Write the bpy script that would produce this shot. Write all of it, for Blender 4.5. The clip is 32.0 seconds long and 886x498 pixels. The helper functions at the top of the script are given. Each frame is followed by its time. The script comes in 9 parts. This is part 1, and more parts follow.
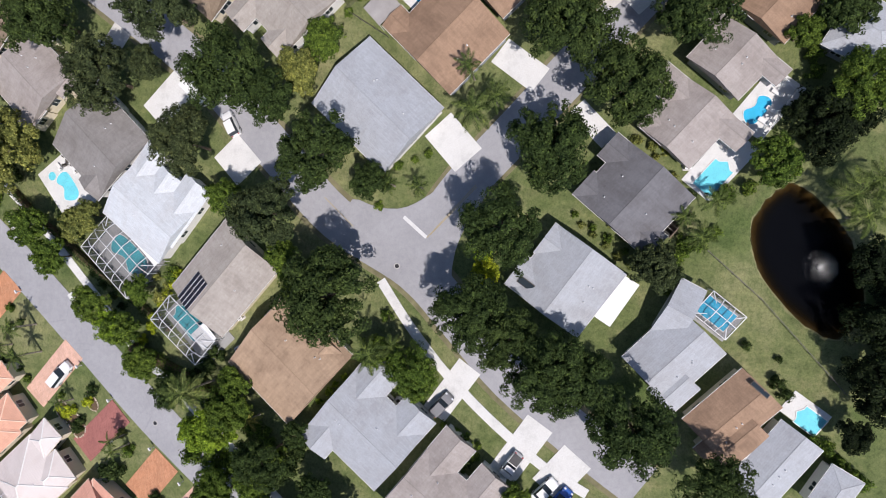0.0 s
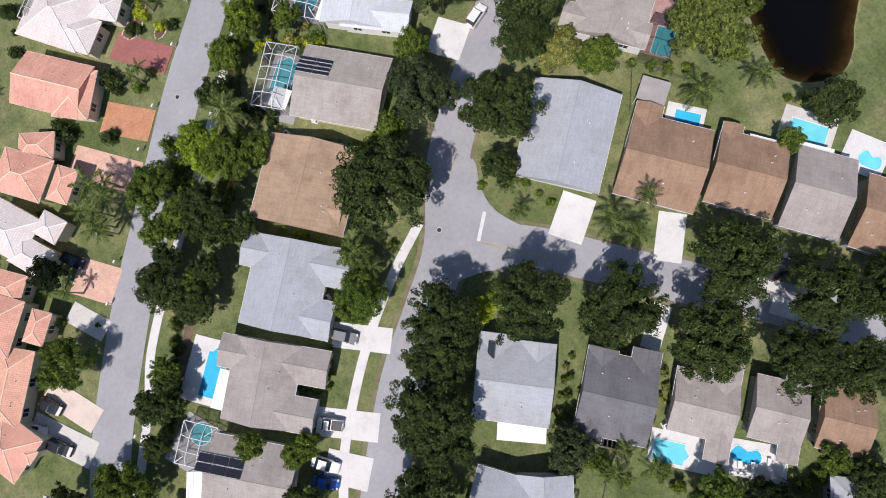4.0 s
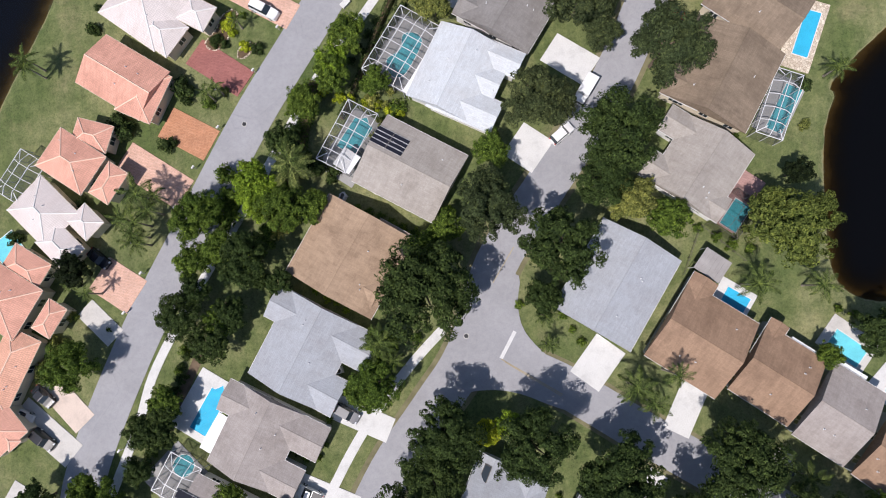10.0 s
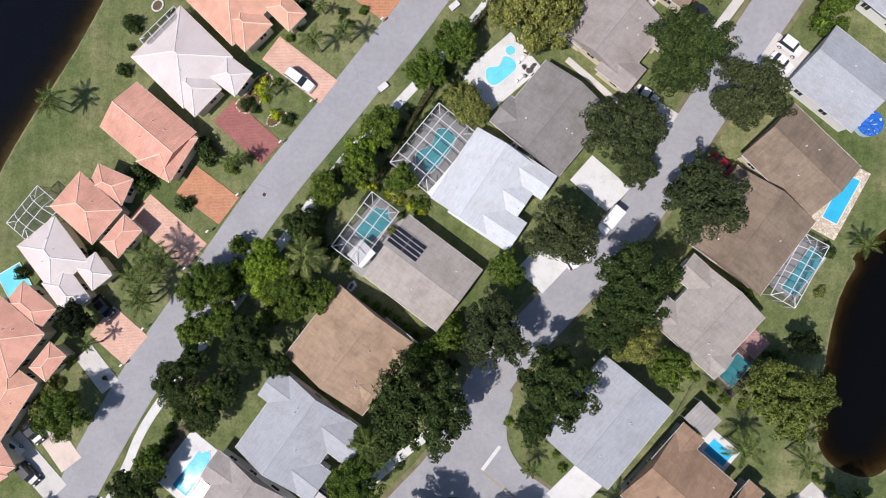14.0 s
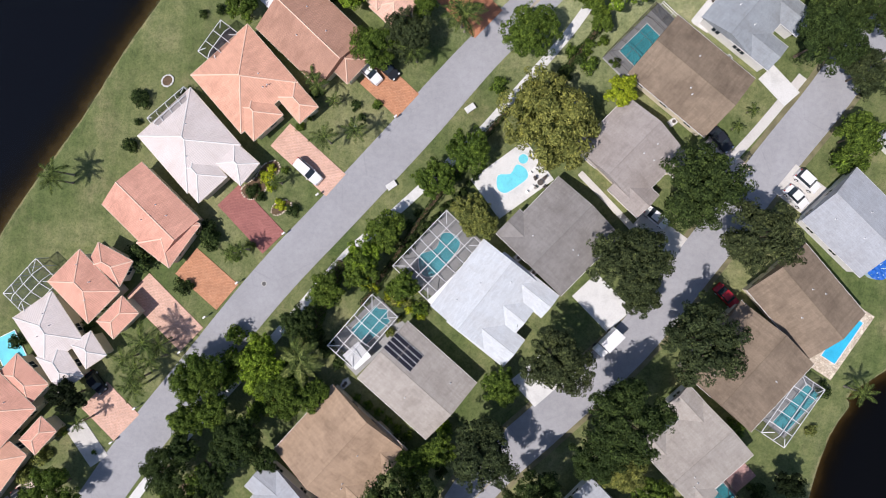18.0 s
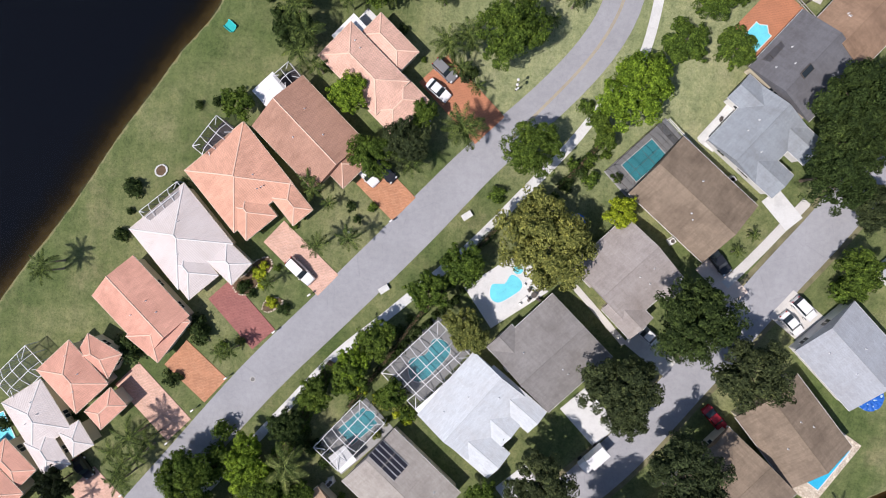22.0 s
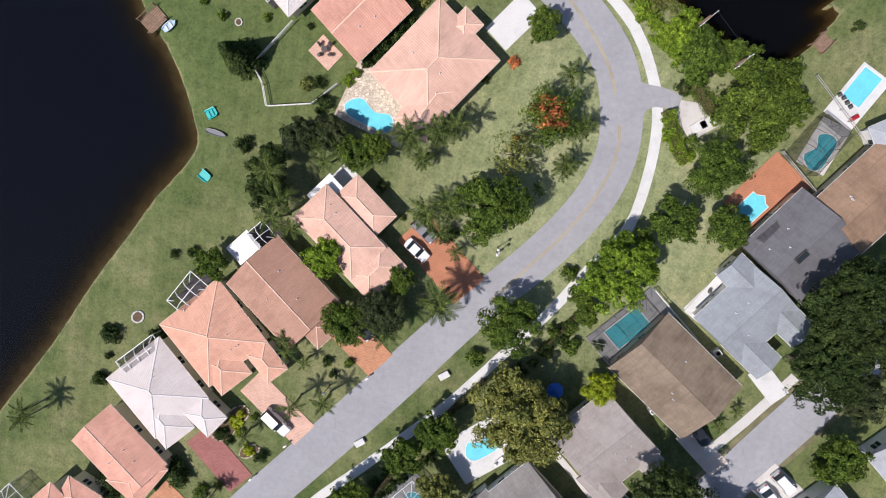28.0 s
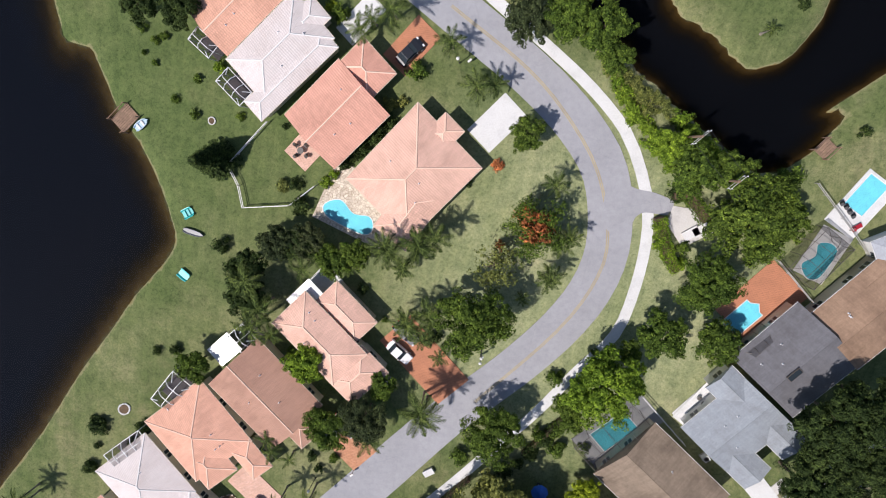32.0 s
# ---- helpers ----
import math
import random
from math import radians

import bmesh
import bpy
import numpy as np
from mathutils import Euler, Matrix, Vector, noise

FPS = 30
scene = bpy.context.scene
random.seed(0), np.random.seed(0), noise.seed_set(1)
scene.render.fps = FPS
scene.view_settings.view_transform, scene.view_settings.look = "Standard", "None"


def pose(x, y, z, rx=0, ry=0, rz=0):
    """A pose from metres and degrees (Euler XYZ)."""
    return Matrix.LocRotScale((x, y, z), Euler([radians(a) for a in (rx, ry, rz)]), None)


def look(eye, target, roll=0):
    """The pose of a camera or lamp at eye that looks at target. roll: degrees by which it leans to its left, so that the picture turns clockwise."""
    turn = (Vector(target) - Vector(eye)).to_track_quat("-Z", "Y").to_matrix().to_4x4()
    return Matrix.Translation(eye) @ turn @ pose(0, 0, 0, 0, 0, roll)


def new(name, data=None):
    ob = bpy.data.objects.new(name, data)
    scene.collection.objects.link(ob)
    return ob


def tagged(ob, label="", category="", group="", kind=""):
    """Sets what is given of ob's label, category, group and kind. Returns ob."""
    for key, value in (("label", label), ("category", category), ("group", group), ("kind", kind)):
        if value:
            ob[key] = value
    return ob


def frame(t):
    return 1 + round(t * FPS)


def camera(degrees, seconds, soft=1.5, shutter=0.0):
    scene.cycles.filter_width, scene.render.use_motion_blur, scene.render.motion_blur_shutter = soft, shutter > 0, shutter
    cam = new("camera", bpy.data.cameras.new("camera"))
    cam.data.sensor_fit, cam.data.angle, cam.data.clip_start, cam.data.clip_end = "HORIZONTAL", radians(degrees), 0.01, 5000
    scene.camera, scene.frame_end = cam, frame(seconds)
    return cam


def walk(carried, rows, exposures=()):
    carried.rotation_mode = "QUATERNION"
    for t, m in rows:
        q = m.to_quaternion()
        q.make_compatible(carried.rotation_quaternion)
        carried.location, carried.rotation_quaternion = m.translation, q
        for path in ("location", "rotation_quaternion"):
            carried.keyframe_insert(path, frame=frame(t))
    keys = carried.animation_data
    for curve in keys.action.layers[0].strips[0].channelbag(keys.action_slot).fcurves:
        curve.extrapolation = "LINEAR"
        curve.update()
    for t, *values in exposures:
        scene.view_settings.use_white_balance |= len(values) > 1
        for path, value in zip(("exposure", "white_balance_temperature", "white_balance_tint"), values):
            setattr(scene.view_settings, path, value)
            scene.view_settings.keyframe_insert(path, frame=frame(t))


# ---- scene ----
cam = camera(80.0, 32.0, soft=1.0)
PATH = [
    (0, 3.66, -39.93, 78.75, -1.44, 10.60, -83.47),
    (0.5, 5.66, -38.24, 79.02, 1.46, 10.45, -59.45),
    (1, 5.22, -36.28, 79.86, 3.95, 9.10, -40.72),
    (1.5, 3.95, -35.03, 80.62, 5.66, 7.43, -27.64),
    (2, 2.37, -34.24, 81.28, 6.64, 5.80, -18.45),
    (2.5, 1.05, -33.56, 81.73, 7.06, 4.54, -12.39),
    (3, 0.19, -33.15, 81.92, 7.45, 3.65, -7.92),
    (3.5, -0.57, -32.94, 82.11, 7.20, 3.94, -11.29),
    (5.5, -0.83, -34.49, 81.07, 2.31, 9.31, -61.43),
    (6, -0.19, -32.32, 81.44, 3.91, 8.27, -47.01),
    (6.5, -0.01, -29.86, 81.73, 5.12, 6.97, -34.43),
    (7, -0.40, -27.59, 82.06, 5.79, 5.87, -26.15),
    (7.5, -0.82, -25.22, 82.43, 6.04, 5.01, -20.61),
    (8, -1.30, -22.71, 82.78, 6.00, 4.31, -16.62),
    (8.5, -1.57, -20.24, 83.14, 5.90, 3.83, -13.48),
    (9, -1.80, -17.62, 83.50, 5.63, 3.44, -11.16),
    (9.5, -1.90, -15.04, 83.79, 5.37, 3.17, -9.15),
    (10, -1.93, -12.30, 84.08, 4.95, 2.99, -7.54),
    (10.5, -2.02, -9.61, 84.41, 4.60, 2.82, -6.24),
    (11, -2.02, -6.75, 84.71, 4.13, 2.69, -4.85),
    (11.5, -2.00, -3.93, 84.94, 3.71, 2.60, -3.42),
    (12, -2.06, -1.07, 85.06, 3.26, 2.51, -2.30),
    (12.5, -2.04, 1.89, 85.22, 2.79, 2.47, -1.40),
    (13, -2.07, 4.67, 85.38, 2.36, 2.43, -0.49),
    (13.5, -2.10, 7.39, 85.51, 2.02, 2.38, 0.52),
    (14, -2.17, 10.29, 85.59, 1.52, 2.35, 1.47),
    (14.5, -2.28, 12.85, 85.64, 1.26, 2.33, 2.23),
    (16.5, -2.99, 23.45, 85.47, -0.02, 2.28, 4.74),
    (17, -3.22, 25.94, 85.32, -0.28, 2.28, 5.28),
    (17.5, -3.44, 28.62, 85.23, -0.63, 2.28, 5.64),
    (18, -3.56, 30.78, 85.14, -0.66, 2.31, 5.97),
    (18.5, -3.79, 33.52, 85.04, -1.07, 2.31, 6.30),
    (19, -3.89, 35.96, 84.84, -1.26, 2.36, 6.70),
    (19.5, -4.11, 38.37, 84.65, -1.43, 2.35, 7.14),
    (20, -4.28, 41.00, 84.45, -1.74, 2.39, 7.57),
    (20.5, -4.44, 43.59, 84.27, -2.03, 2.41, 7.85),
    (21, -4.50, 45.93, 84.12, -2.19, 2.47, 8.07),
    (21.5, -4.60, 48.51, 83.95, -2.50, 2.52, 8.28),
    (22, -4.74, 51.20, 83.72, -2.84, 2.57, 8.57),
    (22.5, -4.72, 53.57, 83.48, -2.98, 2.67, 8.74),
    (23, -4.83, 56.27, 83.28, -3.39, 2.71, 8.89),
    (23.5, -4.83, 58.61, 83.02, -3.62, 2.81, 9.00),
    (24, -4.78, 61.14, 82.71, -3.93, 2.92, 9.10),
    (24.5, -4.77, 63.83, 82.35, -4.30, 3.04, 9.25),
    (25, -4.75, 66.23, 81.97, -4.52, 3.15, 9.36),
    (25.5, -4.76, 68.84, 81.60, -4.87, 3.28, 9.50),
    (27.5, -4.56, 79.31, 79.63, -6.37, 3.88, 9.80),
    (28, -4.50, 81.91, 79.06, -6.76, 4.04, 9.79),
    (28.5, -4.49, 84.44, 78.48, -7.20, 4.17, 9.77),
    (29, -4.48, 87.01, 77.85, -7.65, 4.30, 9.75),
    (29.5, -4.40, 89.54, 77.17, -8.09, 4.47, 9.73),
    (30, -4.29, 92.09, 76.52, -8.58, 4.64, 9.69),
    (30.5, -4.15, 94.52, 75.89, -9.01, 4.83, 9.63),
    (31, -4.02, 97.03, 75.20, -9.53, 4.99, 9.51),
    (31.5, -3.89, 99.37, 74.49, -9.92, 5.19, 9.50),
    (32, -3.85, 101.73, 73.76, -10.37, 5.32, 9.39),
]
walk(cam, [(t, pose(x, y, z, rx, ry, rz)) for t, x, y, z, rx, ry, rz in PATH], [(0, -0.06, 6500, 15), (32, -0.06, 6500, 15)])

# ---- world and sun ----
SUN_AZ, SUN_EL = 223.0, 58.0          # degrees: heading of the sun seen from the ground (counter-clockwise from +x), height over the horizon
sky_world = bpy.data.worlds.new("sky")
scene.world = sky_world
sky_world.use_nodes = True
wn = sky_world.node_tree
sky = wn.nodes.new("ShaderNodeTexSky")
sky.sky_type, sky.sun_disc = "NISHITA", False
sky.sun_elevation, sky.sun_rotation = radians(SUN_EL), radians(90 - SUN_AZ)
sky.air_density, sky.dust_density = 1.0, 0.6
wn.links.new(sky.outputs["Color"], wn.nodes["Background"].inputs["Color"])
wn.nodes["Background"].inputs["Strength"].default_value = 0.10
sun = new("sun", bpy.data.lights.new("sun", "SUN"))
sun.data.energy, sun.data.angle, sun.data.color = 4.6, radians(0.53), (1.0, 0.955, 0.905)
sd = Vector((math.cos(radians(SUN_AZ)) * math.cos(radians(SUN_EL)), math.sin(radians(SUN_AZ)) * math.cos(radians(SUN_EL)), math.sin(radians(SUN_EL))))
sun.matrix_world = look(sd * 200, (0, 0, 0))


# ---- materials ----
def rgb(c):
    return (c[0], c[1], c[2], 1)


class Nodes:
    """A short way to write node materials."""

    def __init__(self, name):
        self.m = bpy.data.materials.new(name)
        self.m.use_nodes = True
        self.t = self.m.node_tree
        self.b = self.t.nodes["Principled BSDF"]

    def n(self, kind, **kw):
        node = self.t.nodes.new("ShaderNode" + kind)
        for k, v in kw.items():
            if k in node.inputs:
                node.inputs[k].default_value = v
        return node

    def l(self, a, b):
        self.t.links.new(a, b)

    def noise(self, vec, scale, detail=4, rough=0.6):
        node = self.n("TexNoise", Scale=scale, Detail=detail, Roughness=rough)
        self.l(vec, node.inputs["Vector"])
        return node.outputs["Fac"]

    def ramp(self, fac, stops):
        node = self.n("ValToRGB")
        e = node.color_ramp.elements
        while len(e) < len(stops):
            e.new(0.5)
        for el, (p, c) in zip(e, stops):
            el.position, el.color = p, rgb(c)
        self.l(fac, node.inputs["Fac"])
        return node.outputs["Color"]

    def mix(self, fac, a, b, kind="MIX"):
        node = self.t.nodes.new("ShaderNodeMix")
        node.data_type, node.blend_type = "RGBA", kind
        for sock, v in ((node.inputs[0], fac), (node.inputs[6], a), (node.inputs[7], b)):
            if isinstance(v, (int, float)):
                sock.default_value = v
            elif isinstance(v, tuple):
                sock.default_value = rgb(v)
            else:
                self.l(v, sock)
        return node.outputs[2]

    def coord(self, kind="Object"):
        return self.n("TexCoord").outputs[kind]

    def place(self):
        return self.n("NewGeometry").outputs["Position"]

    def bump(self, height, strength=0.3, dist=0.05):
        node = self.n("Bump", Strength=strength, Distance=dist)
        self.l(height, node.inputs["Height"])
        self.l(node.outputs["Normal"], self.b.inputs["Normal"])

    def out(self, color, rough=0.8, metal=0.0, spec=0.5):
        if isinstance(color, tuple):
            self.b.inputs["Base Color"].default_value = rgb(color)
        else:
            self.l(color, self.b.inputs["Base Color"])
        self.b.inputs["Roughness"].default_value = rough
        self.b.inputs["Metallic"].default_value = metal
        self.b.inputs["Specular IOR Level"].default_value = spec
        return self.m


def shade(c, k):
    return tuple(min(1.0, v * k) for v in c)


def plain(name, c, rough=0.7, metal=0.0, var=0.12, big=0.4, fine=8.0, bump=0.1):
    """Paint, metal or plastic with blotches at two scales."""
    n = Nodes(name)
    p = n.place()
    a = n.ramp(n.noise(p, big, 5), [(0.3, shade(c, 1 - var)), (0.7, shade(c, 1 + var))])
    b = n.ramp(n.noise(p, fine, 3), [(0.3, (0.86, 0.86, 0.86)), (0.7, (1, 1, 1))])
    if bump:
        n.bump(n.noise(p, fine * 2, 3), bump, 0.02)
    return n.out(n.mix(1.0, a, b, "MULTIPLY"), rough, metal)


def concrete(name, c, joint=1.5):
    n = Nodes(name)
    p = n.place()
    a = n.ramp(n.noise(p, 0.35, 6, 0.7), [(0.25, shade(c, 0.78)), (0.5, c), (0.8, shade(c, 1.08))])
    b = n.ramp(n.noise(p, 6.0, 5, 0.7), [(0.3, (0.85, 0.84, 0.82)), (0.65, (1, 1, 1))])
    n.bump(n.noise(p, 12, 3), 0.15, 0.01)
    return n.out(n.mix(1.0, a, b, "MULTIPLY"), 0.9)


def asphalt(name, c):
    n = Nodes(name)
    p = n.place()
    a = n.ramp(n.noise(p, 0.12, 7, 0.65), [(0.3, shade(c, 0.88)), (0.5, c), (0.75, shade(c, 1.12))])
    b = n.ramp(n.noise(p, 1.3, 6, 0.75), [(0.3, (0.86, 0.86, 0.87)), (0.6, (1, 1, 1))])
    g = n.ramp(n.noise(p, 22, 3, 0.8), [(0.3, (0.8, 0.8, 0.8)), (0.7, (1, 1, 1))])
    crack = n.n("TexVoronoi", Scale=0.16)
    crack.feature = "DISTANCE_TO_EDGE"
    warp = n.n("TexNoise", Scale=0.5, Detail=4.0)
    n.l(p, warp.inputs["Vector"])
    n.l(n.mix(0.06, p, warp.outputs["Color"]), crack.inputs["Vector"])
    k = n.ramp(crack.outputs["Distance"], [(0.0, (0.9, 0.9, 0.9)), (0.005, (1, 1, 1))])
    n.bump(n.noise(p, 25, 3), 0.3, 0.01)
    return n.out(n.mix(1.0, n.mix(1.0, n.mix(1.0, a, b, "MULTIPLY"), g, "MULTIPLY"), k, "MULTIPLY"), 0.92)


def pavers(name, c, c2, size=0.25):
    n = Nodes(name)
    p = n.place()
    br = n.n("TexBrick", Scale=1.0)
    br.inputs["Color1"].default_value, br.inputs["Color2"].default_value = rgb(c), rgb(c2)
    br.inputs["Mortar"].default_value = rgb(shade(c, 0.62))
    br.inputs["Brick Width"].default_value, br.inputs["Row Height"].default_value = size * 2, size
    br.inputs["Mortar Size"].default_value = 0.012
    n.l(p, br.inputs["Vector"])
    b = n.ramp(n.noise(p, 0.5, 6, 0.7), [(0.3, (0.8, 0.8, 0.8)), (0.7, (1.06, 1.05, 1.04))])
    n.bump(br.outputs["Fac"], -0.3, 0.01)
    return n.out(n.mix(1.0, br.outputs["Color"], b, "MULTIPLY"), 0.85)


def flagstones(name, c, c2, size=0.4):
    """Irregular stones with sunk joints."""
    n = Nodes(name)
    p = n.place()
    cell = n.n("TexVoronoi", Scale=1 / size)
    edge = n.n("TexVoronoi", Scale=1 / size)
    edge.feature = "DISTANCE_TO_EDGE"
    n.l(p, cell.inputs["Vector"])
    n.l(p, edge.inputs["Vector"])
    tone = n.ramp(cell.outputs["Color"], [(0.2, c), (0.8, c2)])
    joint = n.ramp(edge.outputs["Distance"], [(0.03, (0.62, 0.58, 0.53)), (0.1, (1, 1, 1))])
    b = n.ramp(n.noise(p, 0.5, 6, 0.7), [(0.3, (0.84, 0.83, 0.82)), (0.7, (1.06, 1.05, 1.04))])
    n.bump(edge.outputs["Distance"], 0.3, 0.02)
    return n.out(n.mix(1.0, n.mix(1.0, tone, joint, "MULTIPLY"), b, "MULTIPLY"), 0.85)


def roofing(name, c, tile=True, streak=0.25):
    """Roof covering on the roof's own coordinates (u along the eave, v up the slope, in metres): clay tiles or shingles."""
    n = Nodes(name)
    uv = n.coord("UV")
    p = n.place()
    br = n.n("TexBrick", Scale=1.0)
    lo, hi = (0.93, 1.05) if tile else (0.93, 1.05)
    br.inputs["Color1"].default_value, br.inputs["Color2"].default_value = rgb(shade(c, lo)), rgb(shade(c, hi))
    br.inputs["Mortar"].default_value = rgb(shade(c, 0.78 if tile else 0.85))
    br.inputs["Brick Width"].default_value, br.inputs["Row Height"].default_value = (0.31, 0.38) if tile else (0.9, 0.28)
    br.inputs["Mortar Size"].default_value = 0.03 if tile else 0.012
    n.l(uv, br.inputs["Vector"])
    blot = n.ramp(n.noise(p, 0.22, 6, 0.7), [(0.28, shade((1, 0.97, 0.95), 1 - streak)), (0.55, (1, 1, 1)), (0.8, (1.06, 1.06, 1.06))])
    sep = n.n("Mapping")
    sep.inputs["Scale"].default_value = (2.2, 0.25, 1)
    n.l(uv, sep.inputs["Vector"])
    run = n.ramp(n.noise(sep.outputs["Vector"], 1.0, 6, 0.75), [(0.3, shade((1, 0.98, 0.96), 1 - streak * 0.7)), (0.62, (1, 1, 1))])
    fine = n.ramp(n.noise(p, 5, 5, 0.8), [(0.25, (0.78, 0.78, 0.78)), (0.7, (1.06, 1.06, 1.06))])
    col = n.mix(1.0, n.mix(1.0, n.mix(1.0, br.outputs["Color"], blot, "MULTIPLY"), run, "MULTIPLY"), fine, "MULTIPLY")
    if tile:
        w = n.n("TexWave", Scale=1.01)
        w.bands_direction = "X"
        n.l(uv, w.inputs["Vector"])
        n.bump(w.outputs["Fac"], 0.3, 0.05)
    else:
        n.bump(br.outputs["Fac"], -0.35, 0.02)
    return n.out(col, 0.82)


def leafy(name, dark, light, rough=0.75):
    """Foliage: each leaf spray its own tint, in patches, with clump light and dark painted in by noise."""
    n = Nodes(name)
    r = n.n("NewGeometry").outputs["Random Per Island"]
    a = n.ramp(r, [(0.0, dark), (0.45, tuple(0.35 * p + 0.65 * q for p, q in zip(dark, light))), (0.75, shade(light, 1.15)), (1.0, shade(light, 1.6))])
    patch = n.ramp(n.noise(n.place(), 0.4, 3), [(0.3, (0.72, 0.76, 0.7)), (0.7, (1.25, 1.2, 1.0))])
    # noise tones painted in for the light and dark clumps of a crown
    tuft = n.ramp(n.noise(n.place(), 1.5, 3), [(0.32, (0.5, 0.55, 0.48)), (0.52, (1, 1, 1)), (0.7, (1.7, 1.6, 1.3))])
    patch = n.mix(1.0, patch, tuft, "MULTIPLY")
    own = n.ramp(n.n("ObjectInfo").outputs["Random"], [(0, (0.85, 0.9, 0.85)), (1, (1.12, 1.08, 1.0))])
    col = n.mix(1.0, n.mix(1.0, a, patch, "MULTIPLY"), own, "MULTIPLY")
    m = n.out(col, rough, spec=0.12)
    thin = n.n("BsdfTranslucent")
    n.l(col, thin.inputs["Color"])
    mx = n.n("MixShader")
    mx.inputs[0].default_value = 0.2
    n.l(n.b.outputs[0], mx.inputs[1])
    n.l(thin.outputs[0], mx.inputs[2])
    n.l(mx.outputs[0], n.t.nodes["Material Output"].inputs["Surface"])
    return m


def grassland(name):
    """Lawn with dry patches; below the waterline sand, its colour darkened with depth for light lost in water."""
    n = Nodes(name)
    p = n.place()
    a = n.ramp(n.noise(p, 0.05, 6, 0.65), [(0.3, (0.115, 0.15, 0.058)), (0.5, (0.19, 0.208, 0.097)), (0.68, (0.32, 0.3, 0.175))])
    b = n.ramp(n.noise(p, 0.45, 7, 0.78), [(0.25, (0.5, 0.58, 0.5)), (0.5, (0.95, 0.97, 0.93)), (0.75, (1.3, 1.22, 1.2))])
    g = n.ramp(n.noise(p, 9, 4, 0.8), [(0.25, (0.6, 0.64, 0.55)), (0.7, (1.12, 1.12, 1.1))])
    worn = n.ramp(n.noise(p, 0.13, 8, 0.72), [(0.52, (0, 0, 0)), (0.68, (0.5, 0.5, 0.5))])
    lush = n.ramp(n.noise(p, 0.075, 5, 0.6), [(0.35, (0.62, 0.74, 0.6)), (0.55, (1, 1, 1))])
    a = n.mix(1.0, n.mix(worn, a, (0.27, 0.23, 0.145)), lush, "MULTIPLY")
    spot = n.n("VectorMath")
    spot.operation = "DISTANCE"
    n.l(p, spot.inputs[0])
    spot.inputs[1].default_value = (12, 86, 0)
    dry = n.n("MapRange")
    dry.inputs["From Min"].default_value, dry.inputs["From Max"].default_value = 34, 16
    dry.inputs["To Max"].default_value = 0.75
    n.l(spot.outputs["Value"], dry.inputs["Value"])
    a = n.mix(dry.outputs["Result"], a, n.ramp(n.noise(p, 0.09, 6, 0.7), [(0.3, (0.3, 0.33, 0.18)), (0.55, (0.4, 0.41, 0.25)), (0.75, (0.52, 0.48, 0.34))]))
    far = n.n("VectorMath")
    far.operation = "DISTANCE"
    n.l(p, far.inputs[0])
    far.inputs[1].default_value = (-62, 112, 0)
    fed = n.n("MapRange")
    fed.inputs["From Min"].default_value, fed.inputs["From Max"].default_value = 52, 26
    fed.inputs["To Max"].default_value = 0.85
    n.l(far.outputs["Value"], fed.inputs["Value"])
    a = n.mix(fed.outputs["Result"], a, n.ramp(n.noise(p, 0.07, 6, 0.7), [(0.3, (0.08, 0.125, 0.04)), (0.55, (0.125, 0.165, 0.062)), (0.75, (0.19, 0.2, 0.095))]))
    mow = n.n("TexWave", Scale=0.16, Distortion=5.0, Detail=3.0)
    mow.inputs["Detail Scale"].default_value = 0.35
    n.l(p, mow.inputs["Vector"])
    stripes = n.ramp(mow.outputs["Fac"], [(0.35, (0.955, 0.96, 0.955)), (0.65, (1.03, 1.025, 1.015))])
    speck = n.ramp(n.noise(p, 2.2, 6, 0.85), [(0.36, (0.62, 0.66, 0.56)), (0.5, (1, 1, 1)), (0.68, (1.2, 1.17, 1.08))])
    grass = n.mix(1.0, n.mix(1.0, a, b, "MULTIPLY"), g, "MULTIPLY")
    grass = n.mix(1.0, n.mix(1.0, grass, stripes, "MULTIPLY"), speck, "MULTIPLY")
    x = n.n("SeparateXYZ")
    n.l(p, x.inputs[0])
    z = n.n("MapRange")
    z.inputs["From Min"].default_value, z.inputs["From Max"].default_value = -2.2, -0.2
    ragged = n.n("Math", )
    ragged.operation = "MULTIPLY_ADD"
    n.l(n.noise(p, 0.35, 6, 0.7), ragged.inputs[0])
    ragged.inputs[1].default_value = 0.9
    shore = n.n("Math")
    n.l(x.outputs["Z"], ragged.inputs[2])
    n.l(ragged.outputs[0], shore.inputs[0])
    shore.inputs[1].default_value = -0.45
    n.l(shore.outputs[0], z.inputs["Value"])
    # bed colour darkens with depth to paint in the water's absorption of light
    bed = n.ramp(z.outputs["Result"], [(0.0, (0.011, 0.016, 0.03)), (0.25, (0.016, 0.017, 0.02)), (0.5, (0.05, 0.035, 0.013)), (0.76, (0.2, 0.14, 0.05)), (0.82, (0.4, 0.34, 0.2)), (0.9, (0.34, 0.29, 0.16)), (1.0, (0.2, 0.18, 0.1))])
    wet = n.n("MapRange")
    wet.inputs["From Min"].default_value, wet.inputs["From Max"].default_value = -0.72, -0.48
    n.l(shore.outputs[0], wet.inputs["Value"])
    n.bump(n.noise(p, 14, 4), 0.6, 0.06)
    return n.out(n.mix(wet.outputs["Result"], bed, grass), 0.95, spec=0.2)


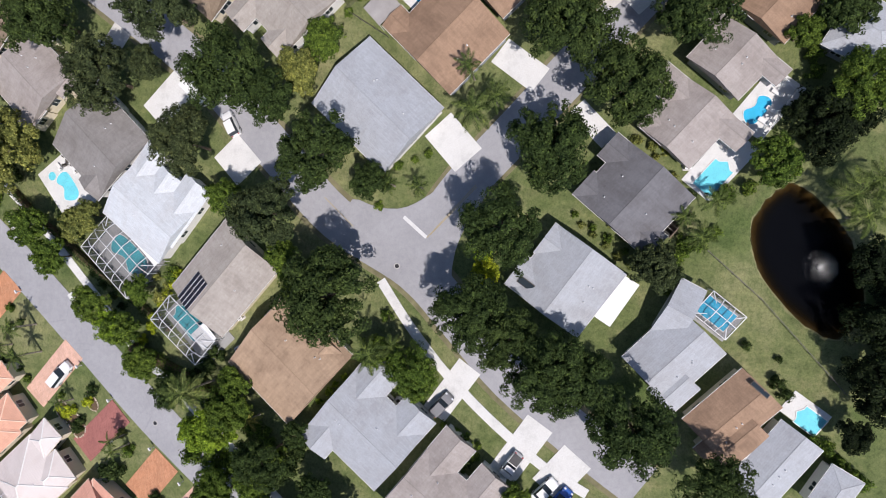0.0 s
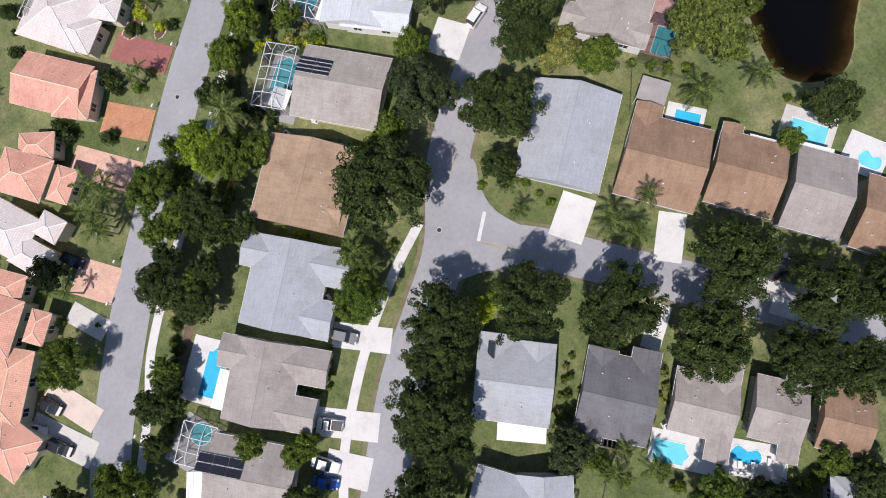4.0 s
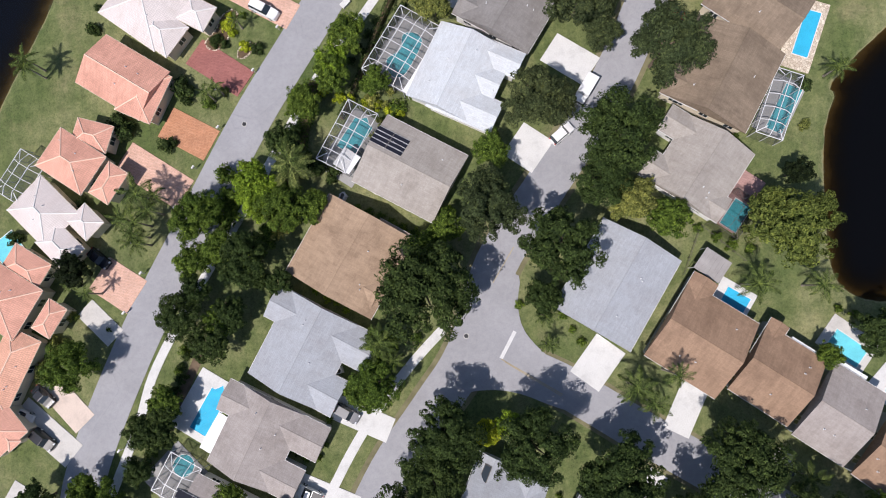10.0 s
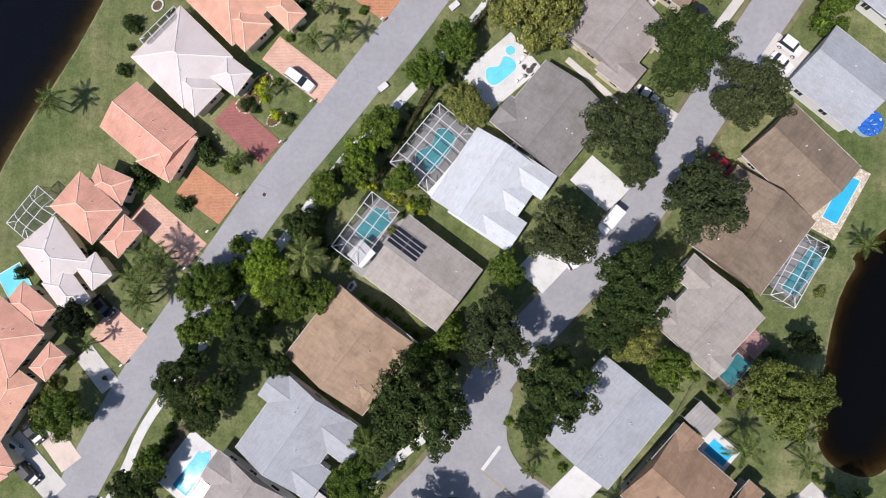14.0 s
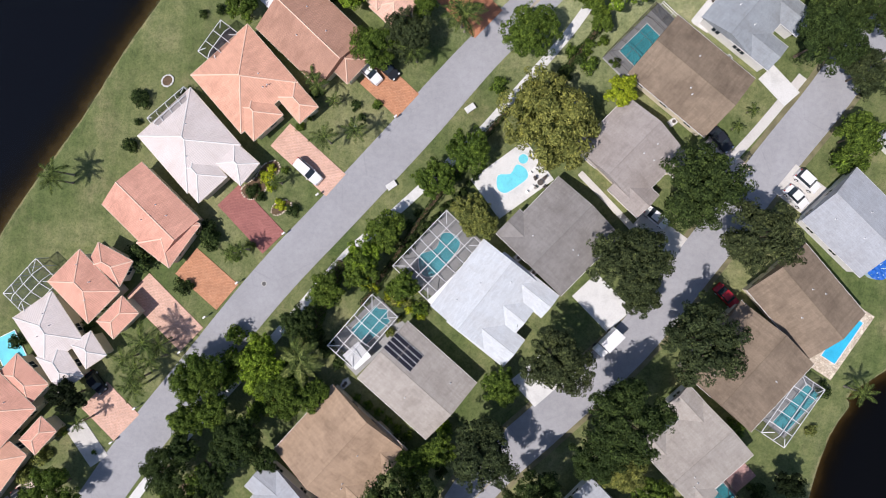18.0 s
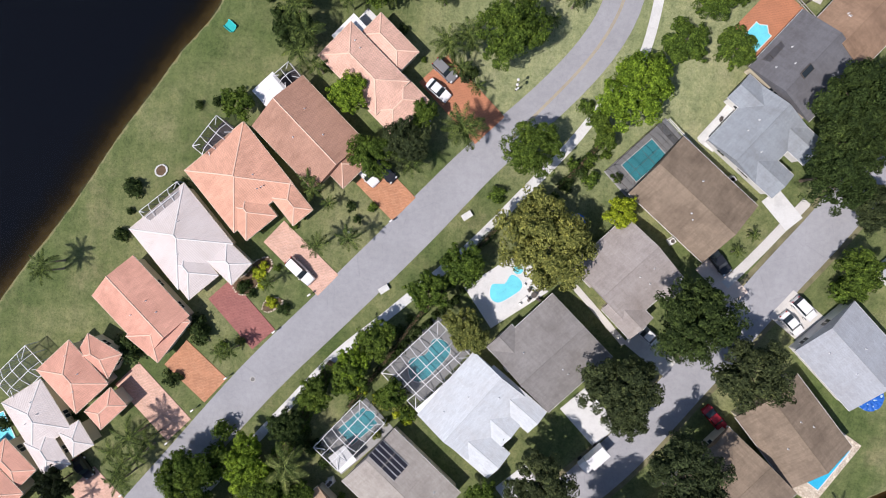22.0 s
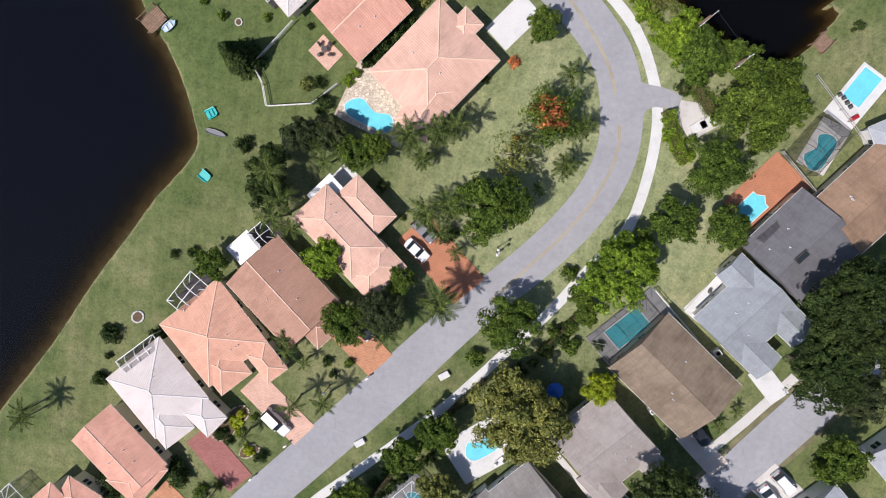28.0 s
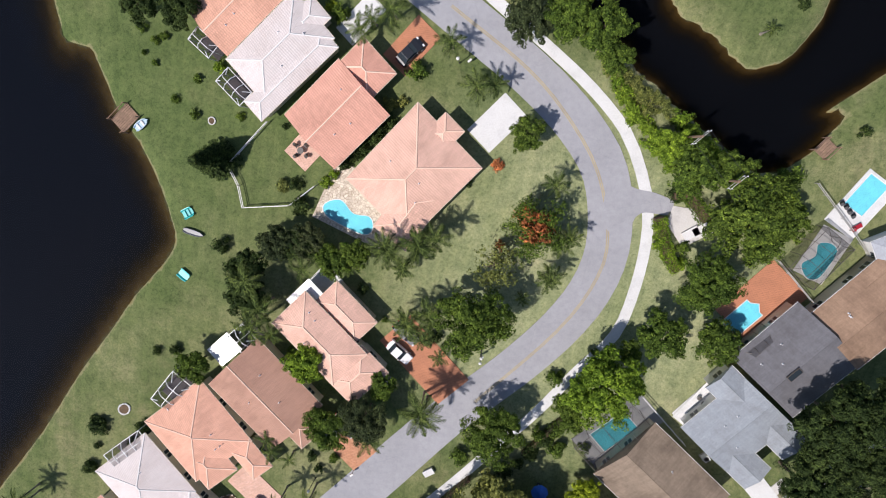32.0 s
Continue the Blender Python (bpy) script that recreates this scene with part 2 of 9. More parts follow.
def water(name, tint, rough=0.03, ripple=0.05, scale=1.2, ior=1.29):
    n = Nodes(name)
    clear = n.n("BsdfTransparent")
    clear.inputs["Color"].default_value = rgb(tint)
    gloss = n.n("BsdfGlossy", Roughness=rough)
    f = n.n("Fresnel", IOR=ior)
    b = n.n("Bump", Strength=ripple, Distance=0.1)
    n.l(n.noise(n.place(), scale, 4), b.inputs["Height"])
    n.l(b.outputs["Normal"], gloss.inputs["Normal"])
    n.l(b.outputs["Normal"], f.inputs["Normal"])
    mx = n.n("MixShader")
    n.l(f.outputs["Fac"], mx.inputs[0])
    n.l(clear.outputs[0], mx.inputs[1])
    n.l(gloss.outputs[0], mx.inputs[2])
    n.l(mx.outputs[0], n.t.nodes["Material Output"].inputs["Surface"])
    return n.m


def screen(name, c, open_part):
    """Insect screen: threads finer than the eye tells apart."""
    n = Nodes(name)
    clear = n.n("BsdfTransparent")
    dif = n.n("BsdfDiffuse")
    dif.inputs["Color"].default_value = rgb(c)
    mx = n.n("MixShader")
    mx.inputs[0].default_value = 1 - open_part
    n.l(clear.outputs[0], mx.inputs[1])
    n.l(dif.outputs[0], mx.inputs[2])
    n.l(mx.outputs[0], n.t.nodes["Material Output"].inputs["Surface"])
    return n.m


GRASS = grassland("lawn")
ASPHALT = asphalt("asphalt", (0.39, 0.39, 0.41))
CONCRETE = concrete("concrete", (0.62, 0.6, 0.57))
# deck concrete with the shade of the pool screens put into its colour
SCREEN_SHADED_DECK = concrete("screen_shaded_concrete", (0.36, 0.36, 0.36), 1.2)
WHITE_DRIVE = concrete("white_concrete", (0.7, 0.7, 0.69))
PINK_CONC = concrete("pink_concrete", (0.72, 0.6, 0.52))
PAVE_ORANGE = pavers("orange_pavers", (0.52, 0.24, 0.13), (0.6, 0.3, 0.17))
PAVE_PINK = pavers("pink_pavers", (0.68, 0.42, 0.32), (0.74, 0.48, 0.38))
PAVE_RED = pavers("dark_red_pavers", (0.33, 0.125, 0.11), (0.39, 0.155, 0.135))
PAVE_MAUVE = pavers("mauve_pavers", (0.42, 0.25, 0.23), (0.5, 0.31, 0.28))
PAVE_TERRA = pavers("terracotta_pavers", (0.504, 0.213, 0.117), (0.52, 0.22, 0.12))
STONE_DECK = flagstones("cream_flagstone", (0.58, 0.49, 0.39), (0.8, 0.72, 0.6))
TILE_SALMON = roofing("salmon_tile", (0.814, 0.424, 0.319))
TILE_ORANGE = roofing("orange_tile", (0.847, 0.462, 0.330))
TILE_PEACH = roofing("peach_tile", (0.886, 0.555, 0.435))
TILE_BROWN = roofing("brown_tile", (0.517, 0.292, 0.209))
TILE_WHITE = roofing("white_tile", (0.76, 0.69, 0.67), True, 0.12)
SH_BROWN = roofing("brown_shingle", (0.36, 0.235, 0.155), False, 0.35)
SH_SAND = roofing("sand_brown_shingle", (0.46, 0.325, 0.22), False, 0.35)
SH_TAN = roofing("tan_shingle", (0.29, 0.222, 0.16), False, 0.4)
SH_GREY = roofing("grey_shingle", (0.40, 0.36, 0.34), False)
SH_WARM = roofing("warm_grey_shingle", (0.42, 0.385, 0.35), False)
SH_DARK = roofing("dark_grey_shingle", (0.17, 0.17, 0.185), False)
SH_MID = roofing("mid_grey_shingle", (0.28, 0.265, 0.255), False)
SH_LIGHT = roofing("light_grey_shingle", (0.42, 0.445, 0.485), False, 0.12)
SH_BLUE = roofing("blue_grey_shingle", (0.335, 0.37, 0.405), False, 0.2)
SH_WHITE = roofing("white_painted_roof", (0.62, 0.66, 0.70), False, 0.06)
WALL_CREAM = plain("cream_stucco", (0.72, 0.64, 0.5), 0.9, var=0.06)
WALL_WHITE = plain("white_stucco", (0.78, 0.77, 0.75), 0.9, var=0.05)
WALL_GREY = plain("grey_siding", (0.3, 0.32, 0.35), 0.85, var=0.08)
CAP_PEACH = plain("peach_ridge_tile", (0.88, 0.62, 0.48), 0.8)
TRIM = plain("white_trim", (0.8, 0.79, 0.77), 0.5, var=0.04)
WHITE_METAL = plain("white_aluminium", (0.75, 0.76, 0.78), 0.4, 0.0, 0.04)
BRONZE = plain("bronze_aluminium", (0.1, 0.085, 0.075), 0.45, 0.0, 0.1)
DARK = plain("dark_plastic", (0.03, 0.03, 0.035), 0.5)
GLASS = Nodes("window_glass").out((0.03, 0.04, 0.05), 0.06)
BARK = plain("bark", (0.16, 0.12, 0.09), 0.95, var=0.3, big=3, fine=20, bump=0.6)
PALM_BARK = plain("palm_bark", (0.3, 0.26, 0.21), 0.95, var=0.25, big=4, fine=25, bump=0.5)
LEAF_OAK = leafy("oak_leaves", (0.023, 0.041, 0.015), (0.05, 0.077, 0.027))
LEAF_GREY = leafy("grey_oak_leaves", (0.034, 0.047, 0.026), (0.064, 0.083, 0.042))
LEAF_GREEN = leafy("green_leaves", (0.038, 0.07, 0.016), (0.108, 0.162, 0.032))
LEAF_BRIGHT = leafy("bright_leaves", (0.085, 0.15, 0.018), (0.19, 0.28, 0.036))
LEAF_OLIVE = leafy("olive_leaves", (0.1, 0.118, 0.036), (0.21, 0.226, 0.08))
LEAF_YELLOW = leafy("yellow_leaves", (0.2, 0.25, 0.02), (0.36, 0.41, 0.036))
LEAF_MANGO = leafy("mango_leaves", (0.069, 0.098, 0.025), (0.144, 0.172, 0.052))
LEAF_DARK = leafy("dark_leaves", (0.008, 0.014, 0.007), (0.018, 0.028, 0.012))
LEAF_RED = leafy("orange_blossom", (0.3, 0.1, 0.05), (0.58, 0.2, 0.1))
FROND = leafy("palm_fronds", (0.03, 0.05, 0.018), (0.09, 0.122, 0.04))
FROND_YELLOW = leafy("yellow_palm_fronds", (0.2, 0.19, 0.05), (0.36, 0.32, 0.1))
FROND_PALE = leafy("pale_palm_fronds", (0.07, 0.1, 0.035), (0.19, 0.22, 0.09))
POOL_BLUE = plain("blue_pool_plaster", (0.05, 0.5, 0.72), 0.7, var=0.1, big=0.6)
POOL_TEAL = plain("teal_pool_plaster", (0.1, 0.42, 0.46), 0.7, var=0.15, big=0.5)
POOL_AQUA = plain("aqua_pool_plaster", (0.25, 0.68, 0.75), 0.7, var=0.1, big=0.5)
WATER = water("pool_water", (0.8, 0.95, 0.98), 0.02, 0.25, 2.5)
LAKE = water("lake_water", (0.5, 0.5, 0.5), 0.04, 0.06, 0.8, 1.22)
POND = water("pond_water", (0.44, 0.41, 0.37), 0.04, 0.06, 0.8, 1.17)
SCREEN_LIGHT = screen("pale_screen", (0.12, 0.125, 0.13), 0.76)
SCREEN_DARK = screen("dark_screen", (0.022, 0.022, 0.026), 0.7)
GREY_RAIL = plain("weathered_grey_paint", (0.42, 0.41, 0.38), 0.7, var=0.25, big=0.6, fine=8)
LINE_WHITE = plain("white_road_paint", (0.72, 0.72, 0.72), 0.8, var=0.1, fine=15)
LINE_YELLOW = plain("yellow_road_paint", (0.42, 0.355, 0.24), 0.85, var=0.15, fine=15)
SOIL = plain("brown_mulch", (0.13, 0.085, 0.05), 0.95, var=0.3, big=1.5, fine=15, bump=0.6)
EARTH = plain("bare_earth", (0.16, 0.115, 0.075), 0.95, var=0.35, big=0.7, fine=7, bump=0.6)
# slab colour carries the darkness of the screened porch interiors
PORCH_DARK = plain("porch_interior_dark", (0.1, 0.085, 0.09), 0.7, var=0.25, big=0.6, fine=3)
DRY = plain("dry_grass", (0.195, 0.178, 0.098), 0.95, var=0.3, big=0.5, fine=9, bump=0.5)


# ---- mesh helpers ----
def mesh(name, verts, faces, material=None, smooth=False):
    me = bpy.data.meshes.new(name)
    me.from_pydata([tuple(v) for v in verts], [], [tuple(q) for q in faces])
    if material:
        me.materials.append(material)
    if smooth:
        me.polygons.foreach_set("use_smooth", [True] * len(me.polygons))
    me.update()
    return me


def part(name, data, material, parent, label=""):
    """One mesh (or bmesh) as an object under a thing or a part."""
    if isinstance(data, bmesh.types.BMesh):
        me = bpy.data.meshes.new(name)
        data.to_mesh(me)
        data.free()
    else:
        me = data
    if material and not me.materials:
        me.materials.append(material)
    ob = new(name, me)
    ob.parent = parent
    if label:
        ob["label"] = label
    return ob


def thing(name, label, category, x=0, y=0, z=0, rz=0, group="", kind=""):
    ob = new(name)
    ob.matrix_basis = pose(x, y, z, 0, 0, rz)
    return tagged(ob, label, category, group, kind)


def box(bm, x0, y0, z0, x1, y1, z1, bevel=0.0):
    vs = [bm.verts.new(v) for v in ((x0, y0, z0), (x1, y0, z0), (x1, y1, z0), (x0, y1, z0), (x0, y0, z1), (x1, y0, z1), (x1, y1, z1), (x0, y1, z1))]
    fs = [bm.faces.new([vs[i] for i in q]) for q in ((3, 2, 1, 0), (4, 5, 6, 7), (0, 1, 5, 4), (1, 2, 6, 5), (2, 3, 7, 6), (3, 0, 4, 7))]
    if bevel:
        es = {e for q in fs for e in q.edges}
        bmesh.ops.bevel(bm, geom=list(es), offset=bevel, segments=2, affect="EDGES", profile=0.6)


def boxed(*dims, bevel=0.0):
    bm = bmesh.new()
    box(bm, *dims, bevel=bevel)
    return bm


def bar(bm, a, b, r=0.05, sides=4):
    """A bar from a to b."""
    a, b = Vector(a), Vector(b)
    q = (b - a).to_track_quat("Z", "Y").to_matrix()
    rings = []
    for c in (a, b):
        rings.append([bm.verts.new(c + q @ Vector((r * math.cos(k * math.tau / sides + math.pi / 4), r * math.sin(k * math.tau / sides + math.pi / 4), 0))) for k in range(sides)])
    for k in range(sides):
        bm.faces.new((rings[0][k], rings[0][(k + 1) % sides], rings[1][(k + 1) % sides], rings[1][k]))
    bm.faces.new(rings[0][::-1])
    bm.faces.new(rings[1])


def barred(*ends, r=0.05, sides=4):
    bm = bmesh.new()
    for a, b in ends:
        bar(bm, a, b, r, sides)
    return bm


def spline(points, closed=False, step=2.0):
    """A smooth line through a few plan points (Catmull-Rom), as evenly spaced points."""
    p = [Vector((a, b, 0)) for a, b in points]
    n = len(p)
    out = []
    for i in range(n if closed else n - 1):
        p0 = p[(i - 1) % n] if closed or i else p[0] * 2 - p[1]
        p1, p2 = p[i], p[(i + 1) % n]
        p3 = p[(i + 2) % n] if closed or i + 2 < n else p[-1] * 2 - p[-2]
        k = max(2, int((p2 - p1).length / step))
        for j in range(k):
            u = j / k
            out.append(0.5 * ((2 * p1) + (p2 - p0) * u + (2 * p0 - 5 * p1 + 4 * p2 - p3) * u * u + (3 * p1 - p0 - 3 * p2 + p3) * u**3))
    if not closed:
        out.append(p[-1])
    return out


def ribbon(points, width, z0, z1, step=2.0, wide=None, shift=0.0):
    """A slab of even width along a smooth line; shift moves it to the left of the line."""
    c = spline(points, False, step)
    bm = bmesh.new()
    rows = []
    for i, q in enumerate(c):
        d = (c[min(i + 1, len(c) - 1)] - c[max(i - 1, 0)]).normalized()
        nn = Vector((-d.y, d.x, 0))
        hw = (wide(i / (len(c) - 1)) if wide else width) / 2
        q = q + nn * shift
        rows.append([bm.verts.new((*(q + nn * s).to_2d(), z)) for s, z in ((hw + 0.04, z0), (hw, z1), (-hw, z1), (-hw - 0.04, z0))])
    for a, b in zip(rows, rows[1:]):
        for k in range(3):
            bm.faces.new((a[k], a[k + 1], b[k + 1], b[k]))
    for e, flip in ((rows[0], False), (rows[-1], True)):
        bm.faces.new(e[::-1] if not flip else e)
    bmesh.ops.recalc_face_normals(bm, faces=bm.faces)
    return bm


def slab(outline, z0, z1):
    """A flat plate with the given plan outline."""
    bm = bmesh.new()
    top = [bm.verts.new((x, y, z1)) for x, y in outline]
    low = [bm.verts.new((x, y, z0)) for x, y in outline]
    bm.faces.new(top)
    n = len(top)
    for i in range(n):
        bm.faces.new((top[i], low[i], low[(i + 1) % n], top[(i + 1) % n]))
    bmesh.ops.recalc_face_normals(bm, faces=bm.faces)
    return bm


def smooth_outline(points, step=0.8):
    return [(q.x, q.y) for q in spline(points, True, step)]


# ---- houses ----
def roof_mesh(l, w, z, pitch, kind, over=0.0):
    """A roof over l x w (ridge along x) from the eave height z: hip, gable or shed. Its UV runs along the eave and up the slope, in metres."""
    h = w / 2 * pitch
    a, b = l / 2, w / 2
    t = 0.16
    if kind == "gable":
        ra = a
    elif kind == "flat":
        ra, h = a, 0.25
    else:
        ra = max(a - b, 0.02)
    v = [(-a, -b, z), (a, -b, z), (a, b, z), (-a, b, z), (-ra, 0, z + h), (ra, 0, z + h)]
    low = [(x, y, z - t) for x, y, _ in v[:4]]
    faces = [(0, 1, 5, 4), (2, 3, 4, 5), (1, 2, 5), (3, 0, 4), (0, 6, 7, 1), (1, 7, 8, 2), (2, 8, 9, 3), (3, 9, 6, 0), (9, 8, 7, 6)]
    me = mesh("roof", v + low, faces)
    uv = me.uv_layers.new(name="UVMap")
    for p in me.polygons:
        n = p.normal
        e = Vector((-n.y, n.x, 0))
        e = e.normalized() if e.length > 1e-4 else Vector((1, 0, 0))
        up = n.cross(e)
        for li in p.loop_indices:
            co = me.vertices[me.loops[li].vertex_index].co
            uv.data[li].uv = (co.dot(e) + 50, co.dot(up) + 50)
    lines = [(v[4], v[5])] if kind != "flat" else []
    if kind == "hip":
        lines += [(v[0], v[4]), (v[3], v[4]), (v[1], v[5]), (v[2], v[5])]
    return me, lines


def window(parent, x, y, z, face, w=1.4, h=1.1):
    """A window in a wall that faces the direction face (degrees) at x, y of the house."""
    m = pose(x, y, z, 0, 0, face)
    fr = part("window", boxed(-0.03, -w / 2, 0, 0.06, w / 2, h), TRIM, parent, "white-framed window")
    fr.matrix_basis = m
    for s in (-1, 1):
        part("pane", boxed(0.05, s * w / 4 - w / 4 + 0.05, 0.06, 0.075, s * w / 4 + w / 4 - 0.05, h - 0.06), GLASS, fr)


def house(label, x, y, rz, blocks, roof, wall, caps=None, eave=2.9, pitch=0.36, vents=3, seed=0, group="houses"):
    """A one-storey house of blocks (x, y, length, width, turn, kind[, lift]) in its own plan."""
    rnd = random.Random(seed)
    ob = thing("house", label, "house", x, y, 0, rz, group)
    for k, blk in enumerate(blocks):
        bx, by, l, w, turn, kind = blk[:6]
        z = eave + (blk[6] if len(blk) > 6 else 0) + 0.013 * k
        m = pose(bx, by, 0, 0, 0, turn)
        i = 0.55
        wl = part("wall", boxed(-l / 2 + i, -w / 2 + i, -0.1, l / 2 - i, w / 2 - i, z - 0.05), wall, ob)
        wl.matrix_basis = m
        if kind == "gable":
            hh = w / 2 * pitch
            s = (w / 2 - i) / (w / 2)
            for sx in (-1, 1):
                bm = bmesh.new()
                xx = sx * (l / 2 - i)
                f = [bm.verts.new(c) for c in ((xx, -w / 2 + i, z - 0.05), (xx, w / 2 - i, z - 0.05), (xx, 0, z + hh * s - 0.12))]
                g = [bm.verts.new((c.co.x - sx * 0.2, c.co.y, c.co.z)) for c in f]
                bm.faces.new(f)
                bm.faces.new(g[::-1])
                for q in range(3):
                    bm.faces.new((f[q], g[q], g[(q + 1) % 3], f[(q + 1) % 3]))
                bmesh.ops.recalc_face_normals(bm, faces=bm.faces)
                part("gable_wall", bm, wall, ob).matrix_basis = m
        me, lines = roof_mesh(l, w, z, pitch, kind)
        rf = part("roof", me, roof, ob)
        rf.matrix_basis = m
        for a, b in (((-l / 2, -w / 2), (l / 2, -w / 2)), ((l / 2, -w / 2), (l / 2, w / 2)), ((l / 2, w / 2), (-l / 2, w / 2)), ((-l / 2, w / 2), (-l / 2, -w / 2))):
            if kind == "gable" and a[0] == b[0]:
                continue
            fas = bmesh.new()
            d = Vector((b[0] - a[0], b[1] - a[1], 0)).normalized()
            o = Vector((d.y, -d.x, 0)) * 0.06
            q = [Vector((*a, z - 0.17)) + o * 0.2, Vector((*b, z - 0.17)) + o * 0.2, Vector((*b, z - 0.17)) + o, Vector((*a, z - 0.17)) + o]
            vs = [fas.verts.new(c) for c in q] + [fas.verts.new(c + Vector((0, 0, 0.15))) for c in q]
            for f in ((0, 1, 2, 3), (7, 6, 5, 4), (0, 4, 5, 1), (1, 5, 6, 2), (2, 6, 7, 3), (3, 7, 4, 0)):
                fas.faces.new([vs[c] for c in f])
            part("fascia", fas, wall if caps else TRIM, rf, "" if caps else "white fascia and gutter")
        for a, b in lines:
            cap = bmesh.new()
            up = Vector((0, 0, -0.02 if caps else -0.03))
            bar(cap, Vector(a) + up, Vector(b) + up, 0.11 if caps else 0.06, 6)
            uvs = cap.loops.layers.uv.new("UVMap")
            for f in cap.faces:
                for lp in f.loops:
                    lp[uvs].uv = (50.45, 50.14)
            part("ridge_cap", cap, caps or roof, rf)
        for sx, ln, face in ((1, w, 0), (-1, w, 180)):
            for q in range(int(ln // 4.5)):
                window(wl, sx * (l / 2 - i), -ln / 2 + 2.4 + q * 4.2, 1.0, face)
        for sy, face in ((1, 90), (-1, 270)):
            for q in range(int(l // 5)):
                window(wl, -l / 2 + 2.6 + q * 4.8, sy * (w / 2 - i), 1.0, face)
        if k == 0:
            for q in range(vents):
                vx, vy = rnd.uniform(-l * 0.33, l * 0.33), rnd.choice((-1, 1)) * rnd.uniform(w * 0.12, w * 0.3)
                vz = z + (w / 2 - abs(vy)) * pitch
                bm = bmesh.new()
                bmesh.ops.create_cone(bm, cap_ends=True, segments=10, radius1=0.06, radius2=0.05, depth=0.5, matrix=Matrix.Translation((vx, vy, vz + 0.1)))
                bmesh.ops.create_cone(bm, cap_ends=True, segments=10, radius1=0.13, radius2=0.07, depth=0.1, matrix=Matrix.Translation((vx, vy, vz + 0.04)))
                part("vent_pipe", bm, WHITE_METAL, rf, "white vent pipe")
    return ob


# ---- plants ----
def leaf_cloud(seed, count, size, lobes=20, flat=0.62, clump=0.115, nc=215, loose=0.34):
    """Leaf sprays of a crown of radius 1: tufts on a dozen boughs, each of small bent cards that face out of their tuft."""
    rs = np.random.RandomState(seed)
    az = np.arange(lobes) * 2.4 + rs.uniform(-0.5, 0.5, lobes)
    up = np.linspace(0.05, 0.95, lobes)
    ld = np.stack([np.cos(az) * np.sqrt(1 - up ** 2), np.sin(az) * np.sqrt(1 - up ** 2), up], 1)
    lc = ld * rs.uniform(0.42, 0.8, lobes)[:, None]
    lr = rs.uniform(0.2, 0.42, lobes)
    k = rs.randint(0, lobes, nc)
    d = rs.normal(size=(nc, 3)) + ld[k] * 0.8 + np.array((0, 0, 0.35))
    d /= np.linalg.norm(d, axis=1)[:, None]
    c = lc[k] + d * (lr[k] * rs.uniform(0.8, 1.15, nc))[:, None]
    cs = rs.uniform(0.6, 1.2, nc) * clump
    pick = rs.randint(0, nc, count)
    off = rs.normal(size=(count, 3)) + d[pick] * 0.7
    off /= np.linalg.norm(off, axis=1)[:, None]
    reach = 1 + 0.55 * np.maximum(0, (off * d[pick]).sum(1))
    p = c[pick] + off * (rs.uniform(0.5, 1, count) ** 0.5 * cs[pick] * reach)[:, None]
    nrm = off * 0.7 + d[pick] * 0.35 + rs.normal(size=(count, 3)) * loose + np.array((0, 0, 0.3))
    nrm /= np.linalg.norm(nrm, axis=1)[:, None]
    a = np.cross(nrm, np.cross(off, nrm) + rs.normal(size=(count, 3)) * 0.45)
    a /= np.linalg.norm(a, axis=1)[:, None]
    b = np.cross(nrm, a)
    s = size * rs.uniform(0.6, 1.3, count)[:, None]
    p[:, :2] *= 0.885 / np.percentile(np.hypot(p[:, 0], p[:, 1]), 96)
    p[:, 2] *= flat / np.percentile(p[:, 2], 98.5)
    inner = rs.uniform(size=count) < 0.13
    p[inner] *= 0.7
    s[inner] *= 2.1
    v = np.stack([p - a * s, p - b * s * 0.42 + nrm * s * 0.12, p + a * s - nrm * s * 0.15, p + b * s * 0.42 - nrm * s * 0.1], 1).reshape(-1, 3)
    f = np.arange(count * 4).reshape(-1, 4)
    return v, f


def cloud_mesh(name, v, f, material):
    me = bpy.data.meshes.new(name)
    me.vertices.add(len(v))
    me.vertices.foreach_set("co", np.asarray(v, np.float32).ravel())
    me.loops.add(f.size)
    me.loops.foreach_set("vertex_index", f.ravel().astype(np.int32))
    me.polygons.add(len(f))
    me.polygons.foreach_set("loop_start", np.arange(0, f.size, 4, dtype=np.int32))
    me.polygons.foreach_set("loop_total", np.full(len(f), 4, np.int32))
    me.update(calc_edges=True)
    me.materials.append(material)
    return me


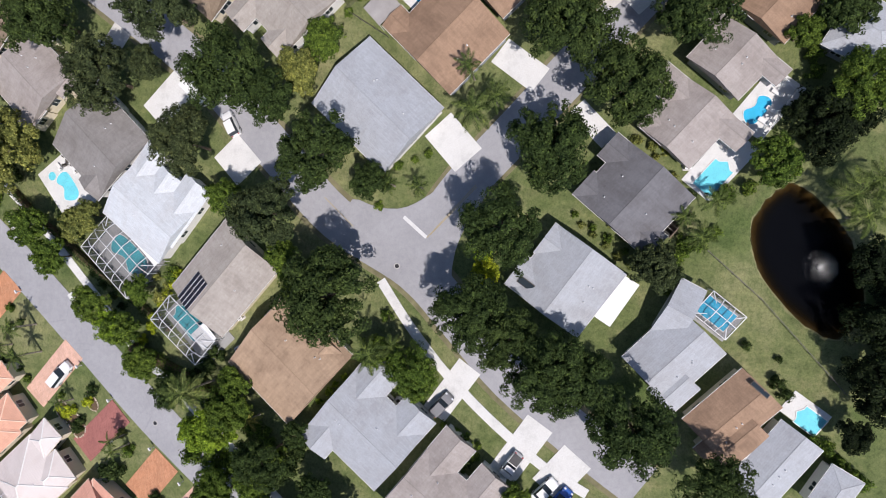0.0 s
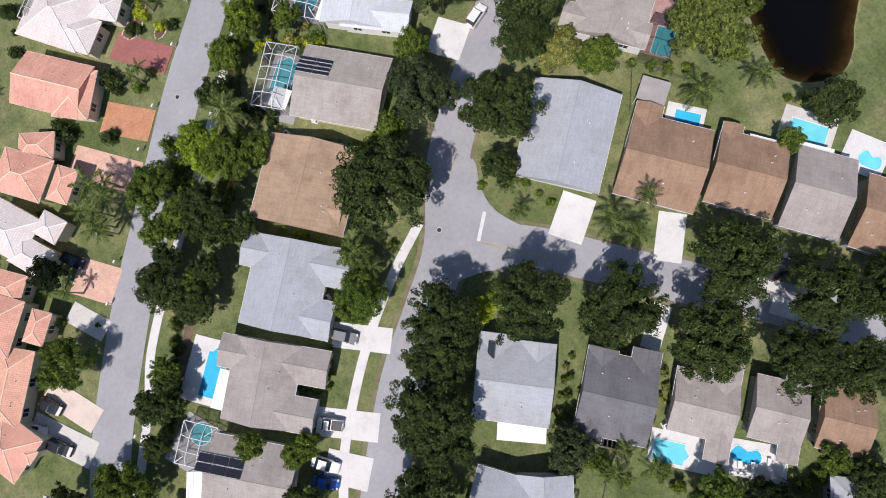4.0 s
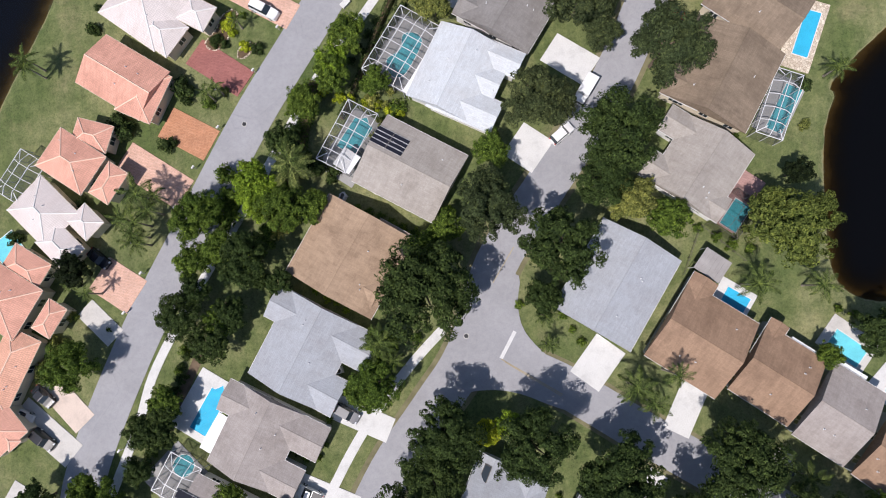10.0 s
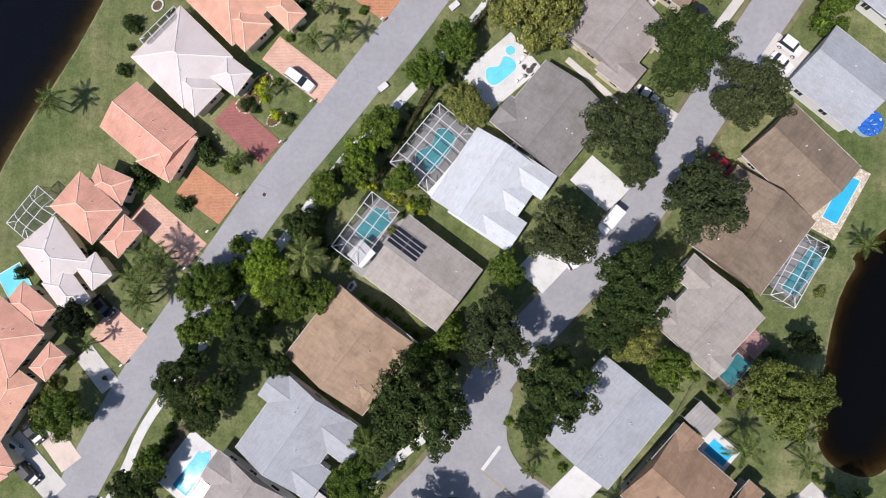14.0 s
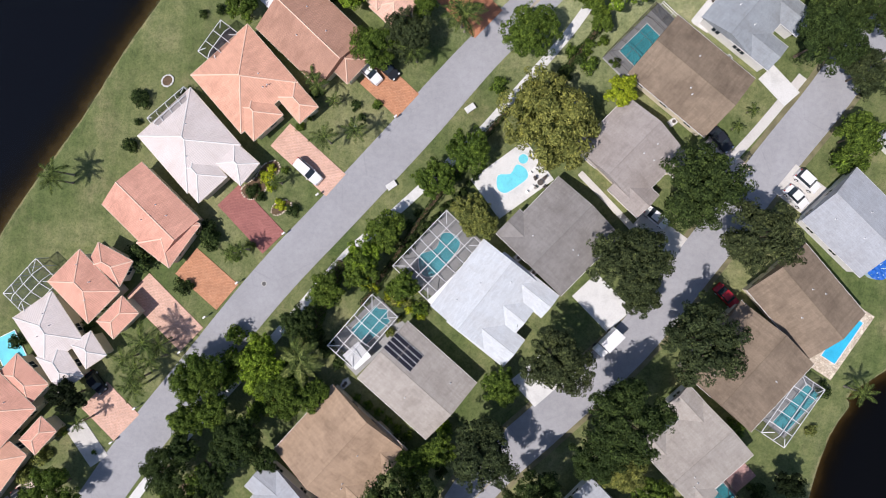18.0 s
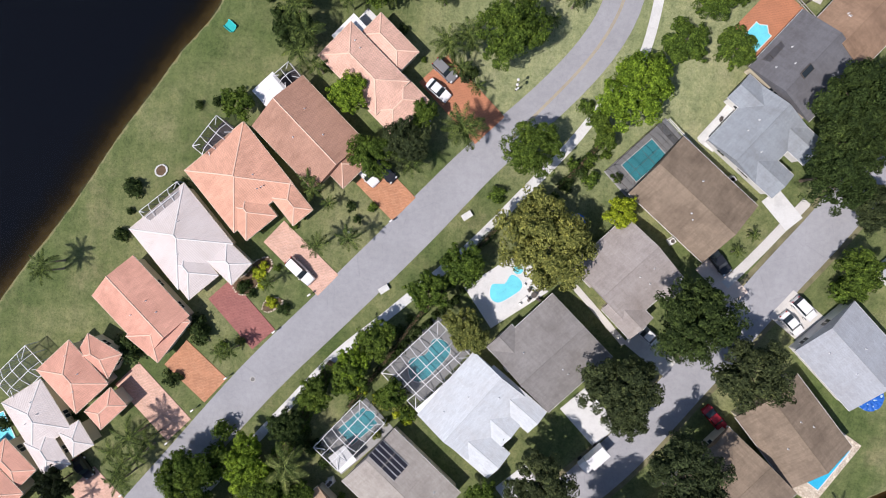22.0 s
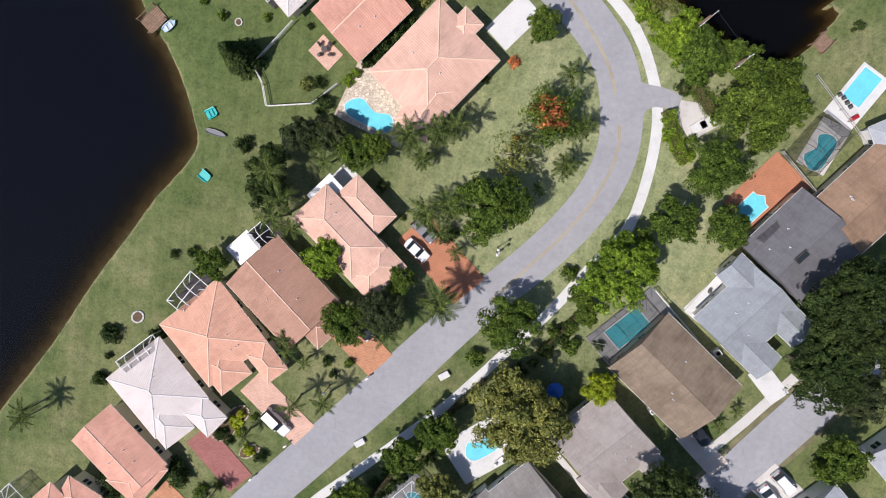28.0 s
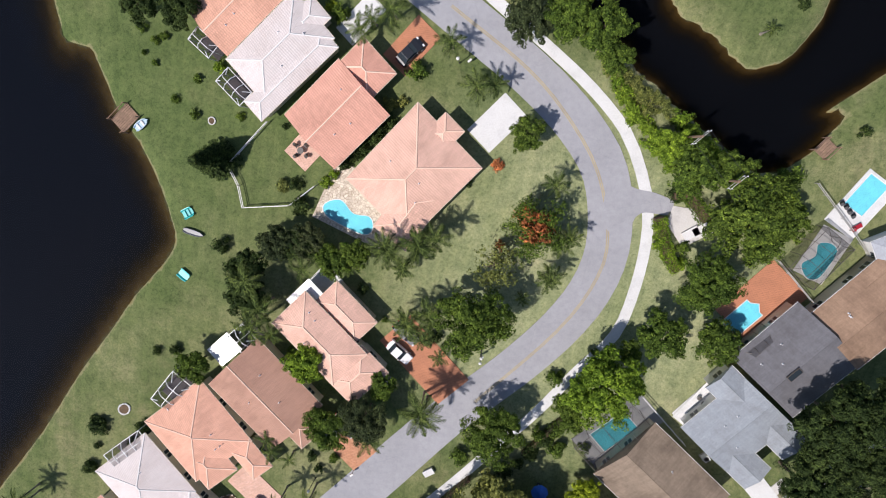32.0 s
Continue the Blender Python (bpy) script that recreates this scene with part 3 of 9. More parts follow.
def limb_mesh(seed, spread=0.6, n=7):
    """Trunk that tapers, and limbs, for a crown of radius 1 that starts at z = 0 (the trunk goes down to -1)."""
    rs = random.Random(seed)
    bm = bmesh.new()

    def taper(a, b, r0, r1, sides=7):
        a, b = Vector(a), Vector(b)
        q = (b - a).to_track_quat("Z", "Y").to_matrix()
        rr = [[bm.verts.new(c + q @ Vector((r * math.cos(k * math.tau / sides), r * math.sin(k * math.tau / sides), 0))) for k in range(sides)] for c, r in ((a, r0), (b, r1))]
        for k in range(sides):
            bm.faces.new((rr[0][k], rr[0][(k + 1) % sides], rr[1][(k + 1) % sides], rr[1][k]))

    taper((0, 0, -1), (0.02, 0.01, -0.75), 0.075, 0.05)
    taper((0.02, 0.01, -0.75), (0, 0, -0.1), 0.05, 0.042)
    for k in range(n):
        an = math.tau * k / n + rs.uniform(-0.3, 0.3)
        m = (math.cos(an) * spread * 0.5, math.sin(an) * spread * 0.5, 0.06 + rs.uniform(0, 0.05))
        taper((0, 0, -0.06 + rs.uniform(0, 0.05)), m, 0.036, 0.024, 5)
        taper(m, (math.cos(an) * spread * 0.95, math.sin(an) * spread * 0.95, 0.08 + rs.uniform(0, 0.1)), 0.024, 0.009, 5)
    taper((0, 0, -0.12), (0.05, 0.02, 0.2), 0.04, 0.012, 5)
    return bm


CROWNS, TRUNKS = {}, {}


def tree(x, y, r, h, leaf, label="broad live oak with a dense dark green crown", name="oak_tree", rz=0, variant=0, sx=1.0, fine=0.46, count=18000, flat=0.62):
    """A broad-leaved tree: crown radius r, top at h."""
    if r < 4.2:
        count, fine = int(count * 0.55), fine * 1.5
    key = (leaf.name, variant, fine, count, flat)
    if key not in CROWNS:
        CROWNS[key] = cloud_mesh("crown", *leaf_cloud(variant * 7 + 3, count, 0.066 * fine, flat=flat), leaf)
    if variant not in TRUNKS:
        me = bpy.data.meshes.new("trunk")
        bm = limb_mesh(variant)
        bm.to_mesh(me)
        bm.free()
        me.materials.append(BARK)
        TRUNKS[variant] = me
    ob = thing(name, label, "tree", x, y, 0, rz, "trees")
    base = max(h - r * flat * 1.05, h * 0.32)
    cr = new("crown", CROWNS[key])
    cr.parent = ob
    cr.matrix_basis = Matrix.LocRotScale((0, 0, base), None, (r * sx, r / sx, (h - base) / flat / 0.98))
    tk = new("trunk", TRUNKS[variant])
    tk.parent = ob
    tk.matrix_basis = Matrix.LocRotScale((0, 0, base), None, (r * 0.66, r * 0.66, base))
    return ob


def frond_mesh(seed, leaf):
    """One palm frond of length 1 along +x: an arched rib with leaflets on both sides."""
    rs = np.random.RandomState(seed)
    v, f = [], []
    n = 20
    for i in range(n):
        u = (i + 1) / n
        x, z = u * (1 - 0.13 * u), 0.28 * u - 0.5 * u * u
        ln = 0.165 * math.sin(math.pi * min(1, u * 0.82 + 0.14)) ** 0.7
        for s in (-1, 1):
            tip = (x + ln * 0.55, s * ln * 0.9, z - ln * rs.uniform(0.25, 0.6))
            k = len(v)
            v += [(x - 0.019, 0, z), (x + 0.013, 0, z), (tip[0] + 0.006, tip[1], tip[2]), (tip[0] - 0.011, tip[1], tip[2])]
            f.append((k, k + 1, k + 2, k + 3))
    for i in range(6):
        u0, u1 = i / 6, (i + 1) / 6
        k = len(v)
        for u in (u0, u1):
            x, z = u * (1 - 0.13 * u), 0.28 * u - 0.5 * u * u
            w = 0.02 * (1.2 - u)
            v += [(x, -w, z + 0.004), (x, w, z + 0.004)]
        f.append((k, k + 1, k + 3, k + 2))
    return cloud_mesh("frond", np.array(v), np.array(f), leaf)


FRONDS = {}
PALM_TRUNK = []


def conifer(x, y, h, r, leaf, label="tall dark conifer beside the white rail fence"):
    """A pointed conifer: whorls of drooping boughs set with short needle sprays."""
    ob = thing("conifer", label, "tree", x, y, 0, 0, "trees")
    part("trunk", barred(((0, 0, -0.2), (0, 0, h * 0.93)), r=0.14, sides=7), BARK, ob)
    rs = np.random.RandomState(12)
    v = []
    for i in range(26):
        u = i / 26
        for k in range(11):
            an = k * math.tau / 11 + i * 0.9 + rs.uniform(-0.2, 0.2)
            ln = r * (1 - u) ** 0.85 * rs.uniform(0.75, 1.12) + 0.15
            d = np.array((math.cos(an), math.sin(an), 0))
            n = np.array((-d[1], d[0], 0))
            for q in np.linspace(0.2, 1, 3 + int(ln * 4)):
                c = d * ln * q + np.array((0, 0, h * (0.1 + 0.88 * u) - 0.28 * ln * q * q))
                for side in (-1, 0, 1):
                    a = (d * 0.8 + n * side * 0.9 + np.array((0, 0, rs.uniform(-0.15, 0.35)))) * 0.3 * rs.uniform(0.7, 1.3)
                    b = (n - d * side) * 0.075 + np.array((0, 0, rs.uniform(-0.05, 0.05)))
                    v += [c - b, c + a * 0.5 - b * 1.2, c + a, c + b]
    part("foliage", cloud_mesh("foliage", np.array(v), np.arange(len(v)).reshape(-1, 4), leaf), None, ob)
    return ob


def palm(x, y, h, r, n=13, leaf=None, label="tall palm with a grey ringed trunk", rz=0):
    """A palm with its crown at height h and fronds of length r."""
    leaf = leaf or FROND
    if leaf.name not in FRONDS:
        FRONDS[leaf.name] = [frond_mesh(s, leaf) for s in range(3)]
    if not PALM_TRUNK:
        bm = bmesh.new()
        rings = []
        for i in range(13):
            u = i / 12
            rr = (0.15 - 0.055 * u) * (1.12 if i % 2 else 0.95) + (0.07 if i == 0 else 0)
            rings.append([bm.verts.new((rr * math.cos(k * math.tau / 8) + 0.12 * math.sin(u * 2.2), rr * math.sin(k * math.tau / 8), u)) for k in range(8)])
        for a, b in zip(rings, rings[1:]):
            for k in range(8):
                bm.faces.new((a[k], a[(k + 1) % 8], b[(k + 1) % 8], b[k]))
        me = bpy.data.meshes.new("trunk")
        bm.to_mesh(me)
        bm.free()
        me.materials.append(PALM_BARK)
        PALM_TRUNK.append(me)
    rnd = random.Random(int(x * 31 + y * 17))
    ob = thing("palm_tree", label, "palm", x, y, 0, rz, "palms")
    tk = new("trunk", PALM_TRUNK[0])
    tk.parent = ob
    tk.matrix_basis = Matrix.Diagonal((1, 1, h, 1))
    for k in range(n):
        fr = new("frond", FRONDS[leaf.name][k % 3])
        fr.parent = ob
        lift = (0.5, 0.05, -0.35)[k % 3] + rnd.uniform(-0.12, 0.12)
        s = r * rnd.uniform(0.82, 1.1)
        fr.matrix_basis = Matrix.LocRotScale((0.1, 0, h - 0.05), Euler((rnd.uniform(-0.3, 0.3), -lift, math.tau * k / n + rnd.uniform(-0.2, 0.2))), (s, s, s))
    return ob


def shrub(x, y, r, h, leaf, label="rounded garden shrub on the lawn", rz=0, variant=0, sx=1.0, name="shrub"):
    key = ("shrub", leaf.name, variant)
    if key not in CROWNS:
        CROWNS[key] = cloud_mesh("foliage", *leaf_cloud(variant * 5 + 60, 700, 0.11, lobes=6, flat=0.9, clump=0.3, nc=40), leaf)
    ob = thing(name, label, "shrub", x, y, 0, rz, "shrubs")
    cr = new("foliage", CROWNS[key])
    cr.parent = ob
    cr.matrix_basis = Matrix.LocRotScale((0, 0, h * 0.2), None, (r * sx, r / sx, h * 0.85))
    return ob


def hedge(label, points, width, h, leaf, seed=0, dense=150):
    """A clipped hedge along a smooth line: stems inside, leaf cards over its top and sides."""
    rs = np.random.RandomState(seed)
    c = spline(points, False, 0.5)
    ob = thing("hedge", label, "hedge")
    part("core", ribbon(points, width * 0.55, -0.1, h * 0.72), SOIL, ob, "dark twiggy core of the hedge")
    v = []
    for a, b in zip(c, c[1:]):
        d = b - a
        k = int(dense * d.length * max(1.0, width))
        nn = Vector((-d.y, d.x, 0)).normalized()
        bulge = 1 + 0.22 * math.sin(a.x * 1.3 + a.y * 0.7) + rs.uniform(-0.1, 0.1)
        for _ in range(k):
            s, u = rs.uniform(-1, 1), rs.uniform()
            top = rs.uniform() < 0.6
            z = h * (bulge * 0.5 + 0.5) * (rs.uniform(0.88, 1.08) if top else rs.uniform(0.1, 0.95))
            side = (s * 0.5 if top else math.copysign(rs.uniform(0.42, 0.55), s)) * width * bulge
            p = np.array(a + d * u + nn * side) + np.array((0, 0, z))
            e = rs.normal(size=3) * np.array((1, 1, 0.45))
            e /= np.linalg.norm(e)
            g = np.cross(e, rs.normal(size=3))
            g /= np.linalg.norm(g)
            q = rs.uniform(0.07, 0.16)
            v += [p - e * q, p - g * q * 0.45, p + e * q, p + g * q * 0.45]
    part("foliage", cloud_mesh("foliage", np.array(v), np.arange(len(v)).reshape(-1, 4), leaf), None, ob)
    return ob


# ---- ground, lakes, roads ----
def inside_distance(poly, x, y):
    """Distance to the outline of poly, positive inside, for arrays of plan points."""
    p = np.array(poly)
    q = np.roll(p, -1, 0)
    ins = np.zeros(x.shape, bool)
    best = np.full(x.shape, 1e9)
    for (ax, ay), (bx, by) in zip(p, q):
        u = np.clip(((x - ax) * (bx - ax) + (y - ay) * (by - ay)) / ((bx - ax) ** 2 + (by - ay) ** 2 + 1e-9), 0, 1)
        best = np.minimum(best, np.hypot(x - ax - u * (bx - ax), y - ay - u * (by - ay)))
        cross = (ay > y) != (by > y)
        with np.errstate(divide="ignore", invalid="ignore"):
            ins ^= cross & (x < (bx - ax) * (y - ay) / (by - ay + 1e-12) + ax)
    return np.where(ins, best, -best)


def ground_sheet():
    """One sheet to the horizon; it sinks below the waterline inside the lakes."""
    far = np.array([3000, 1500, 800, 450, 300])
    xs = np.r_[-far, np.arange(-190, 190, 1.25), far[::-1]]
    ys = np.r_[-far, np.arange(-190, 230, 1.25), far[::-1]]
    gx, gy = np.meshgrid(xs, ys)
    d = np.full(gx.shape, -1e9)
    for outline, island, steep in LAKES:
        e = inside_distance(smooth_outline(outline, 3.0), gx, gy)
        if island:
            e = np.minimum(e, -inside_distance(smooth_outline(island, 3.0), gx, gy))
        d = np.maximum(d, np.where(e > 0, e * steep, e))
    u = np.clip((d + 1.4) / 10.0, 0, 1)
    wob = 0.04 * np.sin(gx * 0.21 + gy * 0.13) + 0.03 * np.sin(gx * 0.07 - gy * 0.19)
    gz = np.where(d > -1.4, -0.06 - 2.4 * (u * (1.6 - 0.6 * u)) , -0.06 + 0 * wob)
    n, m = gx.shape
    idx = np.arange(n * m).reshape(n, m)
    f = np.stack([idx[:-1, :-1], idx[:-1, 1:], idx[1:, 1:], idx[1:, :-1]], -1).reshape(-1, 4)
    me = cloud_mesh("ground", np.stack([gx, gy, gz], -1).reshape(-1, 3), f, GRASS)
    me.polygons.foreach_set("use_smooth", [True] * len(me.polygons))
    return tagged(new("ground", me), "mown green lawn with dry patches around the houses", "lawn", kind="structure")


def road(name, label, points, width, z=0.0, material=None, wide=None):
    return tagged(part(name, ribbon(points, width, -0.3, z, wide=wide), material or ASPHALT, None), label, "road", kind="structure")


def drive(label, x, y, rz, l, w, material, z=0.03, name="driveway"):
    ob = part(name, boxed(-l / 2, -w / 2, -0.3, l / 2, w / 2, z, bevel=0.02), material, None)
    ob.matrix_basis = pose(x, y, 0, 0, 0, rz)
    return tagged(ob, label, "driveway", kind="structure")


# ---- pools, enclosures, cars, yard things ----
def blob(l, w, kind):
    """Plan outline of a pool of l x w."""
    if kind == "rect":
        return [(-l / 2, -w / 2), (l / 2, -w / 2), (l / 2, w / 2), (-l / 2, w / 2)]
    if kind == "roman":
        return [(-l / 2, -w / 2), (l * 0.36, -w / 2), (l * 0.36, -w * 0.3), (l / 2, 0), (l * 0.36, w * 0.3), (l * 0.36, w / 2), (-l / 2, w / 2)]
    if kind == "oval":
        return [(l / 2 * math.cos(k * math.tau / 20), w / 2 * math.sin(k * math.tau / 20)) for k in range(20)]
    c = [(-0.5, 0.02), (-0.4, -0.38), (0.0, -0.46), (0.4, -0.4), (0.5, -0.02), (0.36, 0.4), (0.06, 0.22), (-0.26, 0.5)]
    return smooth_outline([(a * l, b * w) for a, b in c], 0.4)


def pool(label, x, y, rz, l, w, kind="kidney", lining=None, deck=None, dl=0, dw=0, dx=0, dy=0, rim=None):
    """A pool with its coping, lining and water, on a paved deck of dl x dw."""
    ob = thing("swimming_pool", label, "pool", x, y, 0, rz, "pools")
    o = blob(l, w, kind)
    if dl:
        bm = boxed(dx - dl / 2, dy - dw / 2, -0.3, dx + dl / 2, dy + dw / 2, 0.035, bevel=0.015)
        part("deck", bm, deck or CONCRETE, ob, "paved pool deck")
    # no dug basin: a raised plate, flattened to fit the camera's view from above
    part("basin", slab(o, -0.25, 0.055), lining or POOL_BLUE, ob, "flat plastered plate under the water")
    grow = 1 + 0.24 / w
    big = [(a * (1 + 0.24 / l), b * grow) for a, b in o]
    bm = bmesh.new()
    n = len(o)
    inn = [bm.verts.new((a, b, 0.1)) for a, b in o]
    out = [bm.verts.new((a, b, 0.1)) for a, b in big]
    ilo = [bm.verts.new((a, b, 0.0)) for a, b in o]
    olo = [bm.verts.new((a, b, 0.0)) for a, b in big]
    for i in range(n):
        j = (i + 1) % n
        for q in ((inn[i], inn[j], out[j], out[i]), (out[i], out[j], olo[j], olo[i]), (ilo[i], ilo[j], inn[j], inn[i])):
            bm.faces.new(q)
    bmesh.ops.recalc_face_normals(bm, faces=bm.faces)
    part("coping", bm, rim or TRIM, ob, "pale coping")
    part("water", slab([(a * 0.995, b * 0.995) for a, b in o], 0.075, 0.085), WATER, ob, "clear rippled water")
    return ob


def enclosure(label, x, y, rz, l, w, metal=None, net=None, h=2.7, rise=0.7, cell=2.1):
    """A screened pool cage: posts, eave and roof beams with a raised flat middle, and the screen."""
    metal = metal or WHITE_METAL
    ob = thing("pool_enclosure", label, "enclosure", x, y, 0, rz, "pool cages")
    nx, ny = max(2, round(l / cell)), max(2, round(w / cell))
    a, b = l / 2, w / 2
    ins = min(1.5, w * 0.28)

    def z(px, py):
        return h + rise * min(1.0, min(a - abs(px), b - abs(py)) / ins)

    xs = [-a + l * i / nx for i in range(nx + 1)]
    ys = [-b + w * i / ny for i in range(ny + 1)]
    r = 0.035 if metal is BRONZE else 0.065
    for px in xs:
        for py in ys:
            if abs(px) > a - 0.01 or abs(py) > b - 0.01:
                part("post", barred(((px, py, 0), (px, py, h)), r=r), metal, ob)
    for px in xs:
        pts = [-b, -b + ins, b - ins, b] if abs(px) < a - 0.01 else [-b, b]
        if abs(px) < a - 0.01 and a - abs(px) < ins:
            pts = [-b, -b + (a - abs(px)), b - (a - abs(px)), b]
        part("roof_beam", barred(*[((px, p, z(px, p)), (px, q, z(px, q))) for p, q in zip(pts, pts[1:])], r=r), metal, ob)
    for py in ys:
        d = min(ins, b - abs(py))
        pts = [-a, -a + d, a - d, a] if d > 0.01 else [-a, a]
        part("roof_beam", barred(*[((p, py, z(p, py)), (q, py, z(q, py))) for p, q in zip(pts, pts[1:])], r=r), metal, ob)
    for sx in (-1, 1):
        for sy in (-1, 1):
            part("hip_beam", barred(((sx * a, sy * b, h), (sx * (a - ins), sy * (b - ins), h + rise)), r=r), metal, ob)
    v = [(-a, -b, 0.02), (a, -b, 0.02), (a, b, 0.02), (-a, b, 0.02), (-a, -b, h), (a, -b, h), (a, b, h), (-a, b, h), (-a + ins, -b + ins, h + rise), (a - ins, -b + ins, h + rise), (a - ins, b - ins, h + rise), (-a + ins, b - ins, h + rise)]
    f = [(0, 1, 5, 4), (1, 2, 6, 5), (2, 3, 7, 6), (3, 0, 4, 7), (4, 5, 9, 8), (5, 6, 10, 9), (6, 7, 11, 10), (7, 4, 8, 11), (8, 9, 10, 11)]
    part("screen", mesh("screen", v, f), net or SCREEN_LIGHT, ob, "fine insect screen")
    return ob


PAINT = {k: Nodes("car_" + k).out(c, 0.25) for k, c in (("white", (0.8, 0.8, 0.8)), ("black", (0.02, 0.022, 0.028)), ("grey", (0.22, 0.22, 0.23)), ("red", (0.35, 0.02, 0.03)), ("blue", (0.03, 0.12, 0.45)))}
TYRE = plain("tyre_rubber", (0.02, 0.02, 0.02), 0.9)
LAMP_RED, LAMP_CLEAR = Nodes("tail_lamp").out((0.4, 0.02, 0.02), 0.2), Nodes("head_lamp").out((0.7, 0.72, 0.75), 0.15)


def car(label, x, y, rz, paint="white", l=4.7, w=1.85, h=1.5, kind="sedan", name="car"):
    """A parked car: shaped body, glasshouse, roof, wheels, lamps and bumpers; its nose points along +x."""
    ob = thing(name, label, "car", x, y, 0.03, rz, "parked cars")
    p = PAINT[paint]
    a, b = l / 2, w / 2
    # side outline of the body: x, z, half-width factor
    bm = bmesh.new()
    sh = h * 0.56
    prof = [(-a, 0.45, 0.84), (-a + 0.06, sh * 0.9, 0.9), (-a + 0.5, sh + 0.03, 0.98), (-a * 0.2, sh + 0.06, 1.0), (a * 0.32, sh + 0.05, 1.0), (a - 0.6, sh - 0.05, 0.96), (a - 0.12, sh - 0.2, 0.86), (a, 0.45, 0.78)]
    rows = []
    for px, pz, k in prof:
        rows.append([bm.verts.new((px, s * b * k * q, z)) for s, q, z in ((-1, 0.96, 0.24), (-1, 1.0, 0.5), (-1, 0.9, pz), (1, 0.9, pz), (1, 1.0, 0.5), (1, 0.96, 0.24))])
    for r0, r1 in zip(rows, rows[1:]):
        for k in range(6):
            bm.faces.new((r0[k], r0[(k + 1) % 6], r1[(k + 1) % 6], r1[k]))
    bm.faces.new(rows[0])
    bm.faces.new(rows[-1][::-1])
    bmesh.ops.recalc_face_normals(bm, faces=bm.faces)
    body = part("body", bm, p, ob, paint + " painted body")
    spans = {"sedan": (-a * 0.72, -a * 0.42, a * 0.1, a * 0.42), "suv": (-a * 0.95, -a * 0.82, a * 0.12, a * 0.42), "pickup": (-a * 0.12, -a * 0.02, a * 0.3, a * 0.55)}[kind]
    x0, x1, x2, x3 = spans
    t = h - 0.06
    v = [(x0, -b * 0.86, sh), (x3, -b * 0.86, sh), (x3, b * 0.86, sh), (x0, b * 0.86, sh), (x1, -b * 0.68, t), (x2, -b * 0.68, t), (x2, b * 0.68, t), (x1, b * 0.68, t)]
    part("glasshouse", mesh("glasshouse", v, [(0, 1, 5, 4), (1, 2, 6, 5), (2, 3, 7, 6), (3, 0, 4, 7), (4, 5, 6, 7)]), GLASS, ob, "dark tinted glass")
    part("car_roof", boxed(x1 - 0.06, -b * 0.75, t - 0.03, x2 + 0.06, b * 0.75, t + 0.05, bevel=0.03), p, ob)
    if kind == "pickup":
        part("cargo_bed", boxed(-a + 0.15, -b * 0.78, sh - 0.02, x0 - 0.1, b * 0.78, sh + 0.085, bevel=0.02), DARK, ob, "open dark cargo bed")
    for s in (-1, 1):
        part("head_lamp", boxed(a - 0.34, s * b * 0.66 - 0.17, sh - 0.27, a - 0.1, s * b * 0.66 + 0.17, sh - 0.12, bevel=0.03), LAMP_CLEAR, body, "clear head lamp")
        part("tail_lamp", boxed(-a - 0.01, s * b * 0.66 - 0.14, sh - 0.22, -a + 0.12, s * b * 0.66 + 0.14, sh - 0.05, bevel=0.03), LAMP_RED, body, "red tail lamp")
        part("mirror", boxed(x3 - 0.35, s * b * 0.98 - 0.1, sh - 0.02, x3 - 0.2, s * b * 0.98 + 0.1, sh + 0.14, bevel=0.03), p, body)
        for wx in (-a * 0.6, a * 0.62):
            bm = bmesh.new()
            bmesh.ops.create_cone(bm, cap_ends=True, segments=18, radius1=0.33, radius2=0.33, depth=0.22, matrix=pose(wx, s * (b - 0.09), 0.33, 90))
            wh = part("wheel", bm, TYRE, ob, "black tyre")
            bm = bmesh.new()
            bmesh.ops.create_cone(bm, cap_ends=True, segments=14, radius1=0.2, radius2=0.2, depth=0.24, matrix=pose(wx, s * (b - 0.085), 0.33, 90))
            part("rim", bm, WHITE_METAL, wh, "pale alloy rim")
    return ob


def box_truck(x, y, rz):
    """A small white box truck."""
    ob = thing("box_truck", "white box truck parked on the street", "truck", x, y, 0, rz, "parked cars")
    part("cargo_box", boxed(-2.3, -0.98, 0.7, 1.15, 0.98, 2.6, bevel=0.05), PAINT["white"], ob, "white cargo box")
    part("chassis", boxed(-2.3, -0.75, 0.4, 2.3, 0.75, 0.68), DARK, ob)
    cab = part("cab", boxed(1.25, -0.92, 0.45, 2.5, 0.92, 2.0, bevel=0.15), PAINT["white"], ob)
    part("windscreen", boxed(2.15, -0.8, 1.2, 2.53, 0.8, 1.78, bevel=0.05), GLASS, cab)
    for wx in (-1.4, 1.8):
        for s in (-1, 1):
            bm = bmesh.new()
            bmesh.ops.create_cone(bm, cap_ends=True, segments=16, radius1=0.4, radius2=0.4, depth=0.26, matrix=pose(wx, s * 0.9, 0.4, 90))
            part("wheel", bm, TYRE, ob)
    return ob


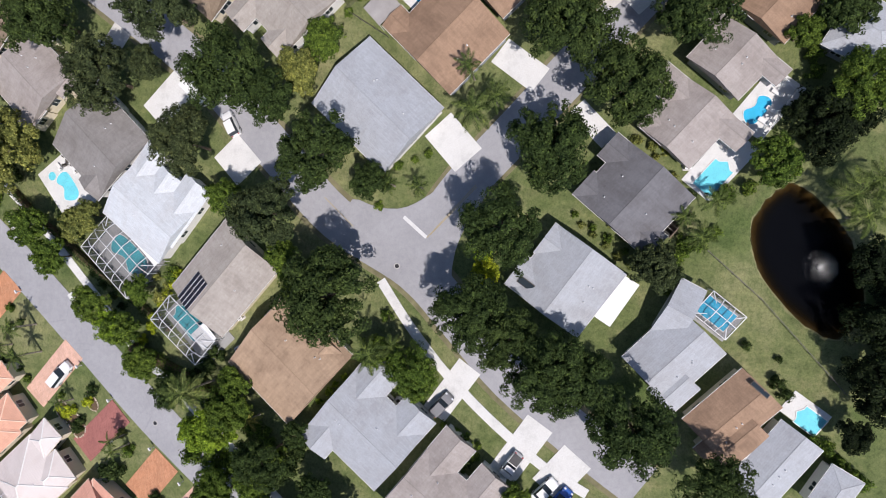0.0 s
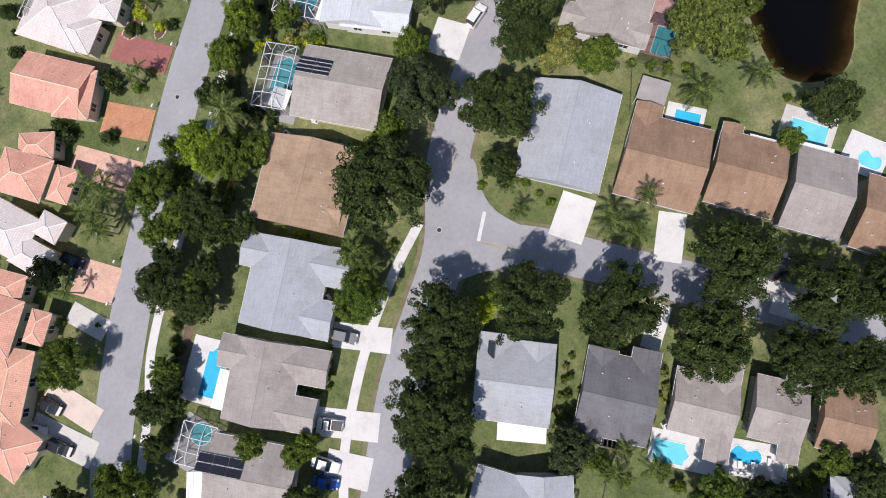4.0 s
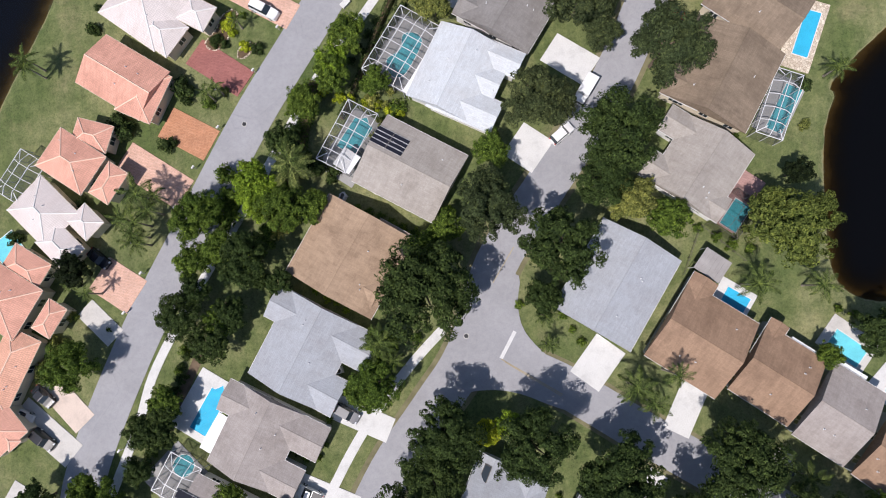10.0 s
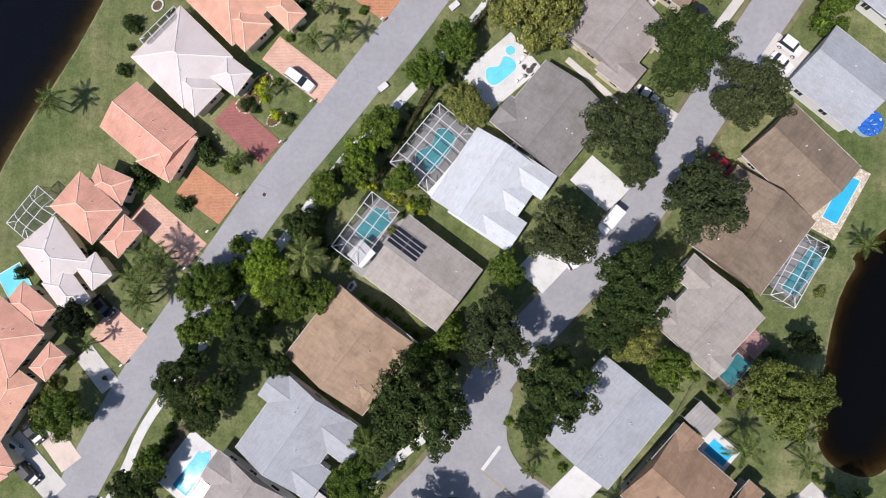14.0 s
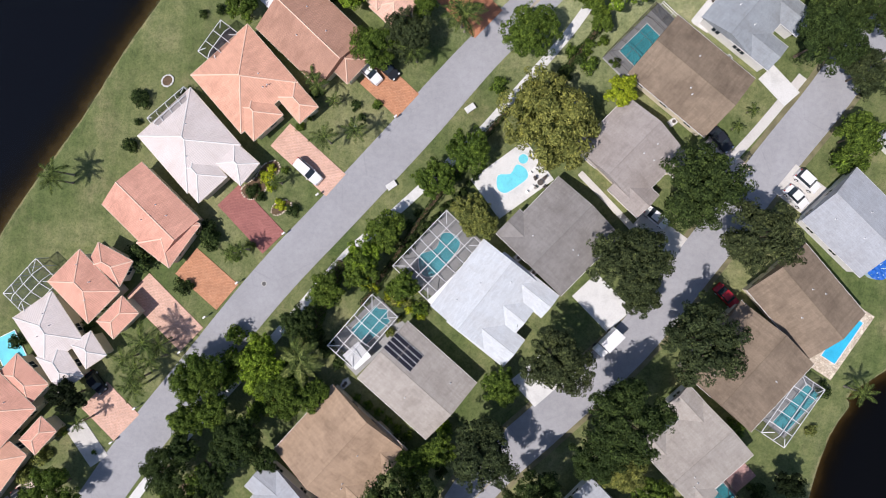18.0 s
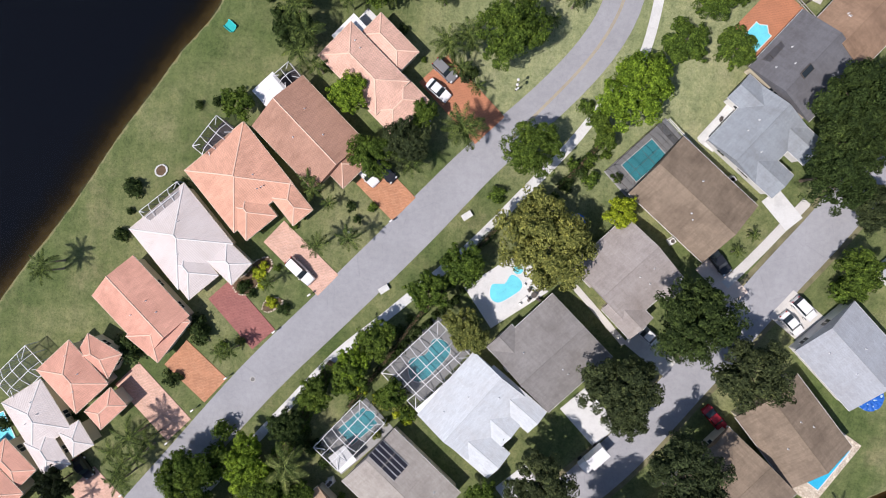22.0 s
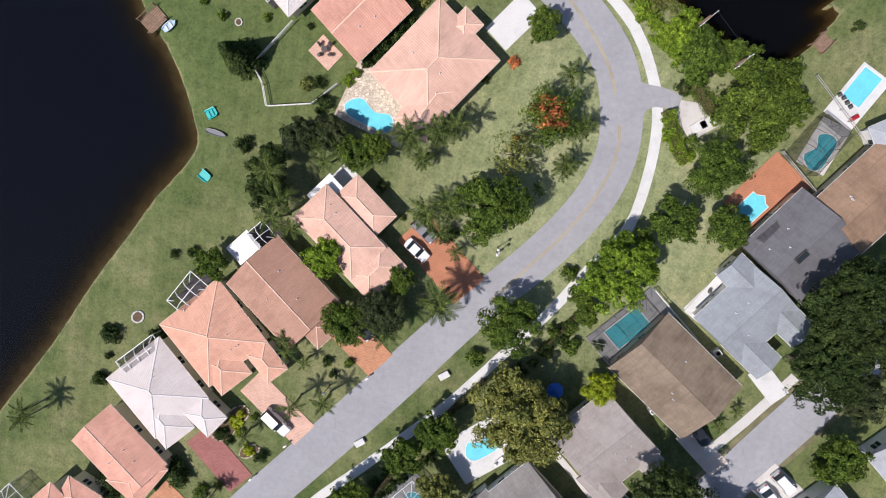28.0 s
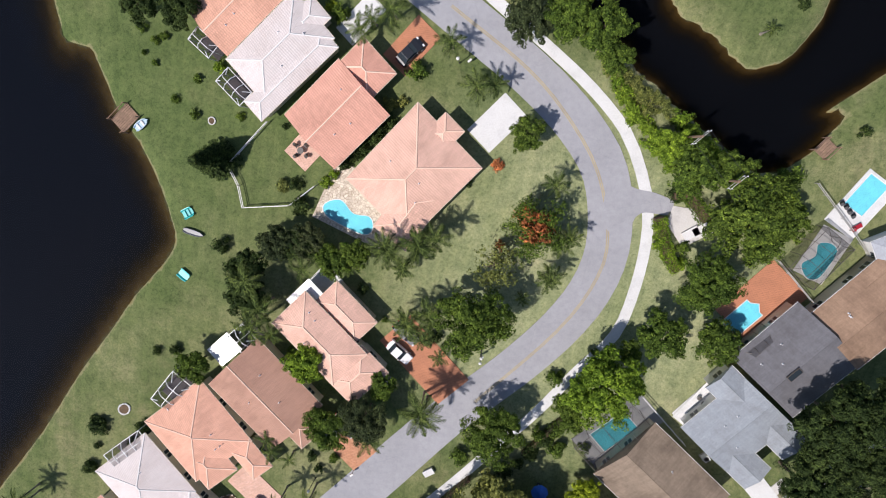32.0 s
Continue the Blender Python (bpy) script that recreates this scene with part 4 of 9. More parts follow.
def lamp_post(x, y, h=3.2):
    ob = thing("lamp_post", "thin dark garden lamp post with a white globe", "lamp", x, y, 0, 0, "lamp posts")
    part("pole", barred(((0, 0, -0.1), (0, 0, h)), r=0.05, sides=8), DARK, ob)
    part("foot", barred(((0, 0, -0.1), (0, 0, 0.3)), r=0.11, sides=8), DARK, ob)
    bm = bmesh.new()
    bmesh.ops.create_icosphere(bm, subdivisions=2, radius=0.24, matrix=Matrix.Translation((0, 0, h + 0.2)))
    part("globe", bm, TRIM, ob, "white glass globe")
    part("collar", barred(((0, 0, h - 0.08), (0, 0, h + 0.02)), r=0.12, sides=8), DARK, ob)
    return ob


def mailbox(x, y, rz=0):
    ob = thing("mailbox", "white mailbox on a post by the kerb", "mailbox", x, y, 0, rz, "mailboxes")
    part("post", barred(((0, 0, -0.1), (0, 0, 1.0)), r=0.07), TRIM, ob)
    bm = boxed(-0.3, -0.14, 1.0, 0.3, 0.14, 1.28, bevel=0.06)
    part("box", bm, TRIM, ob)
    part("flag", boxed(0.05, 0.142, 1.1, 0.09, 0.165, 1.4), LAMP_RED, ob, "red flag")
    return ob


def utility_box(x, y, rz, s=1.0):
    ob = thing("utility_box", "low white concrete utility box on the verge", "utility box", x, y, 0, rz)
    part("lid", boxed(-0.85 * s, -0.5 * s, 0.42, 0.85 * s, 0.5 * s, 0.5, bevel=0.02), WHITE_DRIVE, ob)
    part("box", boxed(-0.8 * s, -0.46 * s, -0.1, 0.8 * s, 0.46 * s, 0.42), CONCRETE, ob)
    return ob


def manhole(x, y):
    ob = thing("manhole_cover", "dark round iron manhole cover in the road", "manhole", x, y, 0.0, 0)
    bm = bmesh.new()
    bmesh.ops.create_cone(bm, cap_ends=True, segments=24, radius1=0.36, radius2=0.35, depth=0.03, matrix=Matrix.Translation((0, 0, 0.02)))
    part("cover", bm, DARK, ob)
    bm = bmesh.new()
    bmesh.ops.create_cone(bm, cap_ends=True, segments=24, radius1=0.45, radius2=0.44, depth=0.016, matrix=Matrix.Translation((0, 0, 0.017)))
    part("frame", bm, CONCRETE, ob)
    return ob


def fence(label, pts, h=1.2, gap=2.4, material=None, rails=2, r=0.06):
    """A post and rail fence along plan points."""
    material = material or TRIM
    ob = thing("fence", label, "fence", pts[0][0], pts[0][1], 0, 0)
    o = Vector(pts[0])
    for p, q in zip(pts, pts[1:]):
        p, q = Vector(p) - o, Vector(q) - o
        n = max(1, round((q - p).length / gap))
        for i in range(n + 1):
            c = p.lerp(q, i / n)
            part("post", barred(((c.x, c.y, -0.2), (c.x, c.y, h)), r=r * 1.15), material, ob)
        for k in range(rails):
            z = h * (0.93 - 0.4 * k)
            part("rail", barred(((p.x, p.y, z), (q.x, q.y, z)), r=r), material, ob)
    return ob


def boat(name, label, x, y, rz, l, w, paint, seats=True):
    """A small open boat lying on the lawn."""
    ob = thing(name, label, "boat", x, y, 0, rz)
    bm = bmesh.new()
    rows = []
    for u, k in ((-1, 0.86), (-0.85, 1), (0, 1), (0.7, 0.97), (0.92, 0.88), (1, 0.72)) if name == "pedal_boat" else ((-1, 0.55), (-0.7, 0.9), (0, 1), (0.6, 0.8), (0.9, 0.35), (1, 0.04)):
        px = u * l / 2
        rows.append([bm.verts.new((px, s * w / 2 * k * q, z)) for s, q, z in ((-1, 1, 0.38), (-1, 0.7, 0.0), (1, 0.7, 0.0), (1, 1, 0.38), (1, 0.85, 0.36), (1, 0.6, 0.14), (-1, 0.6, 0.14), (-1, 0.85, 0.36))])
    for a, b in zip(rows, rows[1:]):
        for k in range(8):
            bm.faces.new((a[k], a[(k + 1) % 8], b[(k + 1) % 8], b[k]))
    bm.faces.new(rows[0])
    bm.faces.new(rows[-1][::-1])
    bmesh.ops.recalc_face_normals(bm, faces=bm.faces)
    part("hull", bm, paint, ob)
    if seats:
        for sx in (-0.22, 0.12):
            part("seat", boxed(sx * l - 0.16, -w * 0.34, 0.2, sx * l + 0.16, w * 0.34, 0.3, bevel=0.03), paint if name == "pedal_boat" else TRIM, ob)
    return ob


def patio_set(x, y, rz, n=4, colour=None):
    """A round patio table and its chairs, as things of their own."""
    c = colour or DARK
    ob = thing("patio_table", "round patio table on the deck", "table", x, y, 0.03, rz)
    bm = bmesh.new()
    bmesh.ops.create_cone(bm, cap_ends=True, segments=20, radius1=0.48, radius2=0.46, depth=0.05, matrix=Matrix.Translation((0, 0, 0.72)))
    part("tabletop", bm, c, ob)
    for k in range(3):
        an = k * math.tau / 3
        part("leg", barred(((0.4 * math.cos(an), 0.4 * math.sin(an), 0), (0.1 * math.cos(an), 0.1 * math.sin(an), 0.7)), r=0.03), c, ob)
    for k in range(n):
        an = radians(rz) + k * math.tau / n + 0.4
        lounge_chair(x + 0.85 * math.cos(an), y + 0.85 * math.sin(an), math.degrees(an) + 180, 0.45, c)


def lounge_chair(x, y, rz, l=1.7, material=None, label="slim patio chair on the deck"):
    m = material or TRIM
    ob = thing("patio_chair" if l < 1 else "sun_lounger", label if l < 1 else "low sun lounger on the pool deck", "chair", x, y, 0.035, rz, "patio seats")
    w = 0.28
    part("seat", boxed(-l / 2, -w, 0.32, l * 0.3, w, 0.4, bevel=0.02), m, ob)
    part("backrest", barred(((-l / 2 + 0.05, 0, 0.4), (-l / 2 - 0.15, 0, 0.9)), r=w), m, ob)
    for sx in (-l / 2 + 0.08, l * 0.26):
        for sy in (-w + 0.05, w - 0.05):
            part("leg", barred(((sx, sy, 0), (sx, sy, 0.34)), r=0.025), m, ob)
    return ob


def flat_roof(label, x, y, rz, l, w, material, z=2.6, name="patio_roof"):
    """A light porch roof on posts."""
    ob = thing(name, label, "roof", x, y, 0, rz)
    part("panel", boxed(-l / 2, -w / 2, z, l / 2, w / 2, z + 0.1, bevel=0.02), material, ob)
    n = max(2, int(l / 0.6))
    for k in range(n):
        cx = -l / 2 + l * (k + 0.5) / n
        part("seam", boxed(cx - 0.03, -w / 2, z + 0.1, cx + 0.03, w / 2, z + 0.14), material, ob)
    for sx in (-1, 1):
        for sy in (-1, 1):
            part("post", barred(((sx * (l / 2 - 0.1), sy * (w / 2 - 0.1), 0), (sx * (l / 2 - 0.1), sy * (w / 2 - 0.1), z)), r=0.06), TRIM, ob)
    return ob


SOLAR = Nodes("solar_cells").out((0.02, 0.02, 0.03), 0.3)


def solar_array(x, y, z, rz, tilt, nx, ny, w=1.0, h=1.6):
    """Dark solar collectors in rows on a roof slope."""
    ob = new("solar_array")
    ob.matrix_basis = pose(x, y, z, 0, 0, rz) @ pose(0, 0, 0, tilt)
    tagged(ob, "dark solar collector panels on the roof slope", "solar panel")
    for i in range(nx):
        for j in range(ny):
            cx, cy = (i - (nx - 1) / 2) * (w + 0.12), (j - (ny - 1) / 2) * (h + 0.1)
            p = part("panel", boxed(cx - w / 2, cy - h / 2, 0.0, cx + w / 2, cy + h / 2, 0.06), SOLAR, ob)
            part("frame", barred(((cx - w / 2, cy - h / 2, 0.05), (cx + w / 2, cy - h / 2, 0.05)), ((cx - w / 2, cy + h / 2, 0.05), (cx + w / 2, cy + h / 2, 0.05)), r=0.025), WHITE_METAL, p)
    return ob


def skylight(x, y, z, rz, tilt, l, w):
    ob = new("skylight")
    ob.matrix_basis = pose(x, y, z, 0, 0, rz) @ pose(0, 0, 0, tilt)
    tagged(ob, "dark skylight set in the roof", "skylight")
    part("frame", boxed(-l / 2, -w / 2, -0.05, l / 2, w / 2, 0.1, bevel=0.02), BRONZE, ob)
    part("pane", boxed(-l / 2 + 0.1, -w / 2 + 0.1, 0.1, l / 2 - 0.1, w / 2 - 0.1, 0.12), GLASS, ob)
    return ob


def garden_bed(label, points, n=40):
    """A mulched bed with a winding edge of pale stones."""
    rs = random.Random(n)
    o = smooth_outline(points, 0.3)
    cx, cy = sum(p[0] for p in o) / len(o), sum(p[1] for p in o) / len(o)
    ob = thing("garden_bed", label, "garden bed", cx, cy, 0)
    part("mulch", slab([(p[0] - cx, p[1] - cy) for p in o], -0.1, 0.06), SOIL, ob)
    for k in range(n):
        p = o[int(k * len(o) / n)]
        bm = bmesh.new()
        bmesh.ops.create_icosphere(bm, subdivisions=1, radius=rs.uniform(0.13, 0.2), matrix=pose(p[0] - cx, p[1] - cy, 0.06, rz=rs.uniform(0, 90)) @ Matrix.Diagonal((1.25, 0.9, 0.6, 1)))
        part("stone", bm, STONE_DECK, ob, "pale edging stone" if k == 0 else "")
    return ob


def stone_ring(x, y, r, rx=1.0, rz=0, n=22):
    """A ring of pale stones round soil, for a planting bed or a fire pit."""
    ob = thing("stone_circle", "ring of pale rounded stones round soil", "garden bed", x, y, 0, rz)
    bm = bmesh.new()
    bmesh.ops.create_cone(bm, cap_ends=True, segments=20, radius1=r * 0.95, radius2=r * 0.9, depth=0.2, matrix=Matrix.Diagonal((rx, 1, 1, 1)))
    part("soil", bm, SOIL, ob)
    rnd = random.Random(int(x * 7 + y))
    me = None
    for k in range(n):
        an = k * math.tau / n
        if me is None:
            bm = bmesh.new()
            bmesh.ops.create_icosphere(bm, subdivisions=1, radius=min(0.18, r * 0.24))
            me = bpy.data.meshes.new("stone")
            bm.to_mesh(me)
            bm.free()
            me.materials.append(WHITE_DRIVE)
        s = new("stone", me)
        s.parent = ob
        s.matrix_basis = Matrix.LocRotScale((r * rx * math.cos(an), r * math.sin(an), 0.06), Euler((0, 0, rnd.uniform(0, 6))), (rnd.uniform(0.7, 1.3), rnd.uniform(0.7, 1.2), 0.7))
    return ob


def painted(label, x, y, rz, l, w, material, z):
    ob = part("road_marking", boxed(-l / 2, -w / 2, z - 0.02, l / 2, w / 2, z), material, None)
    ob.matrix_basis = pose(x, y, 0, 0, 0, rz)
    return tagged(ob, label, "road marking", kind="structure")
SH_GREY_FLAT = plain("grey_felt", (0.36, 0.34, 0.33), 0.9, var=0.15)
TEAL_PLASTIC = plain("turquoise_plastic", (0.02, 0.48, 0.46), 0.4, var=0.1)
PALE_BLUE = plain("pale_blue_paint", (0.45, 0.6, 0.7), 0.5)
WOOD = plain("weathered_wood", (0.28, 0.18, 0.12), 0.9, var=0.25, big=2, fine=14, bump=0.4)
TARP = plain("blue_tarpaulin", (0.02, 0.14, 0.55), 0.5, var=0.2)


def dock(x, y, rz, l, w):
    """A small wooden lake dock of planks on posts, with a rail."""
    ob = thing("dock", "weathered brown wooden dock at the lake edge", "dock", x, y, 0, rz)
    n = max(3, int(l / 0.28))
    for k in range(n):
        c = -l / 2 + l * (k + 0.5) / n
        part("plank", boxed(c - l / n / 2 + 0.02, -w / 2, 0.12, c + l / n / 2 - 0.02, w / 2, 0.18), WOOD, ob)
    for sx in (-1, 1):
        for sy in (-1, 1):
            part("post", barred(((sx * l * 0.48, sy * w * 0.48, -2.2), (sx * l * 0.48, sy * w * 0.48, 1.1)), r=0.1, sides=6), WOOD, ob)
        part("rail", barred(((sx * l * 0.48, -w * 0.48, 1.0), (sx * l * 0.48, w * 0.48, 1.0)), r=0.06), WOOD, ob)
    return ob


def fountain(x, y):
    """A floating pond fountain with its plume of drops."""
    ob = thing("fountain", "pond fountain with a pale plume of spray", "fountain", x, y, -0.6, 0)
    bm = bmesh.new()
    bmesh.ops.create_cone(bm, cap_ends=True, segments=16, radius1=0.5, radius2=0.35, depth=0.3)
    part("float", bm, DARK, ob)
    rs = np.random.RandomState(4)
    n = 1100
    an, u, sp = rs.uniform(0, math.tau, n), rs.uniform(0, 1, n), rs.uniform(0.5, 1.15, n)
    r, z = sp * 2.1 * u, 4.4 * sp * u * (1 - u) + 0.12
    c = np.stack([r * np.cos(an), r * np.sin(an), z], 1)
    s = rs.uniform(0.012, 0.035, n)[:, None]
    v = np.stack([c + np.array(o) * s for o in ((-1, 0, 0), (0, -1, 0.3), (1, 0, 0), (0, 1, -0.3))], 1).reshape(-1, 3)
    part("spray", cloud_mesh("spray", v, np.arange(4 * n).reshape(-1, 4), TRIM), None, ob, "white water drops")
    return ob


def power_poles(tops, h):
    """Two wooden utility poles with crossarms, insulators and the wires between them."""
    d = (Vector(tops[1]) - Vector(tops[0])).normalized()
    n = Vector((-d.y, d.x))
    for x, y in tops:
        ob = thing("utility_pole", "utility pole with pale crossarms above the hedge", "utility pole", x, y, 0, math.degrees(math.atan2(d.y, d.x)), "utility poles")
        part("pole", barred(((0, 0, -0.5), (0, 0, h)), r=0.16, sides=8), WOOD, ob)
        for k in range(2):
            part("crossarm", barred(((0.15, -1.3, h - 0.3 - k * 0.9), (0.15, 1.3, h - 0.3 - k * 0.9)), r=0.055), GREY_RAIL, ob)
            for s in (-1.1, 1.1):
                part("insulator", barred(((0.15, s, h - 0.22 - k * 0.9), (0.15, s, h + 0.05 - k * 0.9)), r=0.07, sides=6), TRIM, ob)
    a, b = Vector((*tops[0], h - 0.2)), Vector((*tops[1], h - 0.2))
    wires = thing("overhead_wires", "thin dark overhead wires between the poles", "wires", 0, 0, 0, 0)
    for s in (-1.1, 1.1):
        o = Vector((n.x * s, n.y * s, 0))
        m = (a + b) / 2 + o - Vector((0, 0, 0.25))
        part("wire", barred((a + o, m), (m, b + o), r=0.02), DARK, wires)


def round_pool(x, y, r):
    """A round pool that stands above ground under a blue cover."""
    ob = thing("garden_pool", "round above-ground pool with a crumpled blue cover", "pool", x, y, 0, 0)
    bm = bmesh.new()
    bmesh.ops.create_cone(bm, cap_ends=True, segments=28, radius1=r, radius2=r, depth=0.9, matrix=Matrix.Translation((0, 0, 0.42)))
    part("wall", bm, PALE_BLUE, ob)
    bm = bmesh.new()
    bmesh.ops.create_circle(bm, cap_ends=True, segments=28, radius=r * 1.02, matrix=Matrix.Translation((0, 0, 0.9)))
    bmesh.ops.poke(bm, faces=bm.faces)
    bmesh.ops.subdivide_edges(bm, edges=bm.edges, cuts=5, use_grid_fill=True)
    for v in bm.verts:
        v.co.z += 0.16 * noise.noise(v.co * 2.2) + 0.02
    part("cover", bm, TARP, ob, "crumpled blue cover")
    return ob


def umbrella(x, y, r):
    ob = thing("garden_umbrella", "blue garden umbrella in a shaded yard", "umbrella", x, y, 0, 0)
    part("pole", barred(((0, 0, 0), (0, 0, 2.4)), r=0.03, sides=6), TRIM, ob)
    v = [(0, 0, 2.45)] + [(r * math.cos(k * math.tau / 8), r * math.sin(k * math.tau / 8), 2.05) for k in range(8)]
    part("canopy", mesh("canopy", v, [(0, 1 + k, 1 + (k + 1) % 8) for k in range(8)]), TARP, ob)
    part("base", boxed(-0.25, -0.25, 0, 0.25, 0.25, 0.08, bevel=0.02), DARK, ob)
    return ob


def ac_unit(x, y, rz):
    """An outdoor air-conditioning unit with its fan grille."""
    ob = thing("air_conditioner", "white metal air-conditioning unit beside the house", "air conditioner", x, y, 0, rz, "air conditioners")
    part("pad", boxed(-0.55, -0.55, -0.05, 0.55, 0.55, 0.08), CONCRETE, ob)
    part("casing", boxed(-0.42, -0.42, 0.08, 0.42, 0.42, 0.9, bevel=0.03), PAINT["white"], ob)
    bm = bmesh.new()
    bmesh.ops.create_cone(bm, cap_ends=True, segments=16, radius1=0.32, radius2=0.3, depth=0.05, matrix=Matrix.Translation((0, 0, 0.92)))
    part("fan_grille", bm, BRONZE, ob, "dark round fan grille")




# ---- the place ----
LAKES = [
    ([(-68.6, 112.8), (-62.7, 107.0), (-58.6, 99.4), (-54.6, 94.6), (-51.2, 89.0), (-49.1, 84.2), (-48.3, 80.5), (-50.5, 76.4), (-54.4, 71.0), (-57.6, 65.2), (-62.6, 56.9), (-68.8, 45.0), (-74.6, 35.6), (-77.6, 30.6), (-80.2, 25.8), (-86.5, 13), (-97, -6), (-112, -40), (-260, -60), (-260, 300), (-40, 300), (-55, 160)], None, 0.88),
    ([(4.0, 122.8), (10.8, 118.4), (12.6, 115.4), (15.6, 114.0), (20.4, 110.6), (25.0, 108.2), (29.7, 105.0), (34.0, 105.5), (37.3, 109.0), (40.1, 114.2), (43.1, 119.5), (120, 180), (120, 260), (10, 260), (20, 170)], [(14.8, 124.2), (19.0, 121.6), (22.3, 119.9), (24.6, 118.0), (26.9, 117.4), (30.4, 118.7), (32.6, 121.8), (34.2, 126.6), (34.5, 140), (30, 165), (18, 165), (12, 140)], 3.2),
    ([(64.9, 18.0), (60.0, 12.0), (57.2, 6.4), (55.6, -0.4), (54.5, -8.0), (53.8, -14.6), (54.8, -18.6), (58.0, -21.0), (62.4, -21.6), (66.0, -18.6), (71.4, -10.6), (105, 30), (130, 60)], None, 1.3),
    ([(14.2, -71.6), (10.7, -68.8), (6.7, -68.2), (2.2, -69.8), (-2.1, -73.3), (-5.0, -77.4), (-5.5, -80.8), (-2.3, -82.5), (2.3, -82.5), (8.1, -80.0), (11.9, -76.6), (13.9, -73.8)], None, 3.0),
]
ground_sheet()
lake = part("lake_water", slab([(-400, -400), (-20, -400), (-20, 400), (-400, 400)], -0.62, -0.6), LAKE, None)
tagged(lake, "dark still lake water with brown shallows", "water", kind="structure")
pond = part("pond_water", slab([(-20, -400), (400, -400), (400, 400), (-20, 400)], -0.62, -0.6), POND, None)
tagged(pond, "black still pond water with narrow brown shallows", "water", kind="structure")
AVENUE = [(-74.9, -73.5), (-68.9, -44.0), (-66.5, -32.2), (-56.6, -12.7), (-45.7, 4.2), (-34.6, 20.8), (-24.2, 34.3), (-14.5, 47.0), (-4.2, 61.0), (5.4, 72.4), (10.9, 80.4), (13.6, 87.1), (13.9, 93.6), (11.6, 101.4), (6.8, 107.1), (-0.6, 112.6), (-12.6, 119.5), (-19.2, 123.5), (-29.4, 131.6)]
road("road_avenue", "light grey asphalt avenue with a curving bend", AVENUE, 6.7, wide=lambda u: 6.9 - 0.9 * min(1.0, max(0.0, (u - 0.58) / 0.08)))
STREET = [(-30.5, -58.2), (-25.6, -49.6), (-18.0, -37.9), (-10.2, -29.1), (-3.6, -21.2), (2.8, -7.9), (12.9, 4.0), (24.3, 17.4), (33.5, 31.9), (43.8, 48.8), (49.3, 57.4), (56.4, 68.8), (63.0, 73.3)]
road("road_street", "pale grey asphalt street shaded by oaks", STREET, 6.8, z=0.006)
SIDE_STREET = [(-3.6, -21.2), (2.0, -23.4), (9.6, -27.5), (21.2, -36.4), (34.7, -46.5), (49.8, -58.3), (56.6, -64.0)]
road("road_side_street", "pale grey asphalt side street", SIDE_STREET, 6.4, z=0.012)
tagged(part("road_junction", slab(smooth_outline([(6.0, -10.3), (5.2, -14.7), (5.8, -19.3), (9.8, -24.6), (15.0, -29.4), (11.4, -32.1), (3.6, -28.5), (-1.4, -27.3), (-6.1, -27.9), (-12.5, -32.8), (-13.2, -29.0), (-5.7, -20.5), (1.8, -10.9)], 1.2), -0.3, 0.018), ASPHALT, None), "rounded asphalt junction of the two streets", "road", kind="structure")
road("verge_street", "worn dry grass verge along the street", STREET, 8.4, -0.045, DRY)
road("verge_side_street", "worn dry grass verge along the side street", SIDE_STREET, 7.6, -0.042, DRY)
house('salmon barrel-tiled house beside the lake lawn', -40.27, 115.04, 49.9, [(0.0, 0.0, 11.06, 7.59, 0, 'gable', 0.0)], TILE_ORANGE, WALL_CREAM, CAP_PEACH, 2.9, 0.31, 3, 1)
house('pale grey tiled house with a hipped roof', -33.89, 110.37, 49.8, [(0.0, 0.0, 12.89, 7.86, 0, 'hip', 0.0), (-1.15, -3.36, 14.46, 3.48, 0, 'hip', -0.01), (5.34, 0.11, 4.85, 3.76, 0, 'hip', -0.02)], TILE_WHITE, WALL_CREAM, TRIM, 2.9, 0.31, 3, 2)
house('salmon tiled house with a front wing', -25.23, 103.19, 51.9, [(0.0, 0.0, 10.52, 9.85, 0, 'gable', 0.0), (6.81, 1.41, 6.25, 5.42, 90, 'hip', -0.01)], TILE_SALMON, WALL_CREAM, CAP_PEACH, 2.9, 0.31, 3, 3)
house('large peach tiled house beside a curved pool', -13.90, 97.26, 54.2, [(0.0, 0.0, 14.1, 12.01, 0, 'hip', 0.0), (6.78, 0.78, 3.91, 3.5, 0, 'hip', -0.01), (-4.12, -3.34, 9.24, 5.66, 7.3, 'hip', -0.02)], TILE_PEACH, WALL_CREAM, CAP_PEACH, 2.9, 0.31, 3, 4)
house('peach tiled house with three hipped wings', -23.59, 71.85, 142.8, [(0.0, 0.0, 12.59, 7.12, 0, 'hip', 0.7), (0.16, -5.4, 8.27, 4.7, 0, 'hip', -0.01), (-7.6, 0.09, 7.7, 5.6, 90, 'hip', 0.2)], TILE_PEACH, WALL_CREAM, CAP_PEACH, 2.9, 0.31, 3, 5)
house('brown tiled house with an orange hipped wing', -30.89, 61.16, 142.1, [(0.0, 0.0, 13.83, 11.05, 0, 'gable', 0.0), (-5.67, -0.65, 8.26, 5.21, 0, 'hip', -0.01)], TILE_BROWN, WALL_CREAM, CAP_PEACH, 2.9, 0.31, 3, 6)
